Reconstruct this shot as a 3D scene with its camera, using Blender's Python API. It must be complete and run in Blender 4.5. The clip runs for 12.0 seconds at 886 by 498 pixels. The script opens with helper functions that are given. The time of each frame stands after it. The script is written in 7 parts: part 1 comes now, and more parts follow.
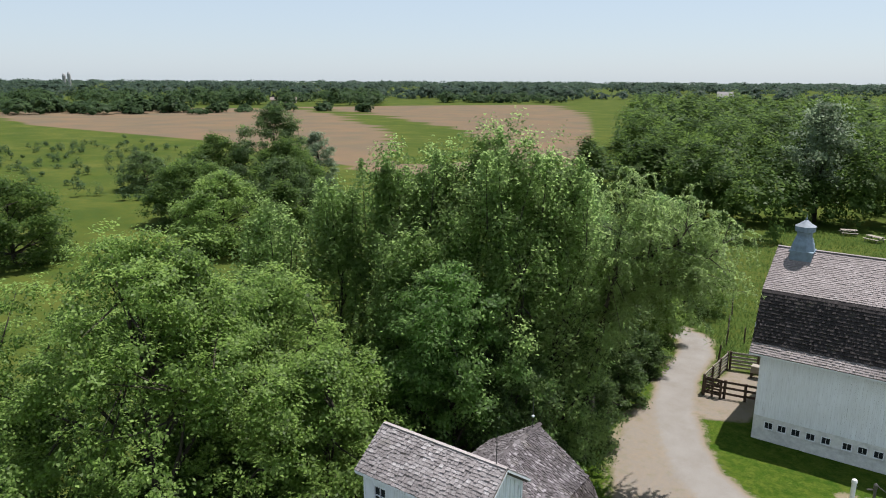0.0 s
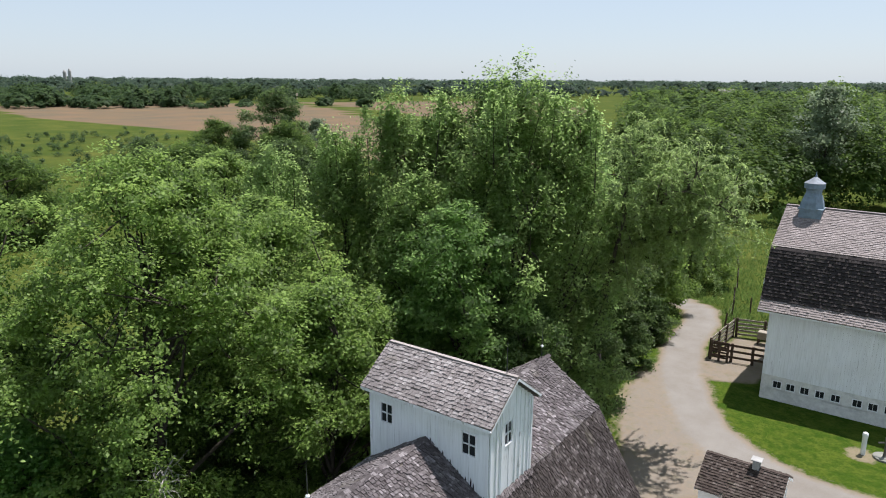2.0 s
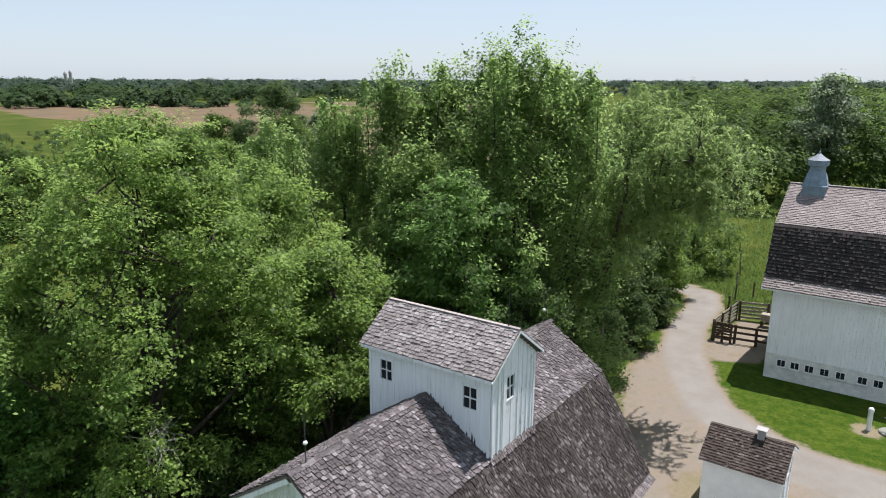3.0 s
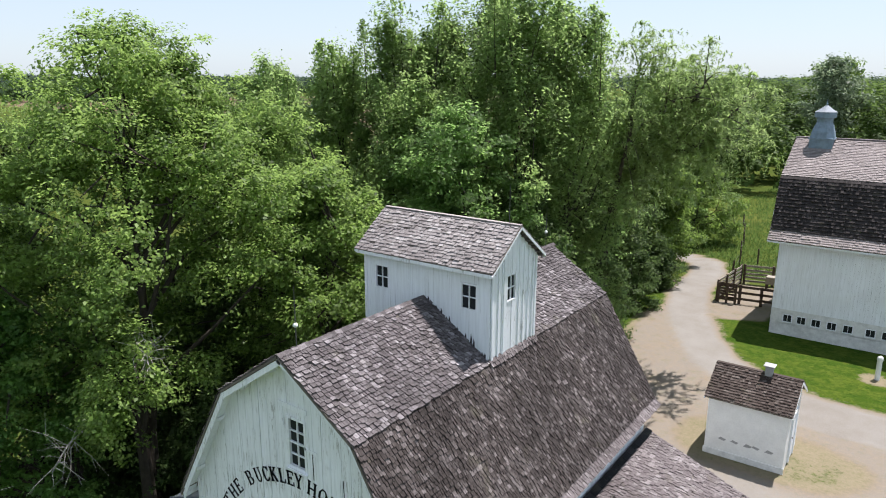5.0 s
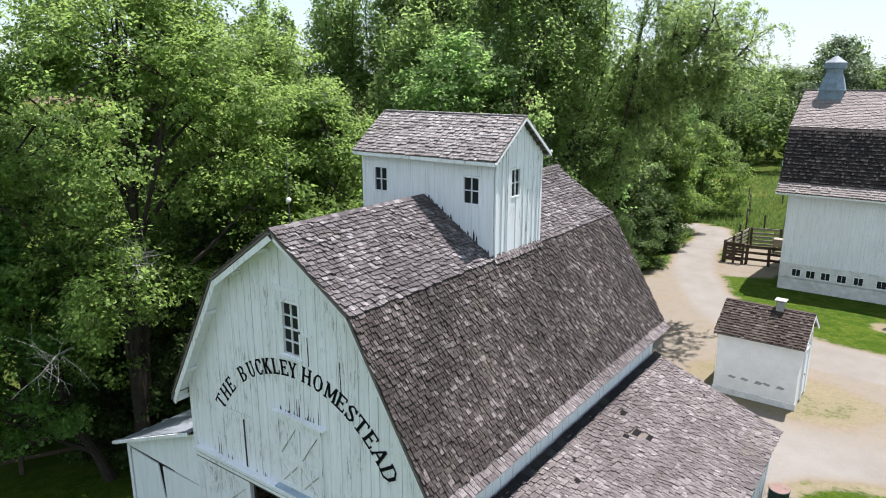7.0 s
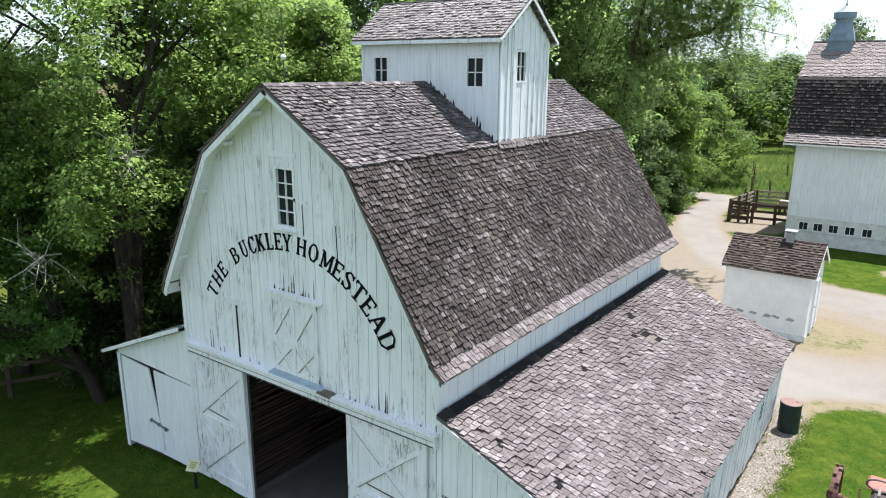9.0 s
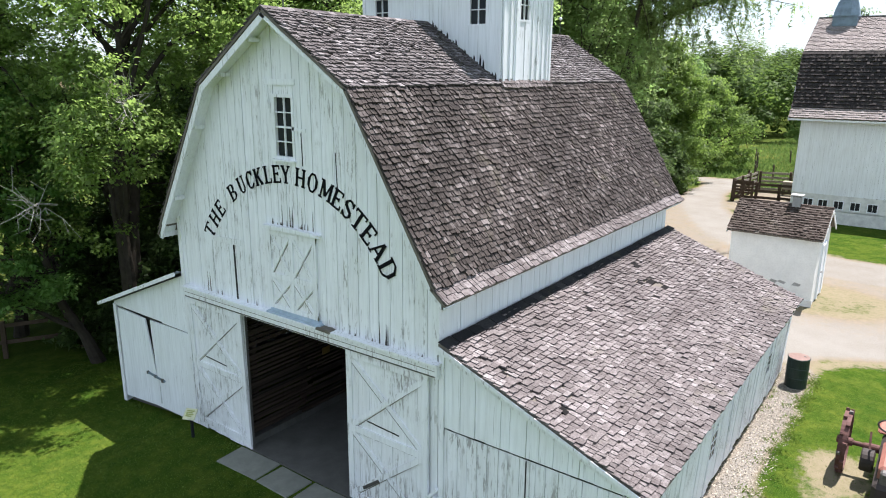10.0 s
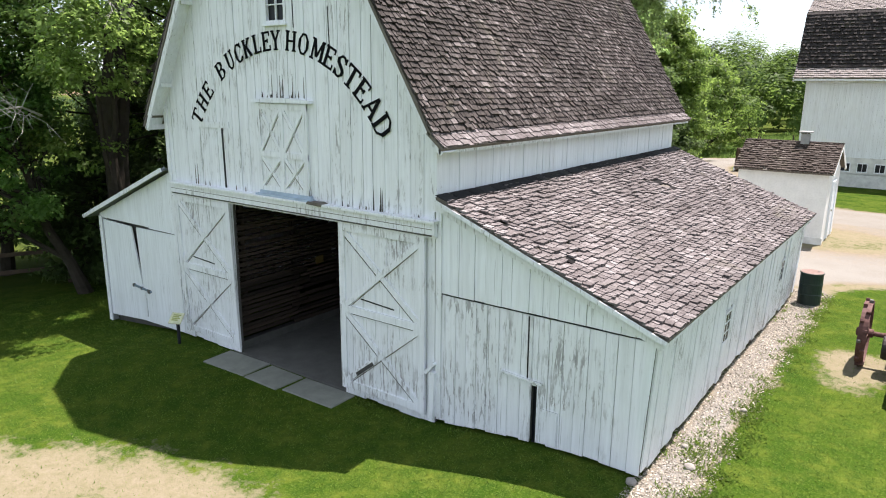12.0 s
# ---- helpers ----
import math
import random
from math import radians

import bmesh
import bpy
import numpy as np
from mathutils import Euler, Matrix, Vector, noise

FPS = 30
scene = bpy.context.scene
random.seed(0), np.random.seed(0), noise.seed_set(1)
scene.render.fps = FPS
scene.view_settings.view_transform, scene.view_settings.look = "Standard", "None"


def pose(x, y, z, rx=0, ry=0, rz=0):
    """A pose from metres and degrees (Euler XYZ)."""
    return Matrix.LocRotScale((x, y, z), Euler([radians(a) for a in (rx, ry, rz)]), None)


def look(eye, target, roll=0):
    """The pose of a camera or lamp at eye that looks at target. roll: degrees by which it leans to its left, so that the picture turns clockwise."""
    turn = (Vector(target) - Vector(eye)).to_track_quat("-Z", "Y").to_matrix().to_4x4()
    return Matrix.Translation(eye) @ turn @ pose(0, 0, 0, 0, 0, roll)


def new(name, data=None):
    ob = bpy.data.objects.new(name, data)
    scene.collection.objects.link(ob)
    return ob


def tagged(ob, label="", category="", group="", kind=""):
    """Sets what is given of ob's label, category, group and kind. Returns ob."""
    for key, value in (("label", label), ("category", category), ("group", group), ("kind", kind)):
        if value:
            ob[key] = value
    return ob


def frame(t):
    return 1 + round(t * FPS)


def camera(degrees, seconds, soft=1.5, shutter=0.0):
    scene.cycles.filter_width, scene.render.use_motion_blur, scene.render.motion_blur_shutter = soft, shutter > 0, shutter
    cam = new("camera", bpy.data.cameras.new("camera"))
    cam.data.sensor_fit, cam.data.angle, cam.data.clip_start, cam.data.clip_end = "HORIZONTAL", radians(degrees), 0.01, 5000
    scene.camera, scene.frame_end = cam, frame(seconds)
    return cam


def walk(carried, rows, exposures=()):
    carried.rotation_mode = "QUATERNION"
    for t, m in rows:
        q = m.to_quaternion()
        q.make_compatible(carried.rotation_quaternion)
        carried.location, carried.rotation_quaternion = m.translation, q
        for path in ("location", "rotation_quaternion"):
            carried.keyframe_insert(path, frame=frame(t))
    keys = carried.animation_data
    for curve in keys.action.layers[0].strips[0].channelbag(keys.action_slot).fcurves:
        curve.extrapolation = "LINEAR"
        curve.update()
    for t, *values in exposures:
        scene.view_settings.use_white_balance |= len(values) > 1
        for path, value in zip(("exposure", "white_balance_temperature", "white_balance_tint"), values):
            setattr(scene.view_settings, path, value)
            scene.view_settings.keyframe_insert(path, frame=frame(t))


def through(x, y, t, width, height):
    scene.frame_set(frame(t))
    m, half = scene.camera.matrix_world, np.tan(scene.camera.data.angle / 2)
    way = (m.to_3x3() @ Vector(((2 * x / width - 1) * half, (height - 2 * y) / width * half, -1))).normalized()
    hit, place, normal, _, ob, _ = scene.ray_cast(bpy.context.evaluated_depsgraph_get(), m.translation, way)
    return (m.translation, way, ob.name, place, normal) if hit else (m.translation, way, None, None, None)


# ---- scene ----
cam = camera(65.6, 12.0, soft=1.05)
PATH = [
    (0, (8.534, -7.264, 17.75), (7.4, -5.687, 17.272), 0.3),
    (0.5, (8.5, -7.303, 17.226), (7.367, -5.726, 16.748), 0.3),
    (1, (8.476, -7.355, 16.651), (7.342, -5.778, 16.174), 0.3),
    (1.5, (8.429, -7.366, 16.134), (7.296, -5.789, 15.657), 0.3),
    (2, (8.423, -7.419, 15.624), (7.289, -5.844, 15.143), 0.4),
    (2.5, (8.454, -7.456, 15.063), (7.318, -5.882, 14.583), 0.3),
    (3, (8.438, -7.397, 14.518), (7.301, -5.823, 14.039), 0.2),
    (5, (8.457, -7.298, 12.319), (7.318, -5.727, 11.834), 0.2),
    (5.5, (8.464, -7.288, 11.829), (7.324, -5.719, 11.338), 0.3),
    (6, (8.456, -7.246, 11.278), (7.315, -5.678, 10.789), 0.1),
    (6.5, (8.475, -7.249, 10.738), (7.331, -5.684, 10.248), 0.0),
    (7, (8.425, -7.215, 10.196), (7.282, -5.649, 9.704), 0.1),
    (9, (8.403, -7.216, 8.048), (7.261, -5.653, 7.547), 0.4),
    (9.5, (8.382, -7.23, 7.527), (7.24, -5.667, 7.022), 0.5),
    (10, (8.398, -7.234, 6.961), (7.254, -5.672, 6.458), 0.5),
    (10.5, (8.379, -7.225, 6.398), (7.235, -5.664, 5.896), 0.5),
    (11, (8.37, -7.199, 5.863), (7.227, -5.636, 5.363), 0.5),
    (11.5, (8.379, -7.188, 5.311), (7.232, -5.624, 4.823), 0.4),
    (12, (8.422, -7.175, 4.757), (7.272, -5.607, 4.287), 0.5),
]
UNIT = 1.27  # the plan below is drawn in units of 1.27 m and brought to metres at the end
walk(cam, [(t, look(Vector(eye) * UNIT, Vector(target) * UNIT, roll)) for t, eye, target, roll in PATH], [(0.0, 0.63, 6250, 15), (3.0, 0.74, 6250, 17), (6.0, 1.03, 6280, 17), (9.0, 1.3, 6200, 15), (12.0, 1.43, 6620, 18)])

# ---------------------------------------------------------------- world, sun
SUN_DIR = Vector((0.115, 0.357, 1.0)).normalized()
world = bpy.data.worlds.new("sky")
scene.world = world
world.use_nodes = True
wt = world.node_tree
sky = wt.nodes.new("ShaderNodeTexSky")
sky.sky_type = "NISHITA"
sky.sun_disc = False
sky.sun_elevation = math.asin(SUN_DIR.z)
sky.sun_rotation = math.atan2(SUN_DIR.x, SUN_DIR.y)
sky.air_density, sky.dust_density, sky.ozone_density = 1.0, 0.6, 1.2
wt.nodes["Background"].inputs["Strength"].default_value = 0.09
haze = wt.nodes.new("ShaderNodeMix")  # thin even summer haze over the clear sky
haze.data_type = "RGBA"
haze.inputs[0].default_value = 0.72
haze.inputs[7].default_value = (4.2, 5.0, 5.45, 1)
wt.links.new(sky.outputs[0], haze.inputs[6])
wt.links.new(haze.outputs[2], wt.nodes["Background"].inputs["Color"])
sun_data = bpy.data.lights.new("sun", "SUN")
sun_data.energy, sun_data.angle, sun_data.color = 4.8, radians(0.55), (1.0, 0.955, 0.89)
sun = new("sun", sun_data)
sun.matrix_world = look(SUN_DIR * 60, (0, 0, 0))


# ---------------------------------------------------------------- material helpers
class Nodes:
    """Short hand for building one node material."""

    def __init__(self, name):
        self.mat = bpy.data.materials.new(name)
        self.mat.use_nodes = True
        self.tree = self.mat.node_tree
        self.bsdf = self.tree.nodes["Principled BSDF"]
        self.out = self.tree.nodes["Material Output"]

    def add(self, kind, **values):
        node = self.tree.nodes.new(kind)
        for key, value in values.items():
            self.put(node.inputs[key.replace("_", " ")], value)
        return node

    def put(self, socket, value):
        if isinstance(value, bpy.types.NodeSocket):
            self.tree.links.new(value, socket)
        elif isinstance(value, bpy.types.Node):
            self.tree.links.new(value.outputs[0], socket)
        else:
            socket.default_value = value

    def coords(self, sx=1.0, sy=1.0, sz=1.0, space="Object"):
        tc = self.add("ShaderNodeTexCoord")
        mp = self.add("ShaderNodeMapping", Vector=tc.outputs[space], Scale=(sx, sy, sz))
        return mp.outputs[0]

    def place(self, sx=1.0, sy=1.0, sz=1.0):
        geo = self.add("ShaderNodeNewGeometry")
        return self.add("ShaderNodeMapping", Vector=geo.outputs["Position"], Scale=(sx / UNIT, sy / UNIT, sz / UNIT)).outputs[0]

    def noise(self, vector, scale, detail=4.0, rough=0.55):
        return self.add("ShaderNodeTexNoise", Vector=vector, Scale=scale, Detail=detail, Roughness=rough).outputs["Fac"]

    def ramp(self, fac, *stops):
        node = self.add("ShaderNodeValToRGB", Fac=fac)
        el = node.color_ramp.elements
        while len(el) < len(stops):
            el.new(0.5)
        for e, (at, col) in zip(el, stops):
            e.position = at
            e.color = (*col, 1) if len(col) == 3 else col
        return node.outputs[0]

    def step(self, fac, low, high):
        node = self.add("ShaderNodeMapRange", Value=fac)
        node.inputs["From Min"].default_value, node.inputs["From Max"].default_value = low, high
        return node.outputs[0]

    def mix(self, fac, a, b, how="MIX"):
        node = self.tree.nodes.new("ShaderNodeMix")
        node.data_type, node.blend_type = "RGBA", how
        self.put(node.inputs[0], fac)
        self.put(node.inputs[6], (*a, 1) if isinstance(a, tuple) and len(a) == 3 else a)
        self.put(node.inputs[7], (*b, 1) if isinstance(b, tuple) and len(b) == 3 else b)
        return node.outputs[2]

    def math(self, how, a, b=0.0):
        node = self.tree.nodes.new("ShaderNodeMath")
        node.operation = how
        self.put(node.inputs[0], a)
        self.put(node.inputs[1], b)
        return node.outputs[0]

    def bump(self, height, strength=0.4, distance=0.02):
        return self.add("ShaderNodeBump", Height=height, Strength=strength, Distance=distance).outputs[0]

    def luck(self):
        """A random number for each piece: by object, and by island within a joined mesh."""
        a = self.add("ShaderNodeObjectInfo").outputs["Random"]
        b = self.add("ShaderNodeNewGeometry").outputs["Random Per Island"]
        return self.math("FRACT", self.math("ADD", a, b))

    def done(self, color, rough=0.8, normal=None, metal=0.0, spec=0.3):
        self.put(self.bsdf.inputs["Base Color"], (*color, 1) if isinstance(color, tuple) and len(color) == 3 else color)
        self.put(self.bsdf.inputs["Roughness"], rough)
        self.put(self.bsdf.inputs["Metallic"], metal)
        self.put(self.bsdf.inputs["Specular IOR Level"], spec)
        if normal is not None:
            self.put(self.bsdf.inputs["Normal"], normal)
        return self.mat


def painted_wood(name, white, grey, wear, sx=1.0, sy=1.0):
    """White paint on upright boards, chalky, streaked, flaking to grey wood."""
    n = Nodes(name)
    p = n.place(1, 1, 1)
    long_p = n.place(9, 9, 0.55)
    streak = n.noise(long_p, 2.2, 6, 0.62)
    blotch = n.noise(p, 0.9, 5, 0.6)
    flake = n.noise(n.place(24, 24, 3.0), 1.0, 8, 0.70)
    tone = n.mix(n.step(streak, 0.40, 0.74), white, tuple(c * 0.84 for c in white))
    tone = n.mix(n.math("MULTIPLY", n.step(blotch, 0.45, 0.75), 0.35), tone, (0.64, 0.65, 0.63))
    each = n.luck()
    tone = n.mix(n.math("MULTIPLY", each, 0.14), tone, (0.55, 0.56, 0.55))
    gone = n.math("MULTIPLY", n.step(flake, 0.615 - wear, 0.645 - wear), n.step(blotch, 0.46, 0.58))
    tone = n.mix(n.math("MULTIPLY", gone, 0.75), tone, grey)
    check = n.noise(n.place(60, 60, 1.1), 1.0, 3, 0.5)
    tone = n.mix(n.math("MULTIPLY", n.step(check, 0.655, 0.72), 0.5), tone, (0.14, 0.135, 0.13))
    h = n.math("ADD", n.math("MULTIPLY", streak, 0.6), n.math("MULTIPLY", gone, -0.8))
    return n.done(tone, n.math("ADD", 0.55, n.math("MULTIPLY", gone, 0.35)), n.bump(h, 0.35, 0.01), spec=0.35)


def shingle_wood(name, dark, mid, pale, vary=0.85):
    """Weathered cedar shakes, each of its own grey."""
    n = Nodes(name)
    each = n.luck()
    tone = n.ramp(each, (0.0, tuple(0.8 * a + 0.2 * b for a, b in zip(dark, mid))), (0.38, tuple(c * 0.86 for c in mid)), (0.70, tuple(c * 1.12 for c in mid)), (0.86, tuple(0.5 * a + 0.5 * b for a, b in zip(mid, pale))), (0.95, tuple(c * 1.1 for c in pale)))
    tone = n.mix(vary, mid, tone)
    big = n.noise(n.place(), 0.5, 5, 0.65)
    grain = n.noise(n.place(5, 5, 5), 5.0, 5, 0.7)
    streak = n.noise(n.place(16, 16, 3), 2.0, 4, 0.65)
    tone = n.mix(n.step(big, 0.40, 0.62), tone, n.mix(0.6, tone, dark))
    tone = n.mix(n.math("MULTIPLY", n.step(streak, 0.45, 0.68), 0.55), tone, tuple(c * 0.7 for c in dark))
    tone = n.mix(n.math("MULTIPLY", n.step(n.math("SUBTRACT", 1.0, streak), 0.56, 0.72), 0.35), tone, pale)
    tone = n.mix(n.math("MULTIPLY", n.step(grain, 0.40, 0.75), 0.5), tone, tuple(c * 0.45 for c in dark))
    worn = n.noise(n.place(), 2.4, 4, 0.6)
    tone = n.mix(n.math("MULTIPLY", n.step(worn, 0.53, 0.66), 0.5 * vary), tone, n.mix(0.5, tone, pale))
    tone = n.mix(n.math("MULTIPLY", n.step(n.math("SUBTRACT", 1.0, worn), 0.53, 0.66), 0.5 * vary), tone, n.mix(0.6, tone, dark))
    moss = n.noise(n.place(), 1.6, 5, 0.6)
    tone = n.mix(n.math("MULTIPLY", n.step(moss, 0.6, 0.75), 0.3), tone, (0.16, 0.15, 0.10))
    return n.done(tone, 0.88, n.bump(grain, 0.5, 0.008), spec=0.2)


def leaf_stuff(name, dark, mid, light, gloss=0.3, through=0.5, fine=3.4):
    """Leaves: a green of their own each, light shining through."""
    n = Nodes(name)
    each = n.luck()
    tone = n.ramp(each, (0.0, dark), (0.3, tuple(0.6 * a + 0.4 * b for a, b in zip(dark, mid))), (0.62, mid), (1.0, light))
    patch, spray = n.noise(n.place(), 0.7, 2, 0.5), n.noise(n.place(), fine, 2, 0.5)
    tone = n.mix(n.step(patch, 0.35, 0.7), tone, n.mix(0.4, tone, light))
    # noise blackens spray-sized patches of the tone to give dark gaps
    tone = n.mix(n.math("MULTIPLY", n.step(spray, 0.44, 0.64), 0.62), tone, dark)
    n.put(n.bsdf.inputs["Base Color"], tone)
    n.put(n.bsdf.inputs["Roughness"], 0.48)
    n.put(n.bsdf.inputs["Specular IOR Level"], gloss)
    glow = n.add("ShaderNodeBsdfTranslucent", Color=n.mix(0.55, tone, tuple(min(0.75, c * 1.9) for c in light)))
    both = n.add("ShaderNodeMixShader", Fac=through)
    n.put(both.inputs[1], n.bsdf)
    n.put(both.inputs[2], glow)
    n.put(n.out.inputs["Surface"], both)
    return n.mat


def plain(name, color, rough=0.7, metal=0.0, rough_var=0.15, scale=6.0, shade=0.7, bump=0.15):
    """A surface with soft blotches and fine grain."""
    n = Nodes(name)
    p = n.coords()
    a, b = n.noise(p, scale, 5, 0.6), n.noise(p, scale * 9, 3, 0.6)
    tone = n.mix(n.step(a, 0.35, 0.7), color, tuple(c * shade for c in color))
    tone = n.mix(n.math("MULTIPLY", n.step(b, 0.45, 0.8), 0.3), tone, tuple(c * 0.6 for c in color))
    return n.done(tone, n.math("ADD", rough - rough_var / 2, n.math("MULTIPLY", a, rough_var)), n.bump(b, bump, 0.01), metal)


def glass_dark(name):
    n = Nodes(name)
    w = n.noise(n.place(), 3.0, 3, 0.5)
    return n.done(n.mix(w, (0.012, 0.014, 0.017), (0.03, 0.035, 0.04)), 0.2, n.bump(w, 0.08, 0.01), spec=0.12)


MAT = {}
MAT["paint"] = painted_wood("white_paint_weathered", (0.835, 0.855, 0.895), (0.30, 0.29, 0.28), 0.05)
MAT["paint_clean"] = painted_wood("white_paint_sound", (0.825, 0.855, 0.895), (0.38, 0.37, 0.35), -0.06)
MAT["paint_worn"] = painted_wood("white_paint_flaking", (0.805, 0.825, 0.865), (0.26, 0.25, 0.245), 0.085)
MAT["backing"] = plain("dark_sheathing", (0.10, 0.095, 0.09), 0.9)
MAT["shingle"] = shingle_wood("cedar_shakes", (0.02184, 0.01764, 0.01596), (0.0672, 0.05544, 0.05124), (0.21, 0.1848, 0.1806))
MAT["shingle_pale"] = shingle_wood("cedar_shakes_pale", (0.063, 0.05208, 0.05124), (0.1831, 0.1596, 0.1579), (0.336, 0.3091, 0.3074), 0.6)
MAT["shingle_mid"] = shingle_wood("cedar_shakes_mid", (0.05242, 0.04536, 0.04536), (0.131, 0.1159, 0.1169), (0.3326, 0.3074, 0.3125))
MAT["shingle_shaded"] = shingle_wood("cedar_shakes_shaded", (0.0252, 0.02184, 0.02184), (0.05544, 0.04788, 0.0462), (0.105, 0.09072, 0.08904), 0.5)
MAT["shingle_grey"] = shingle_wood("cedar_shakes_lit_grey", (0.168, 0.147, 0.1411), (0.3108, 0.273, 0.2621), (0.42, 0.3864, 0.3696), 0.4)
MAT["shingle_brown"] = shingle_wood("cedar_shakes_brown", (0.03528, 0.0252, 0.021), (0.07476, 0.05796, 0.04956), (0.1596, 0.1352, 0.1201))
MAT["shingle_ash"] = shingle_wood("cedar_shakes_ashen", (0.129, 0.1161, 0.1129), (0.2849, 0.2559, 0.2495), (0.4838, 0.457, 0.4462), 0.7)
MAT["shingle_eave_shade"] = shingle_wood("eave_shade_strip", (0.010, 0.010, 0.011), (0.020, 0.020, 0.022), (0.05, 0.048, 0.048), 0.6)
MAT["glass"] = glass_dark("window_glass")


def slat_wood(name, dark, pale):
    """Old corn crib slats, each of its own brown."""
    n = Nodes(name)
    grain = n.noise(n.place(3, 1, 14), 3.0, 5, 0.65)
    tone = n.ramp(n.luck(), (0.0, dark), (1.0, pale))
    tone = n.mix(n.math("MULTIPLY", n.step(grain, 0.4, 0.75), 0.6), tone, tuple(c * 0.5 for c in dark))
    return n.done(tone, 0.9, n.bump(grain, 0.4, 0.01))


MAT["letter"] = plain("black_sign_paint", (0.009, 0.009, 0.011), 0.9, shade=0.9)
MAT["letter"].node_tree.nodes["Principled BSDF"].inputs["Specular IOR Level"].default_value = 0.05
MAT["field_stone"] = plain("grey_field_stone", (0.30, 0.275, 0.25), 0.9, scale=12)
MAT["black"] = plain("flat_black", (0.012, 0.013, 0.018), 0.55)
MAT["old_wood"] = plain("old_grey_wood", (0.16, 0.14, 0.12), 0.9, scale=4)
MAT["bare_wood"] = plain("bare_dark_wood", (0.075, 0.07, 0.066), 0.95, scale=8)
# slat browns lowered so the dimness inside the barn is in the colour
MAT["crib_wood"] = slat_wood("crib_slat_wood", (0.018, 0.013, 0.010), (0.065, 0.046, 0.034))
MAT["fence_wood"] = plain("dark_fence_wood", (0.085, 0.06, 0.042), 0.9, scale=5)
MAT["fence_pale"] = plain("silvered_fence_wood", (0.30, 0.27, 0.22), 0.9, scale=5)
MAT["concrete"] = plain("concrete", (0.36, 0.36, 0.35), 0.9, scale=2.0)
# concrete darkened in colour for the shade on the door slabs
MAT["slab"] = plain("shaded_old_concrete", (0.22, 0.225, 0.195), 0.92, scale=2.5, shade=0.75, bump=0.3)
# floor colour lowered to hold the dark inside the barn
MAT["barn_floor"] = plain("dim_concrete", (0.11, 0.108, 0.10), 0.9, scale=2.0)
MAT["masonry"] = plain("whitewashed_masonry", (0.74, 0.74, 0.72), 0.9, scale=3.0)
MAT["stucco"] = plain("whitewashed_plaster", (0.78, 0.775, 0.75), 0.9, scale=1.6, shade=0.86)
MAT["zinc"] = plain("galvanised_metal", (0.22, 0.29, 0.35), 0.6, 0.25, scale=4.0)
MAT["blue_tin"] = plain("pale_blue_metal", (0.46, 0.56, 0.66), 0.6, 0.1, scale=4.0)
MAT["tin"] = plain("dull_tin_roofing", (0.26, 0.29, 0.32), 0.75, 0.3, scale=2.0)
MAT["rod"] = plain("iron_rod", (0.10, 0.10, 0.10), 0.6, 0.5)
MAT["milk_glass"] = plain("milk_glass", (0.80, 0.82, 0.80), 0.2, scale=20, shade=0.95)
MAT["drum"] = plain("dark_green_drum_paint", (0.018, 0.034, 0.028), 0.45, 0.0, scale=5)
MAT["rust"] = plain("rusty_lid", (0.22, 0.145, 0.125), 0.8, scale=6)
MAT["red_iron"] = plain("faded_red_iron", (0.125, 0.058, 0.05), 0.75, 0.0, scale=9, shade=0.55)
MAT["void"] = plain("hole_black", (0.006, 0.005, 0.005), 1.0, 0.0, scale=8)
MAT["dark_iron"] = plain("dull_dark_iron", (0.045, 0.036, 0.032), 0.7, 0.0, scale=6)
MAT["tractor"] = plain("sun_bleached_red_paint", (0.30, 0.125, 0.095), 0.65, 0.0, scale=5, shade=0.75)
MAT["iron"] = plain("grey_iron", (0.16, 0.15, 0.14), 0.6, 0.6, scale=8)
MAT["post_white"] = plain("white_post_paint", (0.80, 0.80, 0.78), 0.5, shade=0.92)
MAT["bark"] = plain("tree_bark", (0.05, 0.041, 0.031), 0.95, scale=4, shade=0.5, bump=0.5)
MAT["bark_pale"] = plain("willow_bark", (0.085, 0.07, 0.056), 0.95, scale=4, shade=0.5, bump=0.5)
MAT["twig_dead"] = plain("dead_grey_twigs", (0.40, 0.38, 0.35), 0.95, scale=8)
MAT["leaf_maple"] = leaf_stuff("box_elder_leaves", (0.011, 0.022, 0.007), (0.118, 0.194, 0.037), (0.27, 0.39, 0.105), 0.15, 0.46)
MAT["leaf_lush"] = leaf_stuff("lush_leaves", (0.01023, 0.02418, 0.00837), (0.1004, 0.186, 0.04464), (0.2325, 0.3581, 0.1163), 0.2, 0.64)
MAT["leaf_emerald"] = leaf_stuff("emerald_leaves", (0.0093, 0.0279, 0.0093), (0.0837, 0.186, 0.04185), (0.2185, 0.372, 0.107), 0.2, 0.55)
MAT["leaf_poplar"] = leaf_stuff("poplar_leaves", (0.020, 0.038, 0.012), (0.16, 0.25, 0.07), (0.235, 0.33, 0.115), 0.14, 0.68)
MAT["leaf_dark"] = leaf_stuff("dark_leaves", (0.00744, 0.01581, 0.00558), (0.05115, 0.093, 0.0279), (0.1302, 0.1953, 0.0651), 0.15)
MAT["leaf_willow"] = leaf_stuff("willow_leaves", (0.0279, 0.04836, 0.01674), (0.1395, 0.2093, 0.0651), (0.279, 0.372, 0.1348), 0.25, 0.62)
MAT["leaf_lime"] = leaf_stuff("yellow_green_leaves", (0.022, 0.046, 0.009), (0.096, 0.165, 0.029), (0.2, 0.29, 0.068), 0.2)
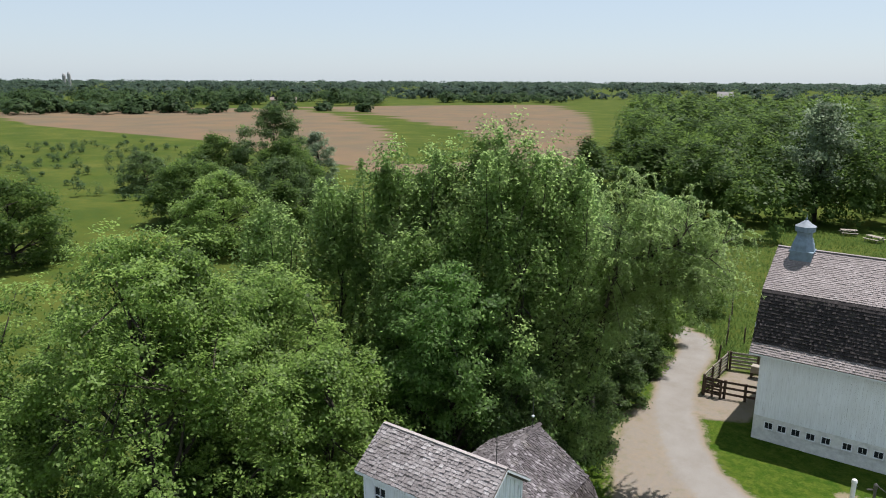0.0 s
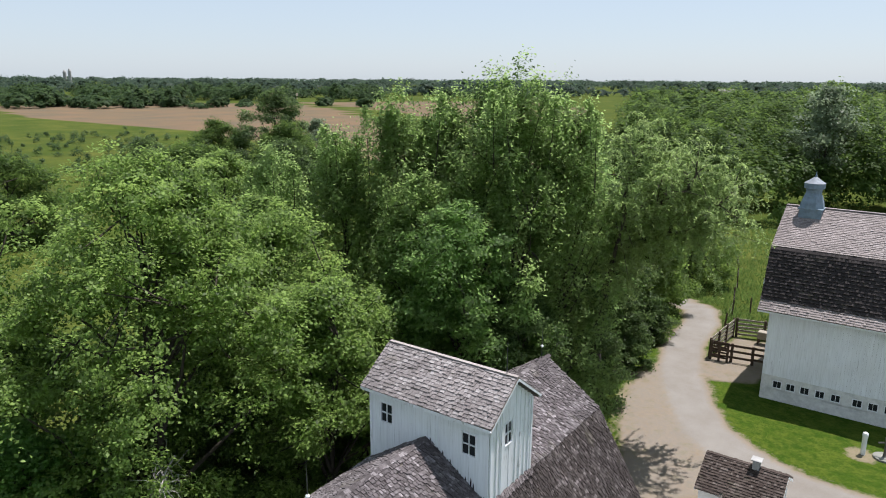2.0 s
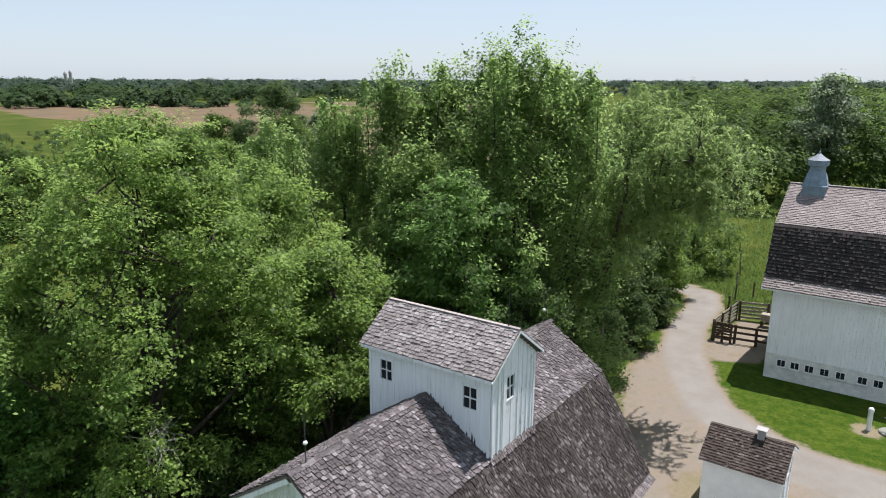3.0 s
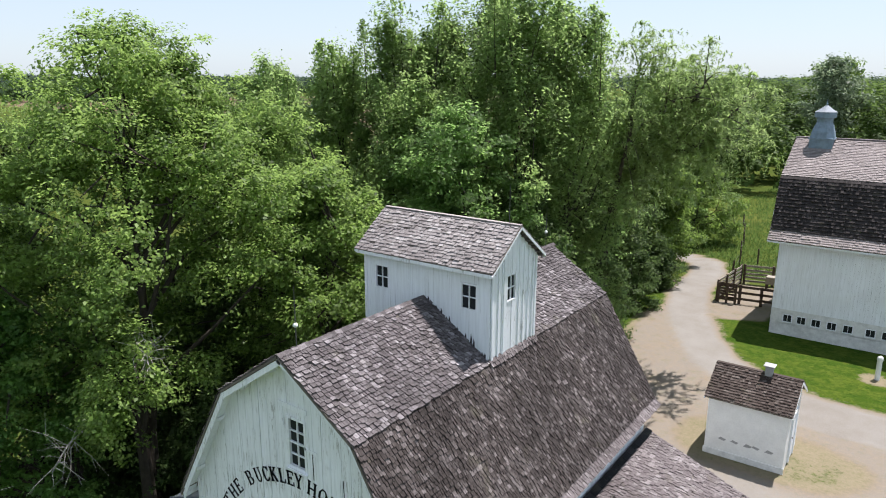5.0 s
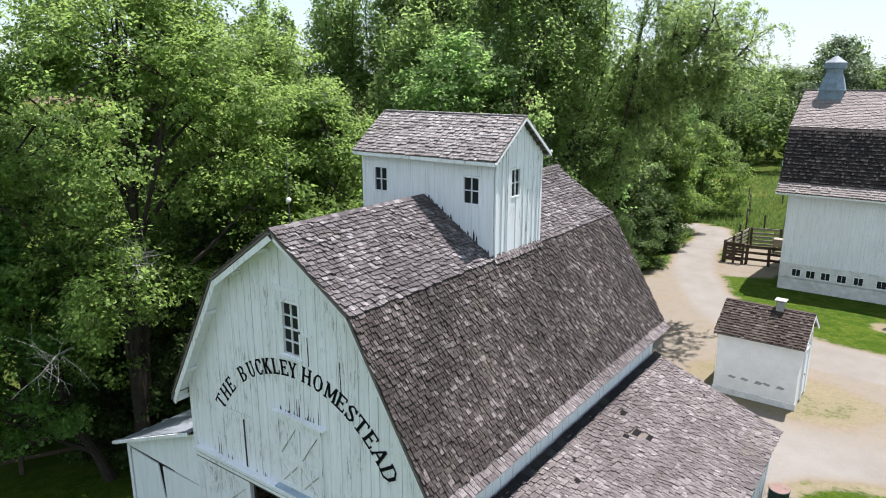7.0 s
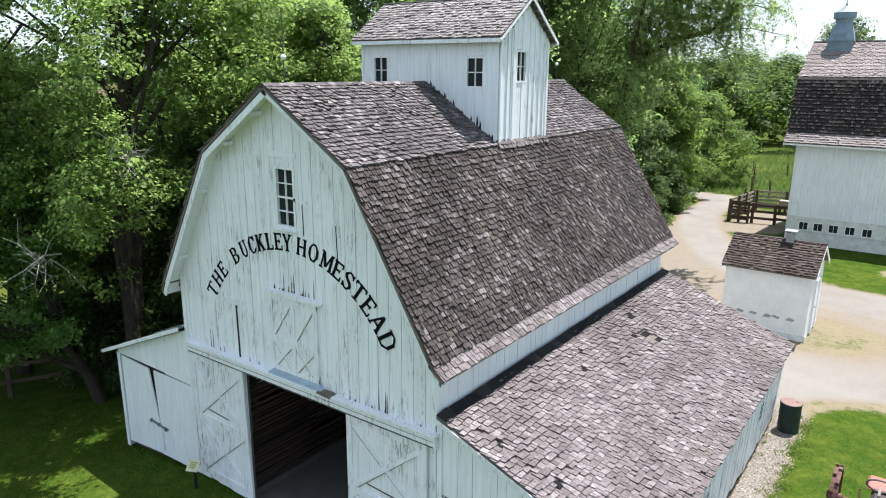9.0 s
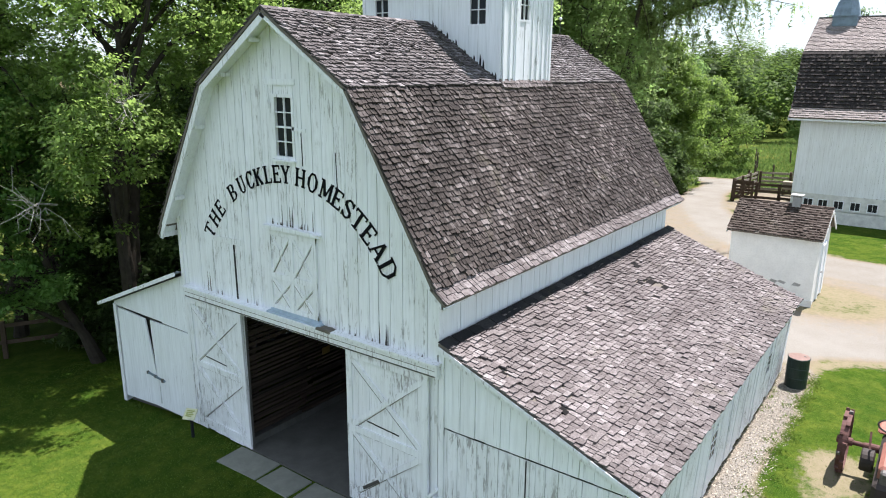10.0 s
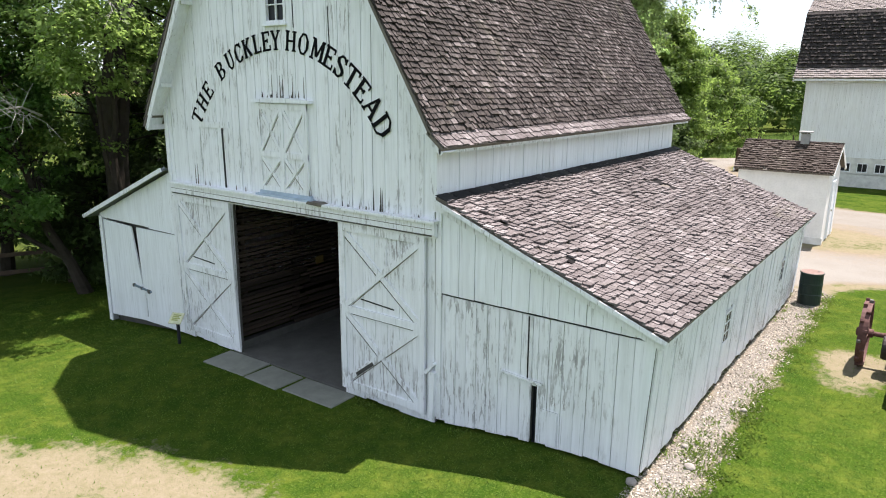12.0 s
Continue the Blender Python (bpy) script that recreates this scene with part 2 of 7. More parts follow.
MAT["leaf_silver"] = leaf_stuff("silver_poplar_leaves", (0.03, 0.05, 0.024), (0.095, 0.14, 0.07), (0.22, 0.28, 0.17), 0.2)
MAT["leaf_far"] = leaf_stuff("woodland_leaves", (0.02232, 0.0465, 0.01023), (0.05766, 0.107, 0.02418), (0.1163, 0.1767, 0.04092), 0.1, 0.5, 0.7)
# far leaf colour shifted blue-grey: the haze is put into the leaves
MAT["leaf_haze"] = leaf_stuff("hazy_leaves", (0.026, 0.044, 0.034), (0.045, 0.072, 0.05), (0.068, 0.10, 0.066), 0.05, 0.4, 0.15)
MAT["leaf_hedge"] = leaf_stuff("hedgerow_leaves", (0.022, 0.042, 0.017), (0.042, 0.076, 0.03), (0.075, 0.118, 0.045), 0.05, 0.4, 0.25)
MAT["meadow_blade"] = leaf_stuff("meadow_blades", (0.027, 0.0558, 0.0108), (0.0765, 0.135, 0.027), (0.135, 0.207, 0.054), 0.1, 0.4)
MAT["grass_blade"] = leaf_stuff("grass_blades", (0.02621, 0.06048, 0.007056), (0.07056, 0.123, 0.01613), (0.1512, 0.2117, 0.04032), 0.08, 0.3)


def ground_material():
    """Lawn, meadow, straw, gravel and ploughed soil, mixed by the land's own map."""
    n = Nodes("land")
    att = n.add("ShaderNodeAttribute")
    att.attribute_name = "land"
    sep = n.add("ShaderNodeSeparateColor", Color=att.outputs["Color"])
    p = n.place()
    wide, mid, fine = n.noise(p, 0.06, 4, 0.55), n.noise(p, 0.8, 5, 0.6), n.noise(p, 7.0, 5, 0.7)
    tiny = n.noise(p, 38.0, 3, 0.7)
    rag = n.math("SUBTRACT", n.math("ADD", n.math("MULTIPLY", mid, 0.55), n.math("MULTIPLY", fine, 0.45)), 0.5)

    def cover(channel, push=0.9):
        return n.step(n.math("ADD", channel, n.math("MULTIPLY", rag, push)), 0.40, 0.60)

    lawn = n.mix(n.step(mid, 0.35, 0.7), (0.02253, 0.05309, 0.004826), (0.04665, 0.07561, 0.008043))
    patchy = n.noise(p, 2.3, 6, 0.68)
    lawn = n.mix(n.math("MULTIPLY", n.step(patchy, 0.44, 0.64), 0.6), lawn, (0.09812, 0.1166, 0.01769))
    lawn = n.mix(n.math("MULTIPLY", n.step(fine, 0.4, 0.7), 0.75), lawn, (0.01608, 0.04022, 0.005631))
    lawn = n.mix(n.math("MULTIPLY", n.step(tiny, 0.5, 0.75), 0.75), lawn, (0.1005, 0.1447, 0.02735))
    meadow = n.mix(n.step(wide, 0.35, 0.65), (0.04988, 0.0688, 0.01118), (0.086, 0.09288, 0.01978))
    swell = n.noise(n.place(0.6, 1, 1), 0.16, 5, 0.65)
    meadow = n.mix(n.math("MULTIPLY", n.step(swell, 0.42, 0.62), 0.65), meadow, (0.03096, 0.0516, 0.01032))
    meadow = n.mix(n.math("MULTIPLY", n.step(mid, 0.4, 0.7), 0.55), meadow, (0.0344, 0.06708, 0.01548))
    meadow = n.mix(n.math("MULTIPLY", n.step(fine, 0.5, 0.8), 0.35), meadow, (0.086, 0.1075, 0.0301))
    grass = n.mix(att.outputs["Alpha"], meadow, lawn)
    straw = n.mix(n.step(fine, 0.35, 0.7), (0.205, 0.172, 0.122), (0.15, 0.135, 0.078))
    straw = n.mix(n.math("MULTIPLY", n.step(tiny, 0.5, 0.8), 0.4), straw, (0.158, 0.155, 0.062))
    gravel = n.mix(n.step(mid, 0.3, 0.7), (0.212, 0.202, 0.184), (0.168, 0.153, 0.132))
    gravel = n.mix(n.math("MULTIPLY", n.step(tiny, 0.4, 0.8), 0.45), gravel, (0.285, 0.265, 0.236))
    dirt = n.mix(n.step(fine, 0.35, 0.7), (0.212, 0.171, 0.126), (0.152, 0.125, 0.09))
    dirt = n.mix(n.math("MULTIPLY", n.step(patchy, 0.52, 0.66), 0.4), dirt, (0.095, 0.105, 0.035))
    gravel = n.mix(n.step(n.math("ADD", sep.outputs["Red"], n.math("MULTIPLY", rag, 1.1)), 0.5, 0.9), dirt, gravel)
    soil = n.mix(n.step(wide, 0.3, 0.7), (0.1062, 0.0882, 0.063), (0.1548, 0.1035, 0.0648))
    rows = n.noise(n.place(0.5, 0.05, 1), 1.0, 3, 0.6)
    soil = n.mix(n.math("MULTIPLY", n.step(rows, 0.4, 0.7), 0.35), soil, (0.1215, 0.1125, 0.054))
    tone = n.mix(cover(sep.outputs["Green"], 1.7), grass, straw)
    tone = n.mix(cover(sep.outputs["Red"], 0.55), tone, gravel)
    tone = n.mix(cover(sep.outputs["Blue"], 0.2), tone, soil)
    h = n.math("ADD", n.math("MULTIPLY", fine, 0.6), n.math("MULTIPLY", tiny, 0.4))
    return n.done(tone, 0.95, n.bump(h, 0.7, 0.05), spec=0.02)


MAT["land"] = ground_material()


# ---------------------------------------------------------------- mesh helpers
def mesh_of(name, verts, faces, material):
    me = bpy.data.meshes.new(name)
    me.from_pydata([tuple(v) for v in verts], [], faces)
    me.materials.append(material)
    return me


def quads_mesh(name, quads, material):
    """Many loose faces of k corners, from an array (n, k, 3)."""
    quads = np.asarray(quads, np.float32)
    n, k = quads.shape[:2]
    me = bpy.data.meshes.new(name)
    me.vertices.add(k * n)
    me.vertices.foreach_set("co", quads.ravel())
    me.loops.add(k * n)
    me.loops.foreach_set("vertex_index", np.arange(k * n, dtype=np.int32))
    me.polygons.add(n)
    me.polygons.foreach_set("loop_start", np.arange(0, k * n, k, dtype=np.int32))
    me.update(calc_edges=True)
    me.materials.append(material)
    return me


def part(name, bm, material, parent=None, label=""):
    """Links a bmesh, or a ready mesh, as one object under a thing or a part."""
    if isinstance(bm, bpy.types.Mesh):
        me = bm
    else:
        me = bpy.data.meshes.new(name)
        bmesh.ops.recalc_face_normals(bm, faces=bm.faces)
        bm.to_mesh(me)
        bm.free()
        me.materials.append(material)
    ob = new(name, me)
    if parent is not None:
        ob.parent = parent
        if parent.type == "EMPTY":
            ob.matrix_parent_inverse = Matrix.Translation(-parent.location)
    if label:
        ob["label"] = label
    return ob


def thing(name, label, category, at=(0, 0, 0), group="", kind=""):
    ob = new(name)
    ob.location = at
    ob.empty_display_size = 0.2
    return tagged(ob, label, category, group, kind)


def box(bm, lo, hi, m=None, bevel=0.0):
    made = bmesh.ops.create_cube(bm, size=1.0)["verts"]
    for v in made:
        v.co = Vector([lo[k] + (v.co[k] + 0.5) * (hi[k] - lo[k]) for k in range(3)])
    if bevel:
        edges = list({e for v in made for e in v.link_edges})
        res = bmesh.ops.bevel(bm, geom=edges, offset=bevel, segments=1, affect="EDGES")
        made = list({v for f in res["faces"] for v in f.verts} | {v for v in made if v.is_valid})
    if m is not None:
        for v in made:
            v.co = m @ v.co
    return made


def boxed(lo, hi, m=None, bevel=0.0):
    bm = bmesh.new()
    box(bm, lo, hi, m, bevel)
    return bm


def beam(bm, a, b, w, h, up=(0, 0, 1)):
    """A squared timber from a to b."""
    a, b = Vector(a), Vector(b)
    d = (b - a)
    x = d.normalized()
    y = Vector(up).cross(x)
    y = y.normalized() if y.length > 1e-4 else Vector((1, 0, 0))
    z = x.cross(y)
    m = Matrix((x, y, z)).transposed().to_4x4()
    m.translation = a
    return box(bm, (0, -w / 2, -h / 2), (d.length, w / 2, h / 2), m)


def beamed(a, b, w, h, up=(0, 0, 1)):
    bm = bmesh.new()
    beam(bm, a, b, w, h, up)
    return bm


def lathe(bm, profile, steps=16, m=None, caps=True):
    """A turned body about z from (radius, height) pairs."""
    rings = []
    for r, z in profile:
        ring = []
        for k in range(steps):
            a = 2 * math.pi * k / steps
            co = Vector((r * math.cos(a), r * math.sin(a), z))
            ring.append(bm.verts.new(m @ co if m is not None else co))
        rings.append(ring)
    for lo, hi in zip(rings, rings[1:]):
        for k in range(steps):
            j = (k + 1) % steps
            bm.faces.new((lo[k], lo[j], hi[j], hi[k]))
    if caps:
        bm.faces.new(list(reversed(rings[0])))
        bm.faces.new(rings[-1])


def turned(profile, steps=16, m=None):
    bm = bmesh.new()
    lathe(bm, profile, steps, m)
    return bm


def tube(bm, points, radii, sides=6):
    """A tapered limb along points."""
    pts = [Vector(p) for p in points]
    rings = []
    for i, p in enumerate(pts):
        d = (pts[min(i + 1, len(pts) - 1)] - pts[max(i - 1, 0)]).normalized()
        x = d.cross(Vector((0.31, 0.87, 0.37))).normalized()
        y = d.cross(x)
        rings.append([bm.verts.new(p + float(radii[i]) * (math.cos(2 * math.pi * k / sides) * x + math.sin(2 * math.pi * k / sides) * y)) for k in range(sides)])
    for lo, hi in zip(rings, rings[1:]):
        for k in range(sides):
            bm.faces.new((lo[k], lo[(k + 1) % sides], hi[(k + 1) % sides], hi[k]))
    bm.faces.new(rings[-1])


def prism(bm, outline, to, d0, d1):
    """A flat outline in (u, w) given the thickness d0..d1; to(u, w, d) lays it into the world."""
    front = [bm.verts.new(to(u, w, d0)) for u, w in outline]
    back = [bm.verts.new(to(u, w, d1)) for u, w in outline]
    n = len(outline)
    bm.faces.new(front)
    bm.faces.new(list(reversed(back)))
    for k in range(n):
        j = (k + 1) % n
        bm.faces.new((front[k], back[k], back[j], front[j]))


def roofline(profile):
    """Height under a broken line [(u, w), ...] at u."""
    us, ws = zip(*profile)
    return lambda u: float(np.interp(u, us, ws))


def board_wall(parent, to, u0, u1, bottom, profile, material, width=0.2, holes=(), thick=0.024, cuts=(), seed=1, gap=0.007, backing=0.05, name="board", jitter=0.006, ragged=0.03):
    """Upright boards from u0 to u1, cut to the roofline and round the openings (ua, ub, wa, wb), over a dark backing."""
    rng = random.Random(seed)
    top = roofline(profile)
    stops = sorted({u0, u1, *cuts, *[h[0] for h in holes], *[h[1] for h in holes]})
    edges = []
    for a, b in zip(stops, stops[1:]):
        count = max(1, round((b - a) / width))
        marks = [a + (b - a) * k / count for k in range(count + 1)]
        for k in range(1, count):
            marks[k] += rng.uniform(-0.03, 0.03) * min(1.0, width / 0.2)
        edges += list(zip(marks, marks[1:]))
    back = bmesh.new()
    for a, b in edges:
        m = (a + b) / 2
        spans = [(bottom(m), 99.0)]
        for ua, ub, wa, wb in holes:
            if ua - 1e-6 <= m <= ub + 1e-6:
                spans = [s for lo, hi in spans for s in ((lo, min(hi, wa)), (max(lo, wb), hi)) if s[1] - s[0] > 0.02]
        for lo, hi in spans:
            for which, (aa, bb) in enumerate(((a + gap / 2, b - gap / 2), (a, b))):
                lows = (lo if lo != bottom(m) else bottom(aa), lo if lo != bottom(m) else bottom(bb))
                if hi > 90:
                    inner = [(u, w) for u, w in profile if aa < u < bb]
                    rise = ragged * rng.random() ** 2
                    outline = [(aa, lows[0] + (rise + rng.uniform(0, 0.3) * ragged if which == 0 else 0.02)), (bb, lows[1] + (rise + rng.uniform(0, 0.3) * ragged if which == 0 else 0.02)), (bb, top(bb)), *reversed(inner), (aa, top(aa))]
                    if min(top(aa), top(bb)) - max(lows) < 0.02:
                        continue
                else:
                    outline = [(aa, lows[0]), (bb, lows[1]), (bb, hi), (aa, hi)]
                if which == 0:
                    bm = bmesh.new()
                    off = rng.uniform(-jitter, jitter)
                    prism(bm, outline, to, -thick + off, 0.0)
                    part(name, bm, material, parent)
                else:
                    prism(back, outline, to, 0.003, backing)
    bmesh.ops.remove_doubles(back, verts=back.verts, dist=1e-4)
    return back


def shingle_quads(rng, along, up, expose, wide, gaps=0.0):
    """Places (s, t, width, lift, skew) of overlapping shakes on a slope of that length and height."""
    rows = max(1, round(up / expose))
    step = up / rows
    out = []
    for r in range(rows):
        s = -rng.uniform(0, wide)
        while s < along:
            w = wide * rng.uniform(0.6, 1.45)
            a, b = max(s, 0.0), min(s + w, along)
            if b - a > 0.03 and rng.random() > gaps:
                out.append((a, r * step + rng.uniform(-0.016, 0.016), b - a - 0.008 - 0.008 * rng.random(), rng.random(), rng.gauss(0, 0.028)))
            s += w
    return out, step


SHAKE = {}


def shake_mesh(material):
    """One shake of unit width and length, butt thick, tip thin."""
    key = material.name
    if key not in SHAKE:
        v = [(0, 0, 0), (1, 0, 0), (1, 1, 0), (0, 1, 0), (0, 0, 1), (1, 0, 1), (1, 1, 0.25), (0, 1, 0.25)]
        f = [(0, 3, 2, 1), (4, 5, 6, 7), (0, 1, 5, 4), (1, 2, 6, 5), (2, 3, 7, 6), (3, 0, 4, 7)]
        SHAKE[key] = mesh_of("shake", v, f, material)
    return SHAKE[key]


CUBE_V = np.array([(0, 0, 0), (1, 0, 0), (1, 1, 0), (0, 1, 0), (0, 0, 1), (1, 0, 1), (1, 1, 0.25), (0, 1, 0.25)], float)
CUBE_F = np.array([(4, 5, 6, 7), (0, 1, 5, 4), (1, 2, 6, 5), (3, 0, 4, 7)])  # underside and tip stay covered


def shingled(parent, origin, along, up, material, expose=0.125, wide=0.12, seed=1, thick=0.016, single=None, holes=(), deck=True, name="roof_slope", gaps=0.006, label="", rough=1.0, uneven=1.0):
    """A slope: a boarded deck with shakes laid in courses from the eave (origin) up. single(s, t): which shakes are parts of their own."""
    rng = random.Random(seed)
    o, a, u = Vector(origin), Vector(along), Vector(up)
    la, lu = a.length, u.length
    a, u = a.normalized(), u.normalized()
    nrm = a.cross(u).normalized()
    if nrm.z < 0:
        nrm = -nrm
    bm = bmesh.new()
    m = Matrix((a, u, nrm)).transposed().to_4x4()
    m.translation = o
    box(bm, (0, 0, -0.045), (la, lu, -0.004), m)
    body = part(name, bm, MAT["old_wood"], parent, label)
    places, step = shingle_quads(rng, la, lu, expose, wide, gaps)
    all_v, all_f, count = [], [], 0
    for s, t, w, lift, skew in places:
        t, skew = round(t / step) * step * (1 - uneven) + t * uneven, skew * uneven
        if any(h[0] < s + w / 2 < h[1] and h[2] - step * 0.8 < t + step / 2 < h[3] for h in holes):
            continue
        length = min(step * 1.75, lu - t + 0.02)
        rise = thick * (0.75 + 0.5 * lift) * rough
        tilt = rise / max(step, 0.02) * 0.9 + (0.07 if lift > 0.93 else 0.0) * rough
        x = (a + u * skew).normalized()
        y = (u - nrm * tilt * 0.5 - a * skew).normalized()
        z = x.cross(y)
        if z.dot(nrm) < 0:
            z = -z
        mm = Matrix((x * w, y * length, z * rise)).transposed().to_4x4()
        mm.translation = o + a * s + u * t + nrm * (0.002 + tilt * length * 0.5)
        if single is not None and single(s, t):
            ob = new("shingle", shake_mesh(material))
            ob.parent = body
            ob.matrix_basis = mm
            count += 1
        else:
            mat = np.array(mm)
            all_v.append(CUBE_V @ mat[:3, :3].T + mat[:3, 3])
            all_f.append(CUBE_F + 8 * len(all_f))
    if all_v:
        me = mesh_of("shingles", np.concatenate(all_v).tolist(), np.concatenate(all_f).tolist(), material)
        rest = part("shingles", me, material, body)
        tagged(rest, kind="stuff")
    return body


# ---------------------------------------------------------------- land
def smooth(a, b, v):
    t = np.clip((np.asarray(v, float) - a) / (b - a), 0, 1)
    return t * t * (3 - 2 * t)


def land_height(x, y):
    """Height of the ground: a gentle rise behind the crib, falling off to the west and to the far fields."""
    x, y = np.asarray(x, float), np.asarray(y, float)
    rise = np.interp(y, [-5, 0, 8, 14, 27, 31, 45, 90, 200], [0, 0, 0.24, 0.42, 0.55, 0.42, 0.0, -1.0, -1.2])
    west = np.interp(x, [-200, -60, -20, -12, -5.8, -2.8], [-1.1, -1.0, -0.75, -0.6, -0.33, 0.0])
    w = smooth(-11, -2.5, x)
    z = np.where(y < 60, rise * w + west * (1 - smooth(60, 95, y)) + np.minimum(0, rise) * (1 - w) * (1 + west), np.minimum(rise, west))
    z = z + 0.27 * smooth(2.2, 5.4, x) * (1 - smooth(2, 9.5, y)) * smooth(-9, -1.5, y)
    z = z + 0.03 * np.sin(x * 0.9 + 1.3 * np.sin(y * 0.4)) * np.sin(y * 0.7) * smooth(10, 14, np.hypot(x - 1, y - 4))
    inside = (np.abs(x) < 2.7) & (y > 0.25) & (y < 8.9)
    return np.where(inside, np.minimum(z, -0.03), z)


def ground_at(x, y):
    return float(land_height(x, y))


def near_path(x, y, points):
    """Distance from a broken line, and how wide it is there; points: (x, y, half width)."""
    best = np.full(np.shape(x), -1e9)
    for (ax, ay, aw), (bx, by, bw) in zip(points, points[1:]):
        dx, dy = bx - ax, by - ay
        t = np.clip(((x - ax) * dx + (y - ay) * dy) / (dx * dx + dy * dy), 0, 1)
        best = np.maximum(best, aw + t * (bw - aw) - np.hypot(x - ax - t * dx, y - ay - t * dy))
    return best


def in_poly(x, y, poly):
    """Signed distance into a polygon (positive inside)."""
    inside = np.zeros(np.shape(x), bool)
    dist = np.full(np.shape(x), 1e9)
    for (ax, ay), (bx, by) in zip(poly, poly[1:] + poly[:1]):
        dx, dy = bx - ax, by - ay
        t = np.clip(((x - ax) * dx + (y - ay) * dy) / (dx * dx + dy * dy), 0, 1)
        dist = np.minimum(dist, np.hypot(x - ax - t * dx, y - ay - t * dy))
        crosses = ((ay > y) != (by > y)) & (x < dx * (y - ay) / (dy if dy else 1e-9) + ax)
        inside ^= crosses
    return np.where(inside, dist, -dist)


LANE = [(-22.0, 47.5, 0.9), (-10.0, 44.0, 0.9), (-6.0, 42.4, 1.0), (-3.7, 40.4, 1.15), (-2.7, 37.2, 1.15), (-2.4, 32.4, 1.15), (-1.3, 28, 1.2), (0.1, 24.7, 1.2), (1.7, 22.0, 1.2), (3.3, 20.6, 1.3), (5.6, 19.2, 1.5), (9, 18.9, 1.5), (14, 20.5, 1.6), (26, 24, 1.6)]
YARD = [(0.2, 9.6), (6.0, 9.6), (6.9, 10.6), (8.3, 11.3), (12, 12.6), (20, 15), (22, 18), (9, 18.2), (4.4, 20.0), (1.6, 22.6), (0.0, 26.0), (-2.6, 27.5), (-3.2, 26.0), (-2.5, 22.6), (-1.9, 20.2), (-0.9, 18.0), (-0.5, 12)]
PEN = [(-1.6, 28.6), (0.3, 27.2), (2.7, 28.2), (2.9, 36.4), (-0.4, 35.6), (-0.7, 31)]
SOIL = [(-440, 166), (-380, 146), (-291, 125), (-247, 126), (-175, 124), (-99, 104), (-87, 101), (-55, 108), (-62, 150), (-95, 230), (-150, 350), (-246, 500), (-300, 440), (-366, 318), (-410, 225)]
SWALE = [(-360, 318, 9), (-276, 292, 11), (-205, 242, 13), (-150, 205, 15), (-112, 160, 14), (-92, 125, 10)]
TAN_PADS = [(7.7, 5.1, 0.72, 1.15), (7.6, 23.8, 0.7, 0.7)]


def land_map(x, y):
    """Gravel, straw, soil and lawn, each from 0 to 1 with 0.5 at its edge."""
    scale = np.maximum(0.5, np.hypot(x, y) * 0.01)
    edge = lambda d, soft: np.clip(0.5 + d / (2 * soft * scale / 0.5), 0, 1)  # noqa: E731
    gravel = np.maximum(edge(near_path(x, y, LANE), 0.45), (0.66 + 0.34 * smooth(14.5, 11.5, y)) * edge(in_poly(x, y, YARD), 0.4))
    shed_patch = np.minimum(near_path(x, y, [(3.9, 15.4, 1.6), (6.4, 15.2, 1.5), (7.3, 15.4, 0.9)]), y - 13.4)
    gravel = np.minimum(gravel, 1 - edge(shed_patch, 0.9))
    gravel = np.maximum(gravel, 0.62 * edge(in_poly(x, y, PEN), 0.4))
    strip = np.minimum(np.minimum(x - 6.0, 6.70 + 0.06 * np.sin(y * 2.1) + 0.07 * np.sin(y * 5.3 + 1) - 0.1 * smooth(7, 9.5, y) - x), np.minimum(y + 0.75, 9.9 - y))
    gravel = np.maximum(gravel, edge(strip, 0.06))
    straw = edge(shed_patch + 0.7, 0.6) * 0.66
    rim = np.maximum(near_path(x, y, LANE), in_poly(x, y, YARD))
    straw = np.maximum(straw, 0.62 * np.clip(1 - np.abs(rim - 0.05) / 0.75, 0, 1))
    front = near_path(x, y, [(-3.2, -6.5, 0.7), (0.1, -3.95, 1.2), (2.2, -3.3, 1.0), (4.2, -3.1, 0.5)])
    straw = np.maximum(straw, 0.68 * edge(front, 0.7))
    straw = np.maximum(straw, 0.42 * edge(2.2 - np.hypot((x + 1) / 2.0, (y - 33) / 2), 0.6))
    corner = near_path(x, y, [(6.45, 8.7, 0.28), (6.6, 9.9, 0.3), (7.2, 10.75, 0.35), (8.3, 11.1, 0.4), (9.6, 11.5, 0.3)])
    straw = np.maximum(straw, 0.70 * edge(corner, 0.25))
    for px, py, ra, rb in TAN_PADS:
        straw = np.maximum(straw, 0.72 * edge(1.0 - np.hypot((x - px) / ra, (y - py) / rb), 0.45))
    soil = edge(in_poly(x, y, SOIL), 0.4) * (1 - edge(near_path(x, y, SWALE), 0.5))
    lawn = smooth(-16, -9, x) * (1 - smooth(33, 37, y)) * smooth(-40, -25, y)
    return np.stack([gravel, straw, soil, lawn], -1)


def stretch(lo, hi, step, far_lo, far_hi, grow):
    inner = list(np.arange(lo, hi + 1e-6, step))
    down, up, s = [lo], [hi], step
    while down[-1] > far_lo:
        s *= grow
        down.append(down[-1] - s)
    s = step
    while up[-1] < far_hi:
        s *= grow
        up.append(up[-1] + s)
    return np.array(down[:0:-1] + inner + up[1:])


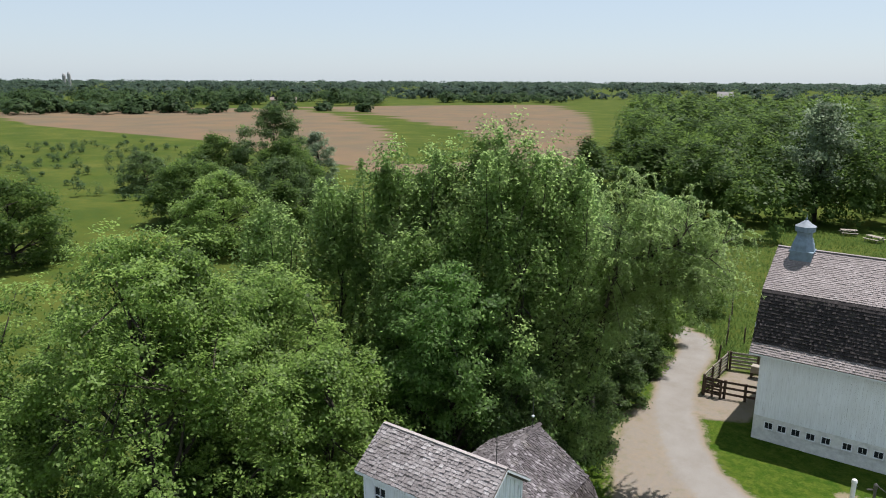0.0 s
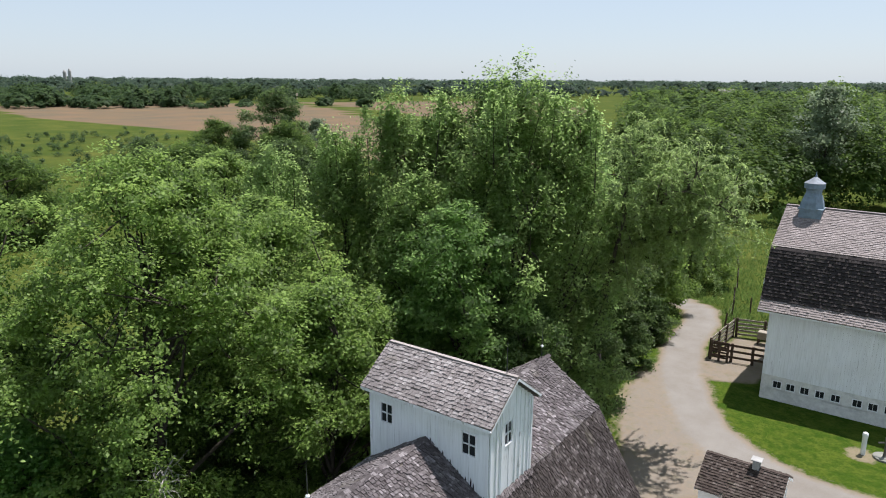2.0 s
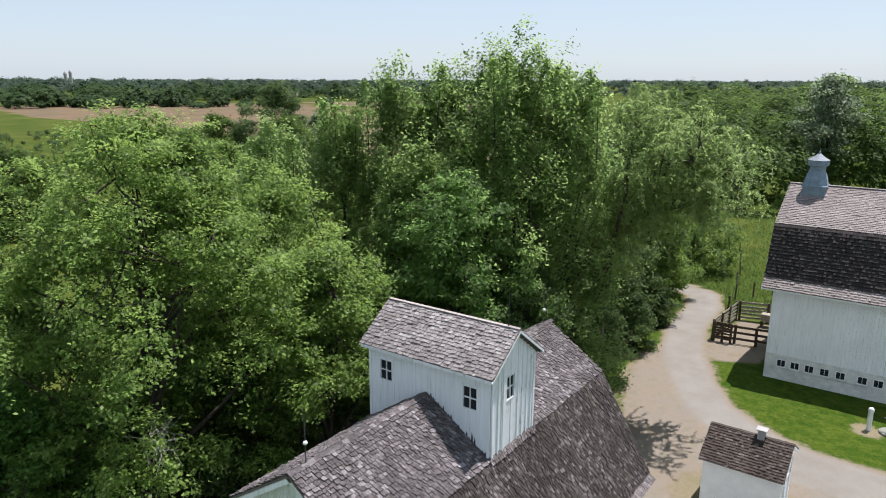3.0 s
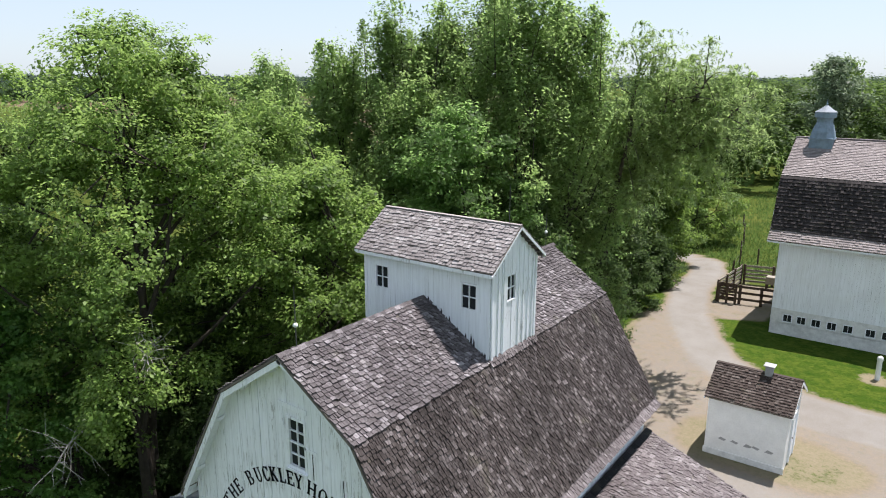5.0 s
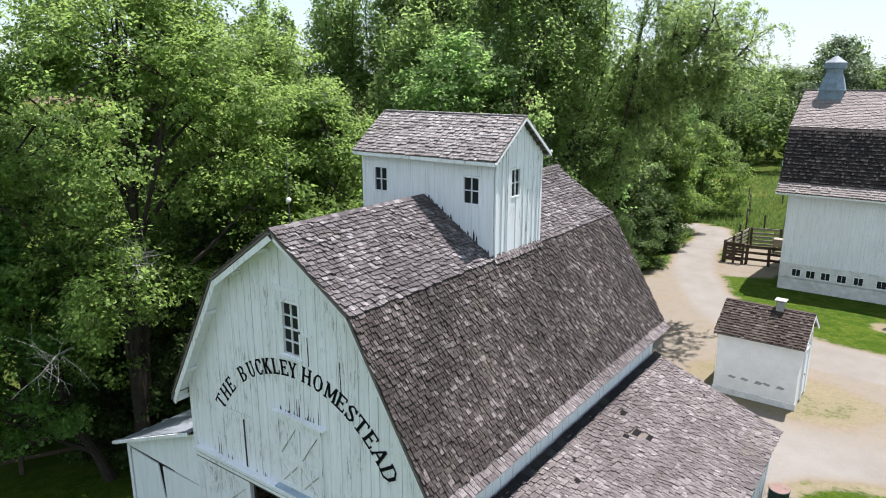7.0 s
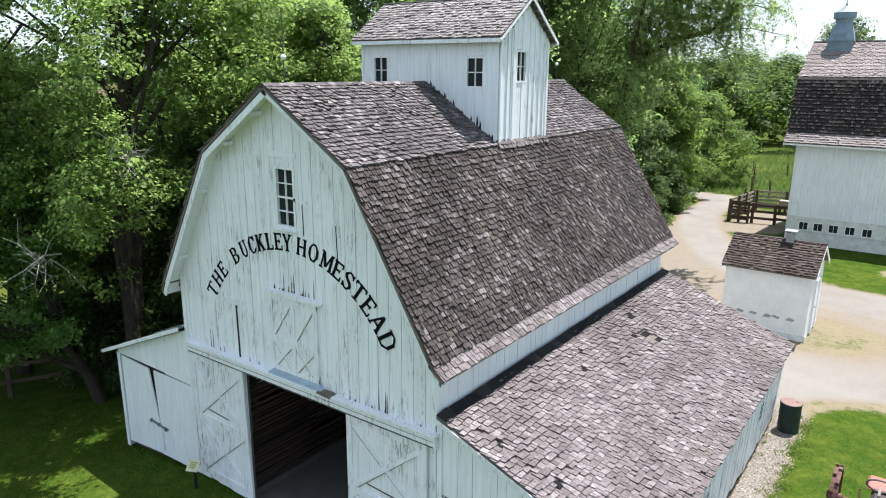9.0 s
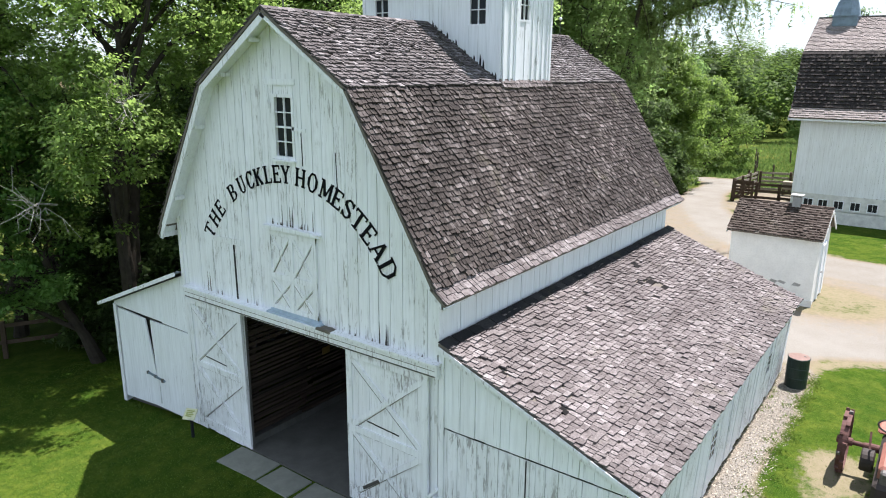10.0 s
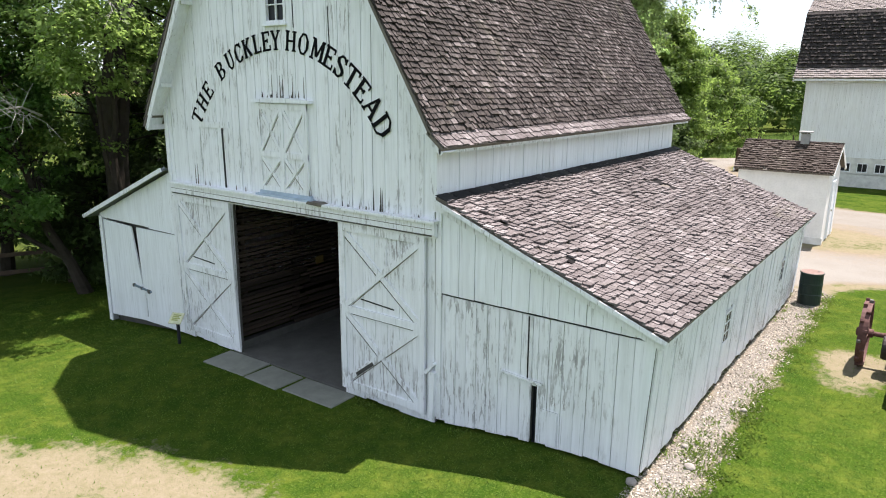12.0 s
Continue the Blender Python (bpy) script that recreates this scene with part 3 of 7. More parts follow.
def build_land():
    xs = stretch(-7.0, 11.0, 0.3, -3800, 3800, 1.075)
    ys = stretch(-6.0, 30.0, 0.3, -3800, 3800, 1.075)
    gx, gy = np.meshgrid(xs, ys, indexing="ij")
    co = np.stack([gx, gy, land_height(gx, gy)], -1)
    kinds = land_map(gx, gy)
    nx, ny = gx.shape
    idx = np.arange(nx * ny).reshape(nx, ny)
    quads = np.stack([idx[:-1, :-1], idx[1:, :-1], idx[1:, 1:], idx[:-1, 1:]], -1).reshape(-1, 4)
    flat, kflat = co.reshape(-1, 3), kinds.reshape(-1, 4)
    mid = flat[quads].mean(1)
    is_road = (kflat[quads].max(1)[:, 0] > 0.05) & (mid[:, 1] > 9.9) & (mid[:, 1] < 70) & (np.abs(mid[:, 0]) < 40)
    for name, some in (("ground", quads[~is_road]), ("road", quads[is_road])):
        used, back = np.unique(some, return_inverse=True)
        me = bpy.data.meshes.new(name)
        me.vertices.add(len(used))
        me.vertices.foreach_set("co", flat[used].astype(np.float32).ravel())
        me.loops.add(some.size)
        me.loops.foreach_set("vertex_index", back.reshape(-1).astype(np.int32))
        me.polygons.add(len(some))
        me.polygons.foreach_set("loop_start", np.arange(0, some.size, 4, dtype=np.int32))
        me.update(calc_edges=True)
        me.polygons.foreach_set("use_smooth", np.ones(len(some), bool))
        layer = me.attributes.new("land", "FLOAT_COLOR", "POINT")
        layer.data.foreach_set("color", kflat[used].astype(np.float32).ravel())
        me.materials.append(MAT["land"])
        ob = new(name, me)
        tagged(ob, "pale gravel farm lane and yard" if name == "road" else "mown lawn, rough meadow and ploughed fields to the horizon", name, kind="structure")


build_land()


# ---------------------------------------------------------------- windows and doors
def sash_window(parent, to, u0, u1, w0, w1, cols, rows, frame=0.05, deep=0.03, trim="paint", sill=True, pane_at=0.013):
    """A small wooden window: frame, sill, bars and panes, laid into a wall by to(u, w, d)."""
    bm = bmesh.new()
    for a, b, c, d in ((u0 - frame, u0, w0 - frame, w1 + frame), (u1, u1 + frame, w0 - frame, w1 + frame), (u0, u1, w1, w1 + frame), (u0, u1, w0 - frame, w0)):
        prism(bm, [(a, c), (b, c), (b, d), (a, d)], to, -deep - 0.012, 0.02)
    win = part("window", bm, MAT[trim], parent)
    t = 0.008
    for k in range(1, cols):
        u = u0 + (u1 - u0) * k / cols
        bar = bmesh.new()
        prism(bar, [(u - t, w0), (u + t, w0), (u + t, w1), (u - t, w1)], to, -0.022, 0.01)
        part("glazing_bar", bar, MAT[trim], win)
    for k in range(1, rows):
        w = w0 + (w1 - w0) * k / rows
        tt = t * (1.7 if rows == 4 and k == 2 else 1)
        bar = bmesh.new()
        prism(bar, [(u0, w - tt), (u1, w - tt), (u1, w + tt), (u0, w + tt)], to, -0.024, 0.012)
        part("glazing_bar", bar, MAT[trim], win)
    for i in range(cols):
        for j in range(rows):
            a, b = u0 + (u1 - u0) * i / cols, u0 + (u1 - u0) * (i + 1) / cols
            c, d = w0 + (w1 - w0) * j / rows, w0 + (w1 - w0) * (j + 1) / rows
            bm = bmesh.new()
            prism(bm, [(a, c), (b, c), (b, d), (a, d)], to, pane_at, pane_at + 0.005)
            part("pane", bm, MAT["glass"], win)
    if sill:
        bm = bmesh.new()
        prism(bm, [(u0 - frame - 0.02, w0 - frame - 0.03), (u1 + frame + 0.02, w0 - frame - 0.03), (u1 + frame + 0.02, w0 - frame), (u0 - frame - 0.02, w0 - frame)], to, -deep - 0.05, 0.0)
        part("sill", bm, MAT[trim], win)
    return win


def strip(bm, to, a, b, width, d0, d1):
    """A straight batten in a wall's plane from a to b (u, w)."""
    a, b = Vector(a), Vector(b)
    d = (b - a).normalized()
    s = Vector((-d.y, d.x)) * width / 2
    prism(bm, [tuple(a - s), tuple(b - s), tuple(b + s), tuple(a + s)], to, d0, d1)


def stripped(to, a, b, width, d0, d1):
    bm = bmesh.new()
    strip(bm, to, a, b, width, d0, d1)
    return bm


# ---------------------------------------------------------------- the corn crib barn
def front(u, w, d):
    return (u, d, w)


def build_crib_barn():
    barn = thing("barn", "weathered white wooden gambrel barn with cupola and open sliding doors", "barn", (0, 4.6, 0))
    main = [(-3.05, 4.30), (-1.62, 6.66), (0, 7.74), (1.62, 6.66), (3.05, 4.30)]
    paint = MAT["paint"]

    # front gable, above the door track
    wall = part("front_wall", bmesh.new(), MAT["backing"], barn)
    back = board_wall(wall, front, -3.05, 3.05, lambda u: 2.94, main, paint, 0.215, ragged=0.006, gap=0.010, holes=[(-0.17, 0.28, 5.6, 6.58)], cuts=(-0.5, 0.66), seed=4)
    for u0, u1 in ((-3.05, -1.28), (1.32, 3.05)):
        extra = board_wall(wall, front, u0, u1, lambda u: 0.02, [(u0, 2.92), (u1, 2.92)], paint, 0.22, seed=7)
        tmp = bpy.data.meshes.new("tmp")
        extra.to_mesh(tmp)
        extra.free()
        back.from_mesh(tmp)
        bpy.data.meshes.remove(tmp)
    back.to_mesh(wall.data)
    back.free()
    sash_window(barn, front, -0.135, 0.245, 5.64, 6.54, 2, 4)

    # track cover over the doors
    bm = bmesh.new()
    prism(bm, [(-2.86, 2.795), (3.11, 2.795), (3.11, 2.955), (-2.86, 2.955)], front, -0.13, -0.03)
    prism(bm, [(-2.88, 2.955), (3.13, 2.955), (3.13, 2.990), (-2.88, 2.990)], front, -0.17, -0.02)
    prism(bm, [(-2.86, 2.755), (3.11, 2.755), (3.11, 2.795), (-2.86, 2.795)], front, -0.10, -0.03)
    # dark strip under the moulding stands in for its shadow line
    part("joint", stripped(front, (-2.85, 2.791), (3.07, 2.791), 0.02, -0.134, -0.128), MAT["backing"], barn)
    part("joint", stripped(front, (-2.85, 2.875), (3.07, 2.875), 0.008, -0.1325, -0.128), MAT["old_wood"], barn)
    part("door_track", bm, MAT["paint"], barn, "flaking white door track board")
    bm = bmesh.new()
    prism(bm, [(0.72, 2.970), (1.04, 2.955), (1.06, 2.985), (0.98, 3.015), (0.84, 3.005), (0.75, 3.010)], front, -0.176, -0.03)
    part("rotten_board", bm, MAT["old_wood"], barn, "rotten mossy bit of the track board")

    def sliding_door(u0, u1, w0, w1, seed, droop=0.0):
        rng = random.Random(seed)
        lay = lambda u, w, d: (u, -0.075 + d + droop * (2.7 - w), w)  # noqa: E731
        door = part("sliding_door", bmesh.new(), MAT["backing"], barn)
        count = 7
        for k in range(count):
            a, b = u0 + (u1 - u0) * k / count, u0 + (u1 - u0) * (k + 1) / count
            bm = bmesh.new()
            prism(bm, [(a + 0.003, w0 + rng.uniform(0, 0.03)), (b - 0.003, w0 + rng.uniform(0, 0.03)), (b - 0.003, w1), (a + 0.003, w1)], lay, 0.0, 0.025)
            part("board", bm, MAT["paint_worn"], door)
        mid = w0 + (w1 - w0) * 0.5
        f = 0.11
        for a, b in (((u0 + f / 2, w0 + 0.02), (u0 + f / 2, w1)), ((u1 - f / 2, w0 + 0.02), (u1 - f / 2, w1))):
            part("stile", stripped(lay, a, b, f, -0.026, 0.0), MAT["paint_worn"], door)
        for w in (w0 + 0.1, mid, w1 - 0.06):
            part("rail", stripped(lay, (u0 + f, w), (u1 - f, w), f, -0.026, 0.0), MAT["paint_worn"], door)
        for lo, hi in ((w0 + 0.16, mid - 0.06), (mid + 0.06, w1 - 0.13)):
            part("brace", stripped(lay, (u0 + f, lo), (u1 - f, hi), 0.085, -0.024, 0.0), MAT["paint_worn"], door)
            part("brace", stripped(lay, (u0 + f, hi), (u1 - f, lo), 0.085, -0.020, 0.0), MAT["paint_worn"], door)
            part("joint", stripped(lay, (u0 + f, lo - 0.085), (u1 - f - 0.04, hi - 0.085), 0.010, -0.004, 0.0), MAT["old_wood"], door)
            part("joint", stripped(lay, (u0 + f, hi - 0.085), (u1 - f, lo - 0.08), 0.011, -0.005, 0.0), MAT["bare_wood"], door)
        part("joint", stripped(lay, (u0 + f + 0.1, mid - 0.068), (u1 - f - 0.1, mid - 0.068), 0.013, -0.004, 0.0), MAT["bare_wood"], door)
        part("joint", stripped(lay, (u0 + f + 0.3, mid + 0.2), (u1 - f - 0.45, mid + 0.16), 0.02, -0.005, 0.0), MAT["black"], door)
        bm = bmesh.new()
        prism(bm, [(u0 + 0.01, w0 + 0.05), (u1 - 0.01, w0 + 0.05), (u1 - 0.01, w1 - 0.02), (u0 + 0.01, w1 - 0.02)], lay, 0.026, 0.034)
        bm.to_mesh(door.data)
        bm.free()
        return door

    sliding_door(-2.86, -1.27, 0.11, 2.76, 3, droop=0.02)
    sliding_door(1.31, 2.92, 0.13, 2.76, 5)
    bm = bmesh.new()
    strip(bm, front, (1.62, 0.43), (1.96, 0.69), 0.055, -0.103, -0.0985)
    part("worn_brace", bm, MAT["bare_wood"], barn, "bare dark patch on a door brace")

    # hay door in the gable, with a hood and a blue-grey sill
    u0, u1, w0, w1 = -0.46, 0.69, 3.05, 4.43
    hay = part("hay_door", bmesh.new(), MAT["paint"], barn)
    bm = bmesh.new()
    prism(bm, [(u0, w0), (u1, w0), (u1, w1), (u0, w1)], front, -0.05, -0.028)
    bm.to_mesh(hay.data)
    bm.free()
    um, wm = (u0 + u1) / 2, w0 + 0.60
    for a in (u0 + 0.045, um, u1 - 0.045):
        part("stile", stripped(front, (a, w0), (a, w1), 0.09, -0.072, -0.05), MAT["paint"], hay)
    for w in (w0 + 0.05, wm, w1 - 0.05):
        part("rail", stripped(front, (u0, w), (u1, w), 0.09, -0.070, -0.05), MAT["paint"], hay)
    for a, b in ((u0 + 0.09, um - 0.045), (um + 0.045, u1 - 0.09)):
        for lo, hi in ((w0 + 0.1, wm - 0.05), (wm + 0.05, w1 - 0.1)):
            part("brace", stripped(front, (a, lo), (b, hi), 0.055, -0.076, -0.05), MAT["paint"], hay)
            part("joint", stripped(front, (a, lo - 0.062), (b, hi - 0.062), 0.007, -0.0535, -0.049), MAT["old_wood"], hay)
            part("joint", stripped(front, (a, hi - 0.062), (b, lo - 0.062), 0.007, -0.0545, -0.049), MAT["old_wood"], hay)
            part("brace", stripped(front, (a, hi), (b, lo), 0.055, -0.063, -0.05), MAT["paint"], hay)
    bm = bmesh.new()
    prism(bm, [(u0 - 0.06, 4.44), (u1 + 0.10, 4.44), (u1 + 0.10, 4.485), (um, 4.515), (u0 - 0.06, 4.485)], front, -0.11, -0.02)
    part("hood", bm, MAT["paint"], hay)
    bm = bmesh.new()
    prism(bm, [(u0 + 0.02, 3.02), (u1 + 0.06, 3.02), (u1 + 0.04, 3.07), (u0 + 0.04, 3.07)], front, -0.09, -0.03)
    prism(bm, [(u0 - 0.02, 2.99), (u1 + 0.1, 2.99), (u1 + 0.1, 3.02), (u0 - 0.02, 3.02)], front, -0.145, -0.03)
    part("sill", bm, MAT["blue_tin"], hay, "pale blue-grey metal sill")

    # dark weather stains running down the boards over the hood and the track
    rng = random.Random(19)
    for k in range(38):
        over = k < 22
        u = rng.uniform(-0.45, 0.75) if over else rng.choice((rng.uniform(0.9, 2.9), rng.uniform(-2.6, -0.6)))
        w = 4.515 if over else 2.99
        tall = rng.uniform(0.03, 0.11) + (0.26 if rng.random() < 0.16 else 0.0)
        wide = rng.uniform(0.006, 0.015)
        bm = bmesh.new()
        prism(bm, [(u - wide, w), (u + wide, w), (u + wide * 0.7, w + tall * 0.5), (u + wide * 0.1, w + tall), (u - wide * 0.5, w + tall * 0.6)], front, -0.0335, -0.030)
        part("stain", bm, MAT["old_wood"] if k % 3 else MAT["bare_wood"], wall)

    # cracks, patched boards and small trims in the gable
    for name, a, b, width, col, dep in (
        ("crack", (-1.385, 3.0), (-1.40, 4.0), 0.045, "black", -0.031),
        ("crack", (1.17, 5.22), (1.15, 5.78), 0.018, "black", -0.031),
        ("crack", (0.44, 5.52), (0.43, 6.02), 0.016, "black", -0.031),
        ("trim", (-2.0, 4.03), (-1.2, 4.05), 0.10, "paint", -0.042),
        ("trim", (0.24, 6.08), (0.55, 6.06), 0.05, "paint", -0.042),
        ("trim", (-0.32, 6.36), (-0.32, 6.72), 0.10, "paint", -0.040),
        ("trim", (-0.38, 6.77), (0.34, 6.77), 0.09, "paint", -0.043),
        ("corner_board", (3.0, 2.92), (3.0, 4.30), 0.10, "paint", -0.045),
        ("corner_board", (-3.0, 2.92), (-3.0, 4.30), 0.10, "paint", -0.045),
    ):
        part(name, stripped(front, a, b, width, dep, -0.024), MAT[col], barn)

    bm = bmesh.new()
    prism(bm, [(-0.048, 3.1), (0.07, 3.1), (0.07, 4.2), (-0.048, 4.2)], lambda u, w, d: (3.05 - d, u, w), -0.034, -0.0005)
    part("corner_board", bm, MAT["paint"], barn)

    # the other walls of the tall part
    rim = lambda u, w, d: (3.05 - d, u, w)  # noqa: E731
    side = part("side_wall", bmesh.new(), MAT["backing"], barn)
    back = board_wall(side, rim, 0.03, 9.2, lambda u: 3.15, [(0, 4.26), (9.2, 4.26)], MAT["paint_clean"], 0.22, seed=12)
    back.to_mesh(side.data)
    back.free()
    rim_l = lambda u, w, d: (-3.05 + d, u, w)  # noqa: E731
    bm = bmesh.new()
    prism(bm, [(0.03, 2.6), (9.2, 2.6), (9.2, 4.26), (0.03, 4.26)], rim_l, -0.024, 0.03)
    part("side_wall", bm, MAT["paint_clean"], barn)
    bm = bmesh.new()
    prism(bm, [(-3.05, 0), (3.05, 0), *reversed(main)], lambda u, w, d: (u, 9.2 - d, w), -0.024, 0.03)
    part("rear_wall", bm, MAT["paint_clean"], barn)

    # roof of the tall part
    y0, y1 = -0.325, 9.48
    ln = Vector((0, y1 - y0, 0))
    single_main = lambda s, t: s < 0.8 and t > 1.2  # noqa: E731
    # steep slopes take the dark shakes, flatter ones the paler shakes
    for sx in (1, -1):
        slope = lambda a, b: (Vector((sx * a[0], y0, a[1])), Vector((sx * (b[0] - a[0]), 0, b[1] - a[1])))  # noqa: E731
        tip = 3.39 if sx > 0 else 3.27
        o, u = slope((tip, 3.97), (3.15, 4.17))
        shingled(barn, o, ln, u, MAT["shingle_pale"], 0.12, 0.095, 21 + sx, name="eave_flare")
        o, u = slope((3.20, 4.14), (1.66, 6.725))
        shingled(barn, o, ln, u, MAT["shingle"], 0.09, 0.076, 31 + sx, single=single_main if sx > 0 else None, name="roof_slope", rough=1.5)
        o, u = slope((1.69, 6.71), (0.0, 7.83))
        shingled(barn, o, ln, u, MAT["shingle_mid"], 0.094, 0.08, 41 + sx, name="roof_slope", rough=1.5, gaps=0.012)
        # rake boards and soffits of the front overhang
        line = [(sx * tip, 3.94), (sx * 3.18, 4.13), (sx * 1.655, 6.70), (0, 7.80)]
        for k, ((xa, za), (xb, zb)) in enumerate(zip(line, line[1:])):
            d = Vector((xb - xa, zb - za)).normalized()
            xa, za, xb, zb = xa - d.x * 0.03 * (k > 0), za - d.y * 0.03 * (k > 0), xb + d.x * 0.03 * (k < 2), zb + d.y * 0.03 * (k < 2)
            nrm = Vector((-d.y, d.x)) * (1 if sx > 0 else -1)
            if nrm.y < 0:
                nrm = -nrm
            deep = 0.10 if sx < 0 else 0.06
            lo = [(xa, za), (xb, zb), (xb - nrm.x * deep, zb - nrm.y * deep), (xa - nrm.x * deep, za - nrm.y * deep)]
            bm = bmesh.new()
            prism(bm, [(x - nrm.x * 0.03, z - nrm.y * 0.03) for x, z in lo], front, -0.305 - 0.003 * k, -0.281)
            part("rake_board", bm, MAT["paint"], barn)
            thin = [(xa - nrm.x * 0.025, za - nrm.y * 0.025), (xb - nrm.x * 0.025, zb - nrm.y * 0.025), (xb - nrm.x * 0.05, zb - nrm.y * 0.05), (xa - nrm.x * 0.05, za - nrm.y * 0.05)]
            bm = bmesh.new()
            prism(bm, thin, front, -0.279, 0.0)
            part("soffit", bm, MAT["paint_clean"], barn)
        for t in (0.12, 0.35, 0.6, 0.86):
            xa, za = np.interp(t, [0, 0.45, 1], [3.17, 1.65, 0.0]), np.interp(t, [0, 0.45, 1], [4.0, 6.58, 7.68])
            bm = bmesh.new()
            prism(bm, [(sx * xa - 0.025, za - 0.045), (sx * xa + 0.025, za - 0.045), (sx * xa + 0.025, za + 0.02), (sx * xa - 0.025, za + 0.02)], front, -0.235, -0.03)
            part("lookout", bm, MAT["paint"], barn)
        bm = bmesh.new()
        beam(bm, (sx * (tip - 0.07), y0 + 0.02, 3.94), (sx * (tip - 0.07), y1 - 0.02, 3.94), 0.03, 0.09)
        part("fascia", bm, MAT["paint_worn"], barn)
    # ridge caps
    for sx in (1, -1):
        rng = random.Random(5 + sx)
        y = y0
        while y < y1:
            if not 3.6 < y < 5.6:
                m = Matrix.Translation((0, y, 7.848 + rng.uniform(0, 0.006))) @ pose(0, 0, 0, rng.uniform(-1.5, 1.5), sx * 33.0, 0)
                part("ridge_cap", boxed((0 if sx > 0 else -0.1, 0, 0), (0.1 if sx > 0 else 0, 0.17, 0.012), m), MAT["shingle_mid"], barn)
            y += 0.15

    # right lean-to: front, side, roof
    lean = [(3.05, 3.27), (6.17, 2.06)]
    wall = part("lean_to_wall", bmesh.new(), MAT["backing"], barn)
    back = board_wall(wall, front, 3.07, 6.09, lambda u: 1.995, lean, MAT["paint_clean"], 0.2, seed=15, ragged=0.004)
    low = board_wall(wall, front, 3.07, 6.03, lambda u: ground_at(u, -0.05) + 0.035, [(3.05, 1.975), (6.1, 1.975)], MAT["paint_worn"], 0.175, holes=[(4.575, 4.66, 0.05, 1.04)], seed=16, ragged=0.028)
    tmp = bpy.data.meshes.new("tmp")
    low.to_mesh(tmp)
    low.free()
    back.from_mesh(tmp)
    back.to_mesh(wall.data)
    back.free()
    # black sheet behind the slot, standing in for the dark inside
    bm = bmesh.new()
    prism(bm, [(4.56, 0.12), (4.68, 0.12), (4.68, 1.06), (4.56, 1.06)], front, 0.06, 0.09)
    part("dark_gap", bm, MAT["black"], barn)
    for name, a, b, width, dep, col in (
        ("door_bar", (4.14, 1.14), (4.74, 1.105), 0.03, -0.062, "paint_worn"),
        # black line under the bar, painted as the bar's shadow
        ("joint", (4.15, 1.115), (4.72, 1.082), 0.014, -0.034, "black"),
        ("patch", (4.84, 0.32), (4.84, 0.78), 0.24, -0.042, "paint_worn"),
        ("crack", (3.22, 1.988), (5.85, 1.988), 0.014, -0.030, "black"),
        ("crack", (4.52, 1.12), (4.515, 1.96), 0.018, -0.031, "black"),
        ("corner_board", (5.98, 0.33), (6.07, 2.06), 0.10, -0.046, "paint_clean"),
        ("corner_board", (3.12, 0.16), (3.12, 3.15), 0.09, -0.046, "paint"),
        ("door_hook", (2.93, 0.80), (3.08, 0.98), 0.05, -0.10, "paint"),
        ("door_stop", (3.03, 0.16), (3.06, 0.85), 0.09, -0.11, "paint"),
        ("rake_trim", (3.06, 3.20), (6.2, 1.965), 0.11, -0.058, "paint"),
    ):
        part(name, stripped(front, a, b, width, dep, -0.026), MAT[col], barn)
    outer = lambda u, w, d: (6.03 + 0.05 * (w - 0.3) - d, u, w)  # noqa: E731
    wall = part("lean_to_wall", bmesh.new(), MAT["backing"], barn)
    holes = [(3.02, 3.38, 0.98, 1.50), (7.0, 7.36, 1.02, 1.48)]
    back = board_wall(wall, outer, 0.0, 9.1, lambda u: ground_at(6.1, u) + 0.03, [(0, 2.09), (9.1, 2.09)], MAT["paint_worn"], 0.21, holes=holes, seed=18, jitter=0.012, ragged=0.06)
    back.to_mesh(wall.data)
    back.free()
    for u0, u1, w0, w1 in holes:
        sash_window(barn, outer, u0 + 0.03, u1 - 0.03, w0 + 0.03, w1 - 0.03, 2, 3, frame=0.03, deep=0.015, trim="paint_worn", sill=False, pane_at=-0.018)
    bm = bmesh.new()
    prism(bm, [(3.05, 0.1), (6.0, 0.2), (6.0, 2.05), (3.05, 3.2)], lambda u, w, d: (u, 9.1 - d, w), -0.02, 0.03)
    part("lean_to_wall", bm, MAT["paint_clean"], barn)
    up = Vector((3.15 - 6.27, 0, 3.30 - 2.075))
    missing = [(6.02, 6.24, 2.80, 2.95), (5.62, 5.94, 2.33, 2.47), (5.76, 6.02, 2.08, 2.20), (5.38, 5.52, 2.44, 2.57), (0.27, 0.40, 2.42, 2.54), (0.40, 0.54, 1.48, 1.62), (3.24, 3.4, 2.54, 2.66), (3.7, 3.82, 2.83, 2.94)]
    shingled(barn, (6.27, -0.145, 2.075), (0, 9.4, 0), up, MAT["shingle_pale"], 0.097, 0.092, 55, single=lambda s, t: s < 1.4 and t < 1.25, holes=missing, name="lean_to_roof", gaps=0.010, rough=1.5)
    slope = up.normalized()
    # black boxes on the deck stand in for the dark inside the holes
    for s0, s1, t0, t1 in missing:
        m = Matrix((Vector((0, 1, 0)), slope, Vector((0, 1, 0)).cross(slope))).transposed().to_4x4()
        m.translation = Vector((6.27, -0.145, 2.075))
        part("roof_hole", boxed((s0 + 0.02, t0 - 0.005, -0.003), (s1 - 0.02, t1 - 0.02, 0.022), m), MAT["void"], barn)
    # near-black row painted where the main eave shades the lean-to's top
    top = Vector((6.27, -0.145, 2.075)) + slope * 3.19 + Vector((0.012, 0, 0.03))
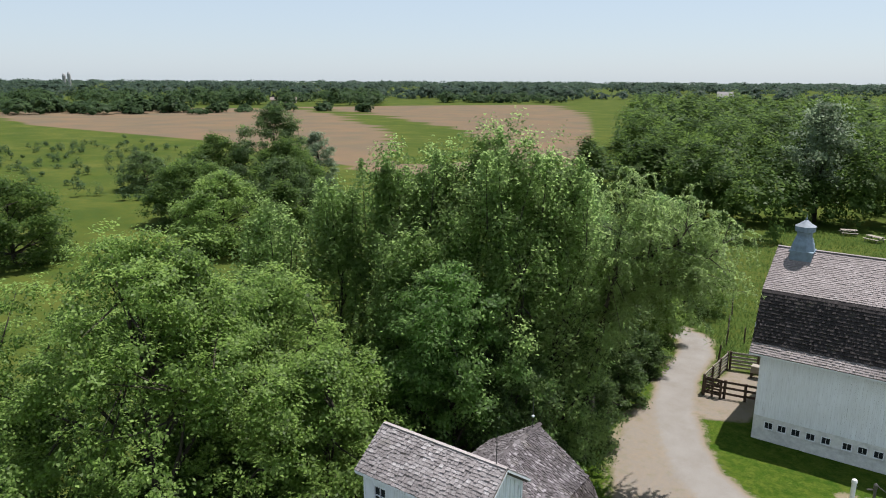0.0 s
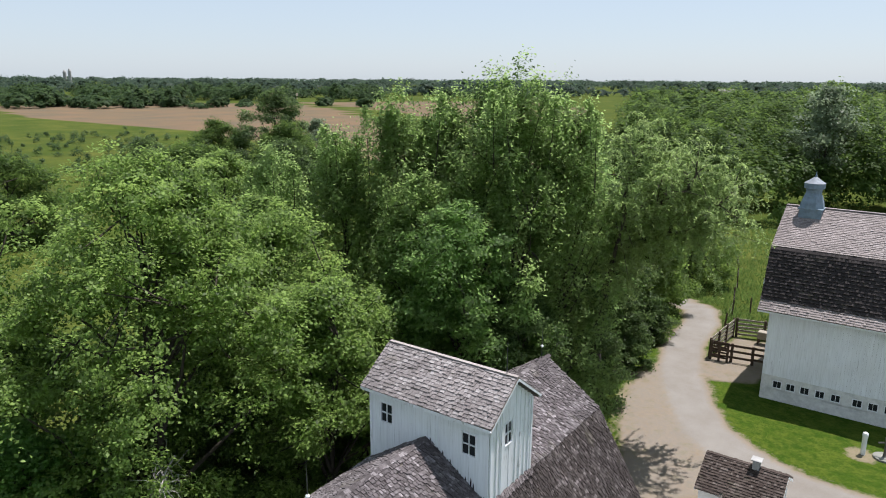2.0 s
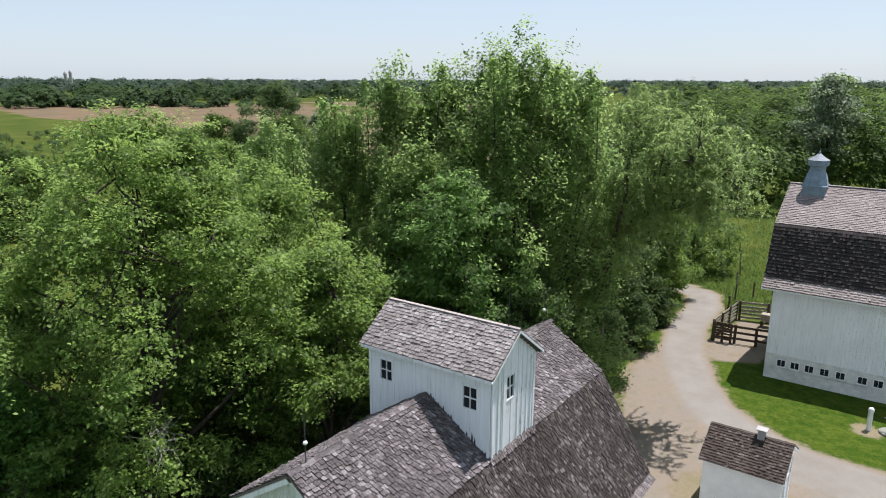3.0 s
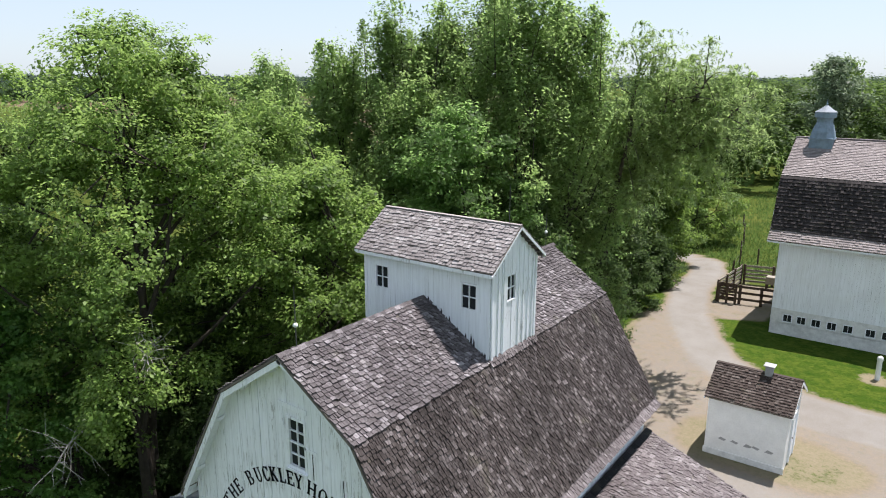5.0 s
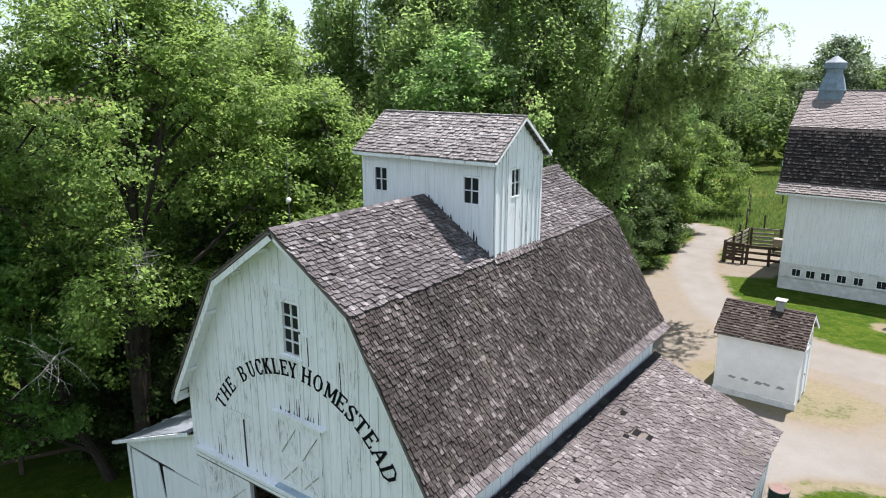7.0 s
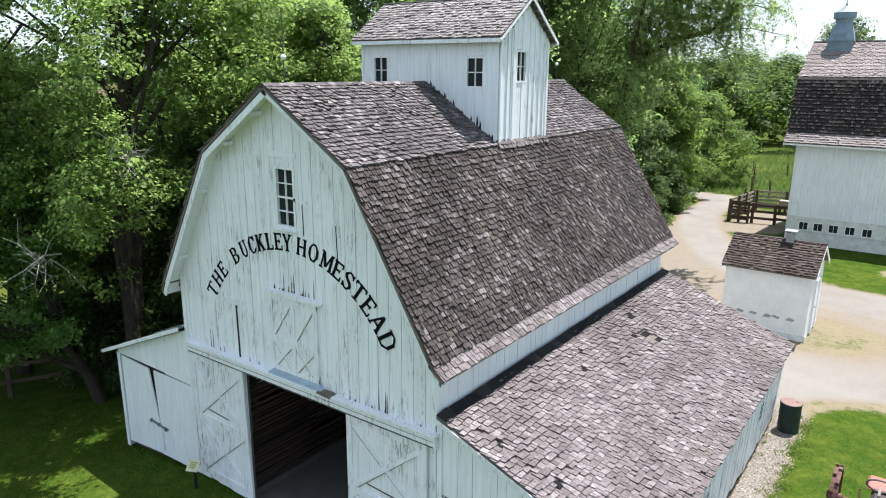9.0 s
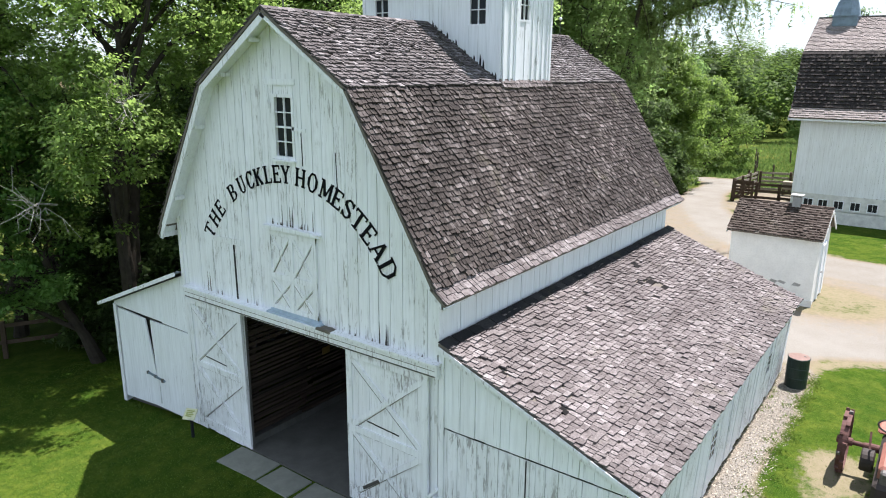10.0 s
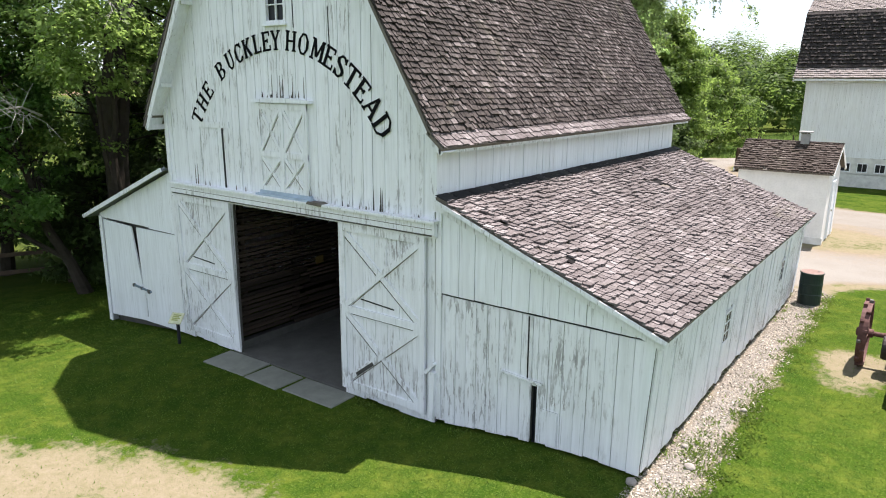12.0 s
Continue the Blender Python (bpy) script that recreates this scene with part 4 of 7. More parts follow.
    shingled(barn, top, (0, 9.4, 0), slope * 0.17, MAT["shingle_eave_shade"], 0.17, 0.28, 57, name="flashing", rough=0.7)
    bm = bmesh.new()
    prism(bm, [(6.275, 2.065), (3.15, 3.282), (3.14, 3.23), (6.25, 2.015)], front, -0.158, -0.1465)
    part("rake_board", bm, MAT["paint"], barn)
    bm = bmesh.new()
    beam(bm, (6.22, -0.12, 2.015), (6.22, 9.24, 2.015), 0.03, 0.08)
    part("fascia", bm, MAT["paint_worn"], barn)

    # left lean-to: two sagging doors, smooth wall, tin roof
    wall = part("lean_to_wall", bmesh.new(), MAT["backing"], barn)
    back = board_wall(wall, front, -5.75, -3.05, lambda u: 1.95, [(-5.8, 2.03), (-3.02, 3.14)], MAT["paint_clean"], 0.9, seed=25, gap=0.003)
    prism(back, [(-5.65, -0.4), (-3.05, -0.1), (-3.05, 1.95), (-5.70, 1.95)], front, 0.10, 0.13)
    back.to_mesh(wall.data)
    back.free()
    for name, outline, dep in (
        ("lean_to_door", [(-5.60, -0.13), (-4.28, 0.0), (-4.29, 0.62), (-4.55, 1.91), (-5.60, 1.945)], -0.035),
        ("lean_to_door", [(-4.27, 0.0), (-2.95, 0.04), (-2.95, 1.945), (-4.345, 1.925), (-4.27, 0.66)], -0.045),
    ):
        bm = bmesh.new()
        prism(bm, outline, front, dep, dep + 0.03)
        part(name, bm, MAT["paint_clean"], barn)
    for name, a, b, width, dep, col in (
        ("hasp_bar", (-4.62, 0.70), (-3.98, 0.66), 0.035, -0.07, "zinc"),
        ("staple", (-4.62, 0.70), (-4.58, 0.697), 0.06, -0.08, "iron"),
        ("staple", (-4.33, 0.68), (-4.30, 0.678), 0.06, -0.08, "iron"),
        ("hasp", (-4.08, 0.66), (-4.02, 0.66), 0.07, -0.085, "iron"),
        ("batten", (-4.2, 0.1), (-4.2, 0.62), 0.05, -0.06, "paint_worn"),
        ("corner_board", (-5.68, -0.28), (-5.70, 2.0), 0.11, -0.05, "paint"),
        ("door_post", (-2.96, 0.05), (-2.97, 2.7), 0.07, -0.05, "paint"),
    ):
        part(name, stripped(front, a, b, width, dep, -0.02), MAT[col], barn)
    bm = bmesh.new()
    prism(bm, [(0.0, -0.35), (9.2, -0.2), (9.2, 2.0), (0.0, 2.0)], lambda u, w, d: (-5.75 + d, u, w), -0.024, 0.03)
    part("lean_to_wall", bm, MAT["paint_clean"], barn)
    bm = bmesh.new()
    beam(bm, (-4.62, -0.16, 2.56), (-4.62, 9.4, 2.56), 3.25, 0.03, up=(-0.38, 0, 0.925))
    tin = part("lean_to_roof", bm, MAT["tin"], barn, "dull grey metal lean-to roof")
    for k in range(9):
        yy = -0.1 + k * 1.18
        part("seam", beamed((-6.12, yy, 1.985), (-3.07, yy, 3.215), 0.03, 0.03), MAT["tin"], tin)
    bm = bmesh.new()
    strip(bm, front, (-6.14, 1.955), (-3.08, 3.178), 0.075, -0.19, -0.164)
    part("rake_trim", bm, MAT["paint"], barn)

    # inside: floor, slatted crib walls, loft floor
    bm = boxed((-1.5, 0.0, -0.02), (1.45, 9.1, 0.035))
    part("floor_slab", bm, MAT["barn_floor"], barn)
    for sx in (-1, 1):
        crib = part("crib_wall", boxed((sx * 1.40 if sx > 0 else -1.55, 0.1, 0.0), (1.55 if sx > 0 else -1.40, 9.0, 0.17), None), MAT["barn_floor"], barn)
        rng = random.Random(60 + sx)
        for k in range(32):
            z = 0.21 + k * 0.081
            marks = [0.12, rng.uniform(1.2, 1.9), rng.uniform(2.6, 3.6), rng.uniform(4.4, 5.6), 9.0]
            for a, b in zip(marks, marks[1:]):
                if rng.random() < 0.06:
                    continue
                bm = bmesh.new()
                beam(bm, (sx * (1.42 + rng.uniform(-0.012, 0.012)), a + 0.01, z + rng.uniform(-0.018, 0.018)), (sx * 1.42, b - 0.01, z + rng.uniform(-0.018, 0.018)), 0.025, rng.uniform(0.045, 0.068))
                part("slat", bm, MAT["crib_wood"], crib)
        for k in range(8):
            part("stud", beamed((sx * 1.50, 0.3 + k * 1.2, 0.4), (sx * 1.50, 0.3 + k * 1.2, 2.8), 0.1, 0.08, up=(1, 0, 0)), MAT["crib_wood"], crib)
    part("loft_floor", boxed((-3.0, 0.04, 2.80), (3.0, 9.1, 2.84)), MAT["old_wood"], barn)
    part("sign_board", boxed((-1.395, 1.95, 1.25), (-1.38, 2.15, 1.40)), plain("yellow_sign", (0.16, 0.11, 0.03), 0.8), barn, "small yellow board on the crib slats")

    # cupola
    cup = part("cupola", bmesh.new(), MAT["backing"], barn)
    under = roofline([(-1.66, 6.70), (0, 7.80), (1.66, 6.70)])
    cf = lambda u, w, d: (u, 3.70 + d, w)  # noqa: E731
    back = board_wall(cup, cf, -1.65, 1.65, lambda u: under(u), [(-1.7, 8.64), (1.7, 8.64)], MAT["paint_clean"], 0.33, holes=[(-1.345, -0.955, 7.79, 8.33), (0.945, 1.345, 7.75, 8.31)], seed=31, gap=0.004, jitter=0.003)
    cs = lambda u, w, d: (1.65 - d, u, w)  # noqa: E731
    extra = board_wall(cup, cs, 3.70, 5.50, lambda u: 6.79, [(3.6, 8.60), (4.6, 9.32), (5.6, 8.60)], MAT["paint"], 0.2, holes=[(4.265, 4.635, 7.85, 8.43)], seed=33)
    tmp = bpy.data.meshes.new("tmp")
    extra.to_mesh(tmp)
    extra.free()
    back.from_mesh(tmp)
    prism(back, [(3.7, 6.7), (5.5, 6.7), (5.5, 8.62), (4.6, 9.32), (3.7, 8.62)], lambda u, w, d: (-1.65 + d, u, w), -0.02, 0.03)
    prism(back, [(-1.65, 6.7), (1.65, 6.7), (1.65, 8.62), (-1.65, 8.62)], lambda u, w, d: (u, 5.5 - d, w), -0.02, 0.03)
    back.to_mesh(cup.data)
    back.free()
    cup.data.materials[0] = MAT["backing"]
    rng = random.Random(77)
    for k in range(22):
        u = 0.1 + 1.5 * k / 22
        w = under(u) + 0.02
        hgt = rng.uniform(0.03, 0.20) * (1.2 if rng.random() > 0.7 else 0.7)
        bm = bmesh.new()
        prism(bm, [(u, w - 0.02), (u + 0.05, w - 0.05), (u + 0.045, w + hgt * 0.6), (u + 0.02, w + hgt)], cf, -0.031, -0.027)
        part("stain", bm, MAT["black"], cup)
    for u in (3.95, 4.15, 4.75, 4.95, 5.15, 5.35):
        part("batten", stripped(cs, (u, 6.78), (u, 8.60 + 0.72 * (1 - abs(u - 4.6)) - 0.1), 0.035, -0.045, -0.02), MAT["paint"], cup)
    for (lay, u0, u1, w0, w1) in ((cf, -1.30, -1.0, 7.84, 8.28), (cf, 0.99, 1.30, 7.80, 8.26), (cs, 4.31, 4.59, 7.90, 8.38)):
        sash_window(cup, lay, u0 - 0.015, u1 + 0.015, w0 - 0.02, w1 + 0.02, 2, 2, frame=0.035, deep=0.02, trim="paint", sill=False)
    for u in (-1.62, 1.62):
        part("corner_board", stripped(cf, (u, under(u) + 0.05), (u, 8.6), 0.07, -0.042, -0.02), MAT["paint"], cup)
    for u in (3.73, 5.47):
        part("corner_board", stripped(cs, (u, 6.74), (u, 8.62), 0.07, -0.046, -0.02), MAT["paint"], cup)
    for sy, seed in ((-1, 61), (1, 62)):
        o = Vector((-1.80, 4.6 + sy * 1.08, 8.63))
        u = Vector((0, -sy * 1.08, 0.785))
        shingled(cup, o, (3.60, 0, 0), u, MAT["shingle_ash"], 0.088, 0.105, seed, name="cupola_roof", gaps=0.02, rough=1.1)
        for x in (1.79, -1.79):
            part("rake_board", beamed((x, 4.6 + sy * 1.09, 8.585), (x, 4.6, 9.375), 0.022, 0.05), MAT["paint"], cup)
        part("fascia", beamed((-1.78, 4.6 + sy * 1.07, 8.585), (1.78, 4.6 + sy * 1.07, 8.585), 0.022, 0.07), MAT["paint"], cup)
        for k in range(7):
            t = (k + 0.5) / 7
            part("lath_end", boxed((1.66, 4.6 + sy * 1.05 * t - 0.03, 9.33 - 0.76 * t - 0.03), (1.78, 4.6 + sy * 1.05 * t + 0.03, 9.33 - 0.76 * t)), MAT["old_wood"], cup)
    bm = bmesh.new()
    beam(bm, (-1.78, 4.6, 9.43), (1.78, 4.6, 9.43), 0.10, 0.02)
    part("ridge_cap", bm, MAT["shingle_grey"], cup)
    # pale shake flashing along the cupola's foot
    shingled(cup, (1.745, 3.64, 6.65), (0, 1.92, 0), (-0.085, 0, 0.15), MAT["shingle_pale"], 0.075, 0.075, 64, name="flashing", rough=1.2)
    for x in (-1.35, 1.05, 1.28):
        part("pale_batten", beamed((x, 3.62, 8.70), (x, 4.5, 9.355), 0.035, 0.012, up=(0, -0.6, 0.8)), MAT["shingle_grey"], cup)

    # lightning rods with glass balls
    for y in (0.12, 9.15):
        bm = turned([(0.012, 7.8), (0.010, 8.6), (0.003, 8.95)], 6, Matrix.Translation((0, y, 0)))
        rod = part("lightning_rod", bm, MAT["rod"], barn)
        bm = bmesh.new()
        bmesh.ops.create_icosphere(bm, subdivisions=2, radius=0.045, matrix=Matrix.Translation((0, y, 8.24)))
        part("glass_ball", bm, MAT["milk_glass"], rod, "white glass ball")
    bm = turned([(0.012, 9.4), (0.009, 10.0), (0.003, 10.25)], 6, Matrix.Translation((1.5, 4.6, 0)))
    part("lightning_rod", bm, MAT["rod"], barn)
    return barn


barn = build_crib_barn()


# letters of a slab-serif alphabet: strokes (x, y, x, y, thickness) in a box one wide and one high
HEAVY, LIGHT, FOOT = 0.050, 0.031, 0.024
LETTERS = {
    "T": (0.23, [(0.5, 0, 0.5, 1, HEAVY), (0, 0.95, 1, 0.95, LIGHT), (0.03, 1, 0.03, 0.78, FOOT), (0.97, 1, 0.97, 0.78, FOOT), (0.24, 0.04, 0.76, 0.04, FOOT)]),
    "H": (0.24, [(0.18, 0, 0.18, 1, HEAVY), (0.82, 0, 0.82, 1, HEAVY), (0.18, 0.5, 0.82, 0.5, LIGHT), (0, 0.04, 0.36, 0.04, FOOT), (0.64, 0.04, 1, 0.04, FOOT), (0, 0.96, 0.36, 0.96, FOOT), (0.64, 0.96, 1, 0.96, FOOT)]),
    "E": (0.20, [(0.22, 0, 0.22, 1, HEAVY), (0, 0.05, 0.98, 0.05, LIGHT), (0, 0.95, 0.94, 0.95, LIGHT), (0.22, 0.52, 0.7, 0.52, LIGHT), (0.95, 0.02, 0.95, 0.27, FOOT), (0.91, 0.75, 0.91, 0.98, FOOT), (0.68, 0.42, 0.68, 0.62, FOOT)]),
    "B": (0.20, [(0.22, 0, 0.22, 1, HEAVY), (0, 0.04, 0.65, 0.04, FOOT), (0, 0.96, 0.62, 0.96, FOOT), (0.22, 0.52, 0.65, 0.52, FOOT), (0.62, 0.96, 0.84, 0.86, LIGHT), (0.84, 0.88, 0.84, 0.62, HEAVY), (0.84, 0.64, 0.62, 0.52, LIGHT), (0.64, 0.52, 0.92, 0.38, LIGHT), (0.92, 0.4, 0.92, 0.16, HEAVY), (0.92, 0.18, 0.62, 0.04, LIGHT)]),
    "U": (0.21, [(0.2, 1, 0.2, 0.22, HEAVY), (0.82, 1, 0.82, 0.22, LIGHT), (0.2, 0.25, 0.36, 0.05, LIGHT), (0.34, 0.04, 0.66, 0.04, LIGHT), (0.64, 0.05, 0.82, 0.25, LIGHT), (0, 0.96, 0.42, 0.96, FOOT), (0.64, 0.96, 1, 0.96, FOOT)]),
    "C": (0.19, [(0.14, 0.25, 0.14, 0.75, HEAVY), (0.14, 0.73, 0.36, 0.95, LIGHT), (0.34, 0.96, 0.7, 0.96, LIGHT), (0.68, 0.96, 0.9, 0.78, LIGHT), (0.92, 1, 0.92, 0.7, FOOT), (0.14, 0.27, 0.36, 0.05, LIGHT), (0.34, 0.04, 0.7, 0.04, LIGHT), (0.68, 0.04, 0.95, 0.25, LIGHT)]),
    "K": (0.21, [(0.2, 0, 0.2, 1, HEAVY), (0.2, 0.4, 0.82, 0.96, LIGHT), (0.42, 0.58, 0.86, 0.03, HEAVY), (0, 0.04, 0.4, 0.04, FOOT), (0, 0.96, 0.4, 0.96, FOOT), (0.66, 0.04, 1, 0.04, FOOT), (0.62, 0.96, 1, 0.96, FOOT)]),
    "L": (0.18, [(0.26, 0, 0.26, 1, HEAVY), (0, 0.05, 1, 0.05, LIGHT), (0, 0.96, 0.54, 0.96, FOOT), (0.96, 0.02, 0.96, 0.28, FOOT)]),
    "Y": (0.23, [(0.5, 0, 0.5, 0.48, HEAVY), (0.5, 0.44, 0.16, 0.96, HEAVY), (0.5, 0.44, 0.84, 0.96, LIGHT), (0.28, 0.04, 0.72, 0.04, FOOT), (0, 0.96, 0.34, 0.96, FOOT), (0.66, 0.96, 1, 0.96, FOOT)]),
    "O": (0.22, [(0.12, 0.28, 0.12, 0.72, HEAVY), (0.88, 0.28, 0.88, 0.72, HEAVY), (0.12, 0.7, 0.34, 0.95, LIGHT), (0.32, 0.96, 0.68, 0.96, LIGHT), (0.66, 0.95, 0.88, 0.7, LIGHT), (0.12, 0.3, 0.34, 0.05, LIGHT), (0.32, 0.04, 0.68, 0.04, LIGHT), (0.66, 0.05, 0.88, 0.3, LIGHT)]),
    "M": (0.27, [(0.15, 0, 0.15, 1, LIGHT), (0.85, 0, 0.85, 1, HEAVY), (0.17, 0.98, 0.5, 0.18, HEAVY), (0.5, 0.18, 0.83, 0.98, LIGHT), (0, 0.04, 0.3, 0.04, FOOT), (0.68, 0.04, 1, 0.04, FOOT), (0, 0.96, 0.22, 0.96, FOOT), (0.78, 0.96, 1, 0.96, FOOT)]),
    "S": (0.18, [(0.9, 0.8, 0.66, 0.96, LIGHT), (0.68, 0.96, 0.34, 0.96, LIGHT), (0.36, 0.96, 0.12, 0.8, LIGHT), (0.12, 0.82, 0.16, 0.64, HEAVY), (0.12, 0.66, 0.88, 0.36, HEAVY), (0.86, 0.38, 0.88, 0.18, HEAVY), (0.88, 0.2, 0.64, 0.04, LIGHT), (0.66, 0.04, 0.32, 0.04, LIGHT), (0.34, 0.04, 0.1, 0.2, LIGHT), (0.92, 1, 0.92, 0.72, FOOT), (0.08, 0, 0.08, 0.28, FOOT)]),
    "A": (0.25, [(0.5, 1, 0.14, 0.02, LIGHT), (0.5, 1, 0.84, 0.02, HEAVY), (0.28, 0.34, 0.72, 0.34, LIGHT), (0, 0.04, 0.3, 0.04, FOOT), (0.66, 0.04, 1, 0.04, FOOT)]),
    "D": (0.23, [(0.2, 0, 0.2, 1, HEAVY), (0, 0.04, 0.6, 0.04, FOOT), (0, 0.96, 0.6, 0.96, FOOT), (0.58, 0.96, 0.88, 0.74, LIGHT), (0.9, 0.76, 0.9, 0.24, HEAVY), (0.88, 0.26, 0.58, 0.04, LIGHT)]),
}
BOW = list(zip("THEBUCKLEYHOMESTEAD", (-59.3, -52.4, -46.2, -34.8, -27.6, -21.8, -16.4, -10.8, -5.5, -0.4, 7.5, 13.9, 21.0, 26.9, 32.7, 38.6, 44.7, 51.5, 58.6)))


def arched_letters(parent):
    """Black painted words on a bow over the hay door, with slab serifs."""
    for c, turn in BOW:
        ang = math.radians(turn)
        wide, strokes = LETTERS[c]
        grow = 1.0 + 0.16 * max(0.0, ang)
        high, wide = 0.285 * grow, wide * 0.93 * (1.0 + 0.22 * max(0.0, ang))
        m = Matrix.Translation((0.06 + 2.445 * math.sin(ang), -0.034, 2.91 + 2.445 * math.cos(ang))) @ pose(0, 0, 0, 0, turn, 0)
        bm = bmesh.new()
        for k, (xa, ya, xb, yb, thick) in enumerate(strokes):
            a, b = ((xa - 0.5) * wide, (ya - 0.5) * high), ((xb - 0.5) * wide, (yb - 0.5) * high)
            strip(bm, lambda u, w, d: m @ Vector((u, d, w)), a, b, thick * grow, -0.0004 - 0.0003 * k, 0.003)
        part("letter", bm, MAT["letter"], parent)


sign = thing("lettering", "black painted serif words bowed across the white gable", "sign", (0, -0.03, 4.1))
arched_letters(sign)


# ---------------------------------------------------------------- the big barn across the lawn
def build_big_barn():
    barn = thing("barn", "tall white barn with a pale gambrel shake roof", "barn", (11, 30.9, 0.55))
    x0, x1, y0, y1 = 2.90, 20.0, 26.95, 34.85
    face = lambda u, w, d: (u, y0 + d, w)  # noqa: E731
    base = part("foundation", boxed((x0, y0 - 0.03, 0.2), (x1, y1, 1.12)), MAT["masonry"], barn)
    band = bmesh.new()
    wins = [3.62, 4.21, 4.82, 5.46, 6.11, 6.98, 7.60, 8.23, 9.2, 9.85, 10.5, 11.1]
    stops = [x0] + [e for c in wins for e in (c - 0.21, c + 0.21)] + [x1]
    for a, b in zip(stops[::2], stops[1::2]):
        prism(band, [(a, 1.10), (b, 1.10), (b, 1.80), (a, 1.80)], face, -0.03, 0.15)
    for c in wins:
        prism(band, [(c - 0.21, 1.10), (c + 0.21, 1.10), (c + 0.21, 1.19), (c - 0.21, 1.19)], face, -0.03, 0.15)
        prism(band, [(c - 0.21, 1.58), (c + 0.21, 1.58), (c + 0.21, 1.80), (c - 0.21, 1.80)], face, -0.03, 0.15)
        prism(band, [(c - 0.21, 1.15), (c + 0.21, 1.15), (c + 0.21, 1.62), (c - 0.21, 1.62)], face, 0.12, 0.16)
    part("foundation_band", band, MAT["masonry"], barn)
    for c in wins:
        sash_window(barn, face, c - 0.17, c + 0.17, 1.22, 1.55, 2, 1, frame=0.035, trim="paint_clean", sill=False)
    wall = part("front_wall", bmesh.new(), MAT["backing"], barn)
    back = board_wall(wall, face, x0, x1, lambda u: 1.78, [(x0, 5.45), (x1, 5.45)], MAT["paint_clean"], 0.155, seed=81, gap=0.0025, jitter=0.0015)
    back.to_mesh(wall.data)
    back.free()
    ends = [(y0, 5.45), (28.05, 7.82), (30.9, 9.42), (33.75, 7.82), (y1, 5.45)]
    for x, sx in ((x0, 1), (x1, -1)):
        bm = bmesh.new()
        prism(bm, [(y0, 1.1), (y1, 1.1), *reversed(ends)], lambda u, w, d: (x + sx * d, u, w), 0.0, 0.06)
        part("end_wall", bm, MAT["paint_clean"], barn)
    bm = bmesh.new()
    prism(bm, [(x0, 1.1), (x1, 1.1), (x1, 5.45), (x0, 5.45)], lambda u, w, d: (u, y1 - d, w), 0.0, 0.06)
    part("rear_wall", bm, MAT["paint_clean"], barn)
    ra, rb = 2.43, 20.5
    for sy, seed in ((-1, 91), (1, 94)):
        line = [(30.9 + sy * 4.36, 5.08), (30.9 + sy * 3.92, 5.52), (30.9 + sy * 2.89, 7.90), (30.9, 9.50)]
        for k, (lo, hi) in enumerate(zip(line, line[1:])):
            o = Vector((ra, lo[0], lo[1]))
            u = Vector((0, hi[0] - lo[0], hi[1] - lo[1]))
            # one wood: shade coloured into the steep slope, sunlight into the others
            shingled(barn, o, (rb - ra, 0, 0), u, MAT["shingle_grey"] if k != 1 else MAT["shingle_shaded"], (0.125, 0.16, 0.125)[k] if sy < 0 else 0.25, 0.11 if sy < 0 else 0.4, seed + k, thick=(0.034, 0.055, 0.026)[k], name=("eave_flare", "roof_slope", "roof_slope")[k], gaps=0.0, uneven=0.35)
        for lo, hi in zip(line, line[1:]):
            part("rake_board", beamed((ra + 0.01, lo[0], lo[1] - 0.09), (ra + 0.01, hi[0], hi[1] - 0.09), 0.03, 0.14), MAT["paint_clean"], barn)
        part("fascia", beamed((ra, line[0][0] - sy * 0.03, 5.02), (rb, line[0][0] - sy * 0.03, 5.02), 0.03, 0.08), MAT["paint_clean"], barn)
    part("ridge_cap", beamed((ra, 30.9, 9.53), (rb, 30.9, 9.53), 0.22, 0.025), MAT["shingle_grey"], barn)
    return barn


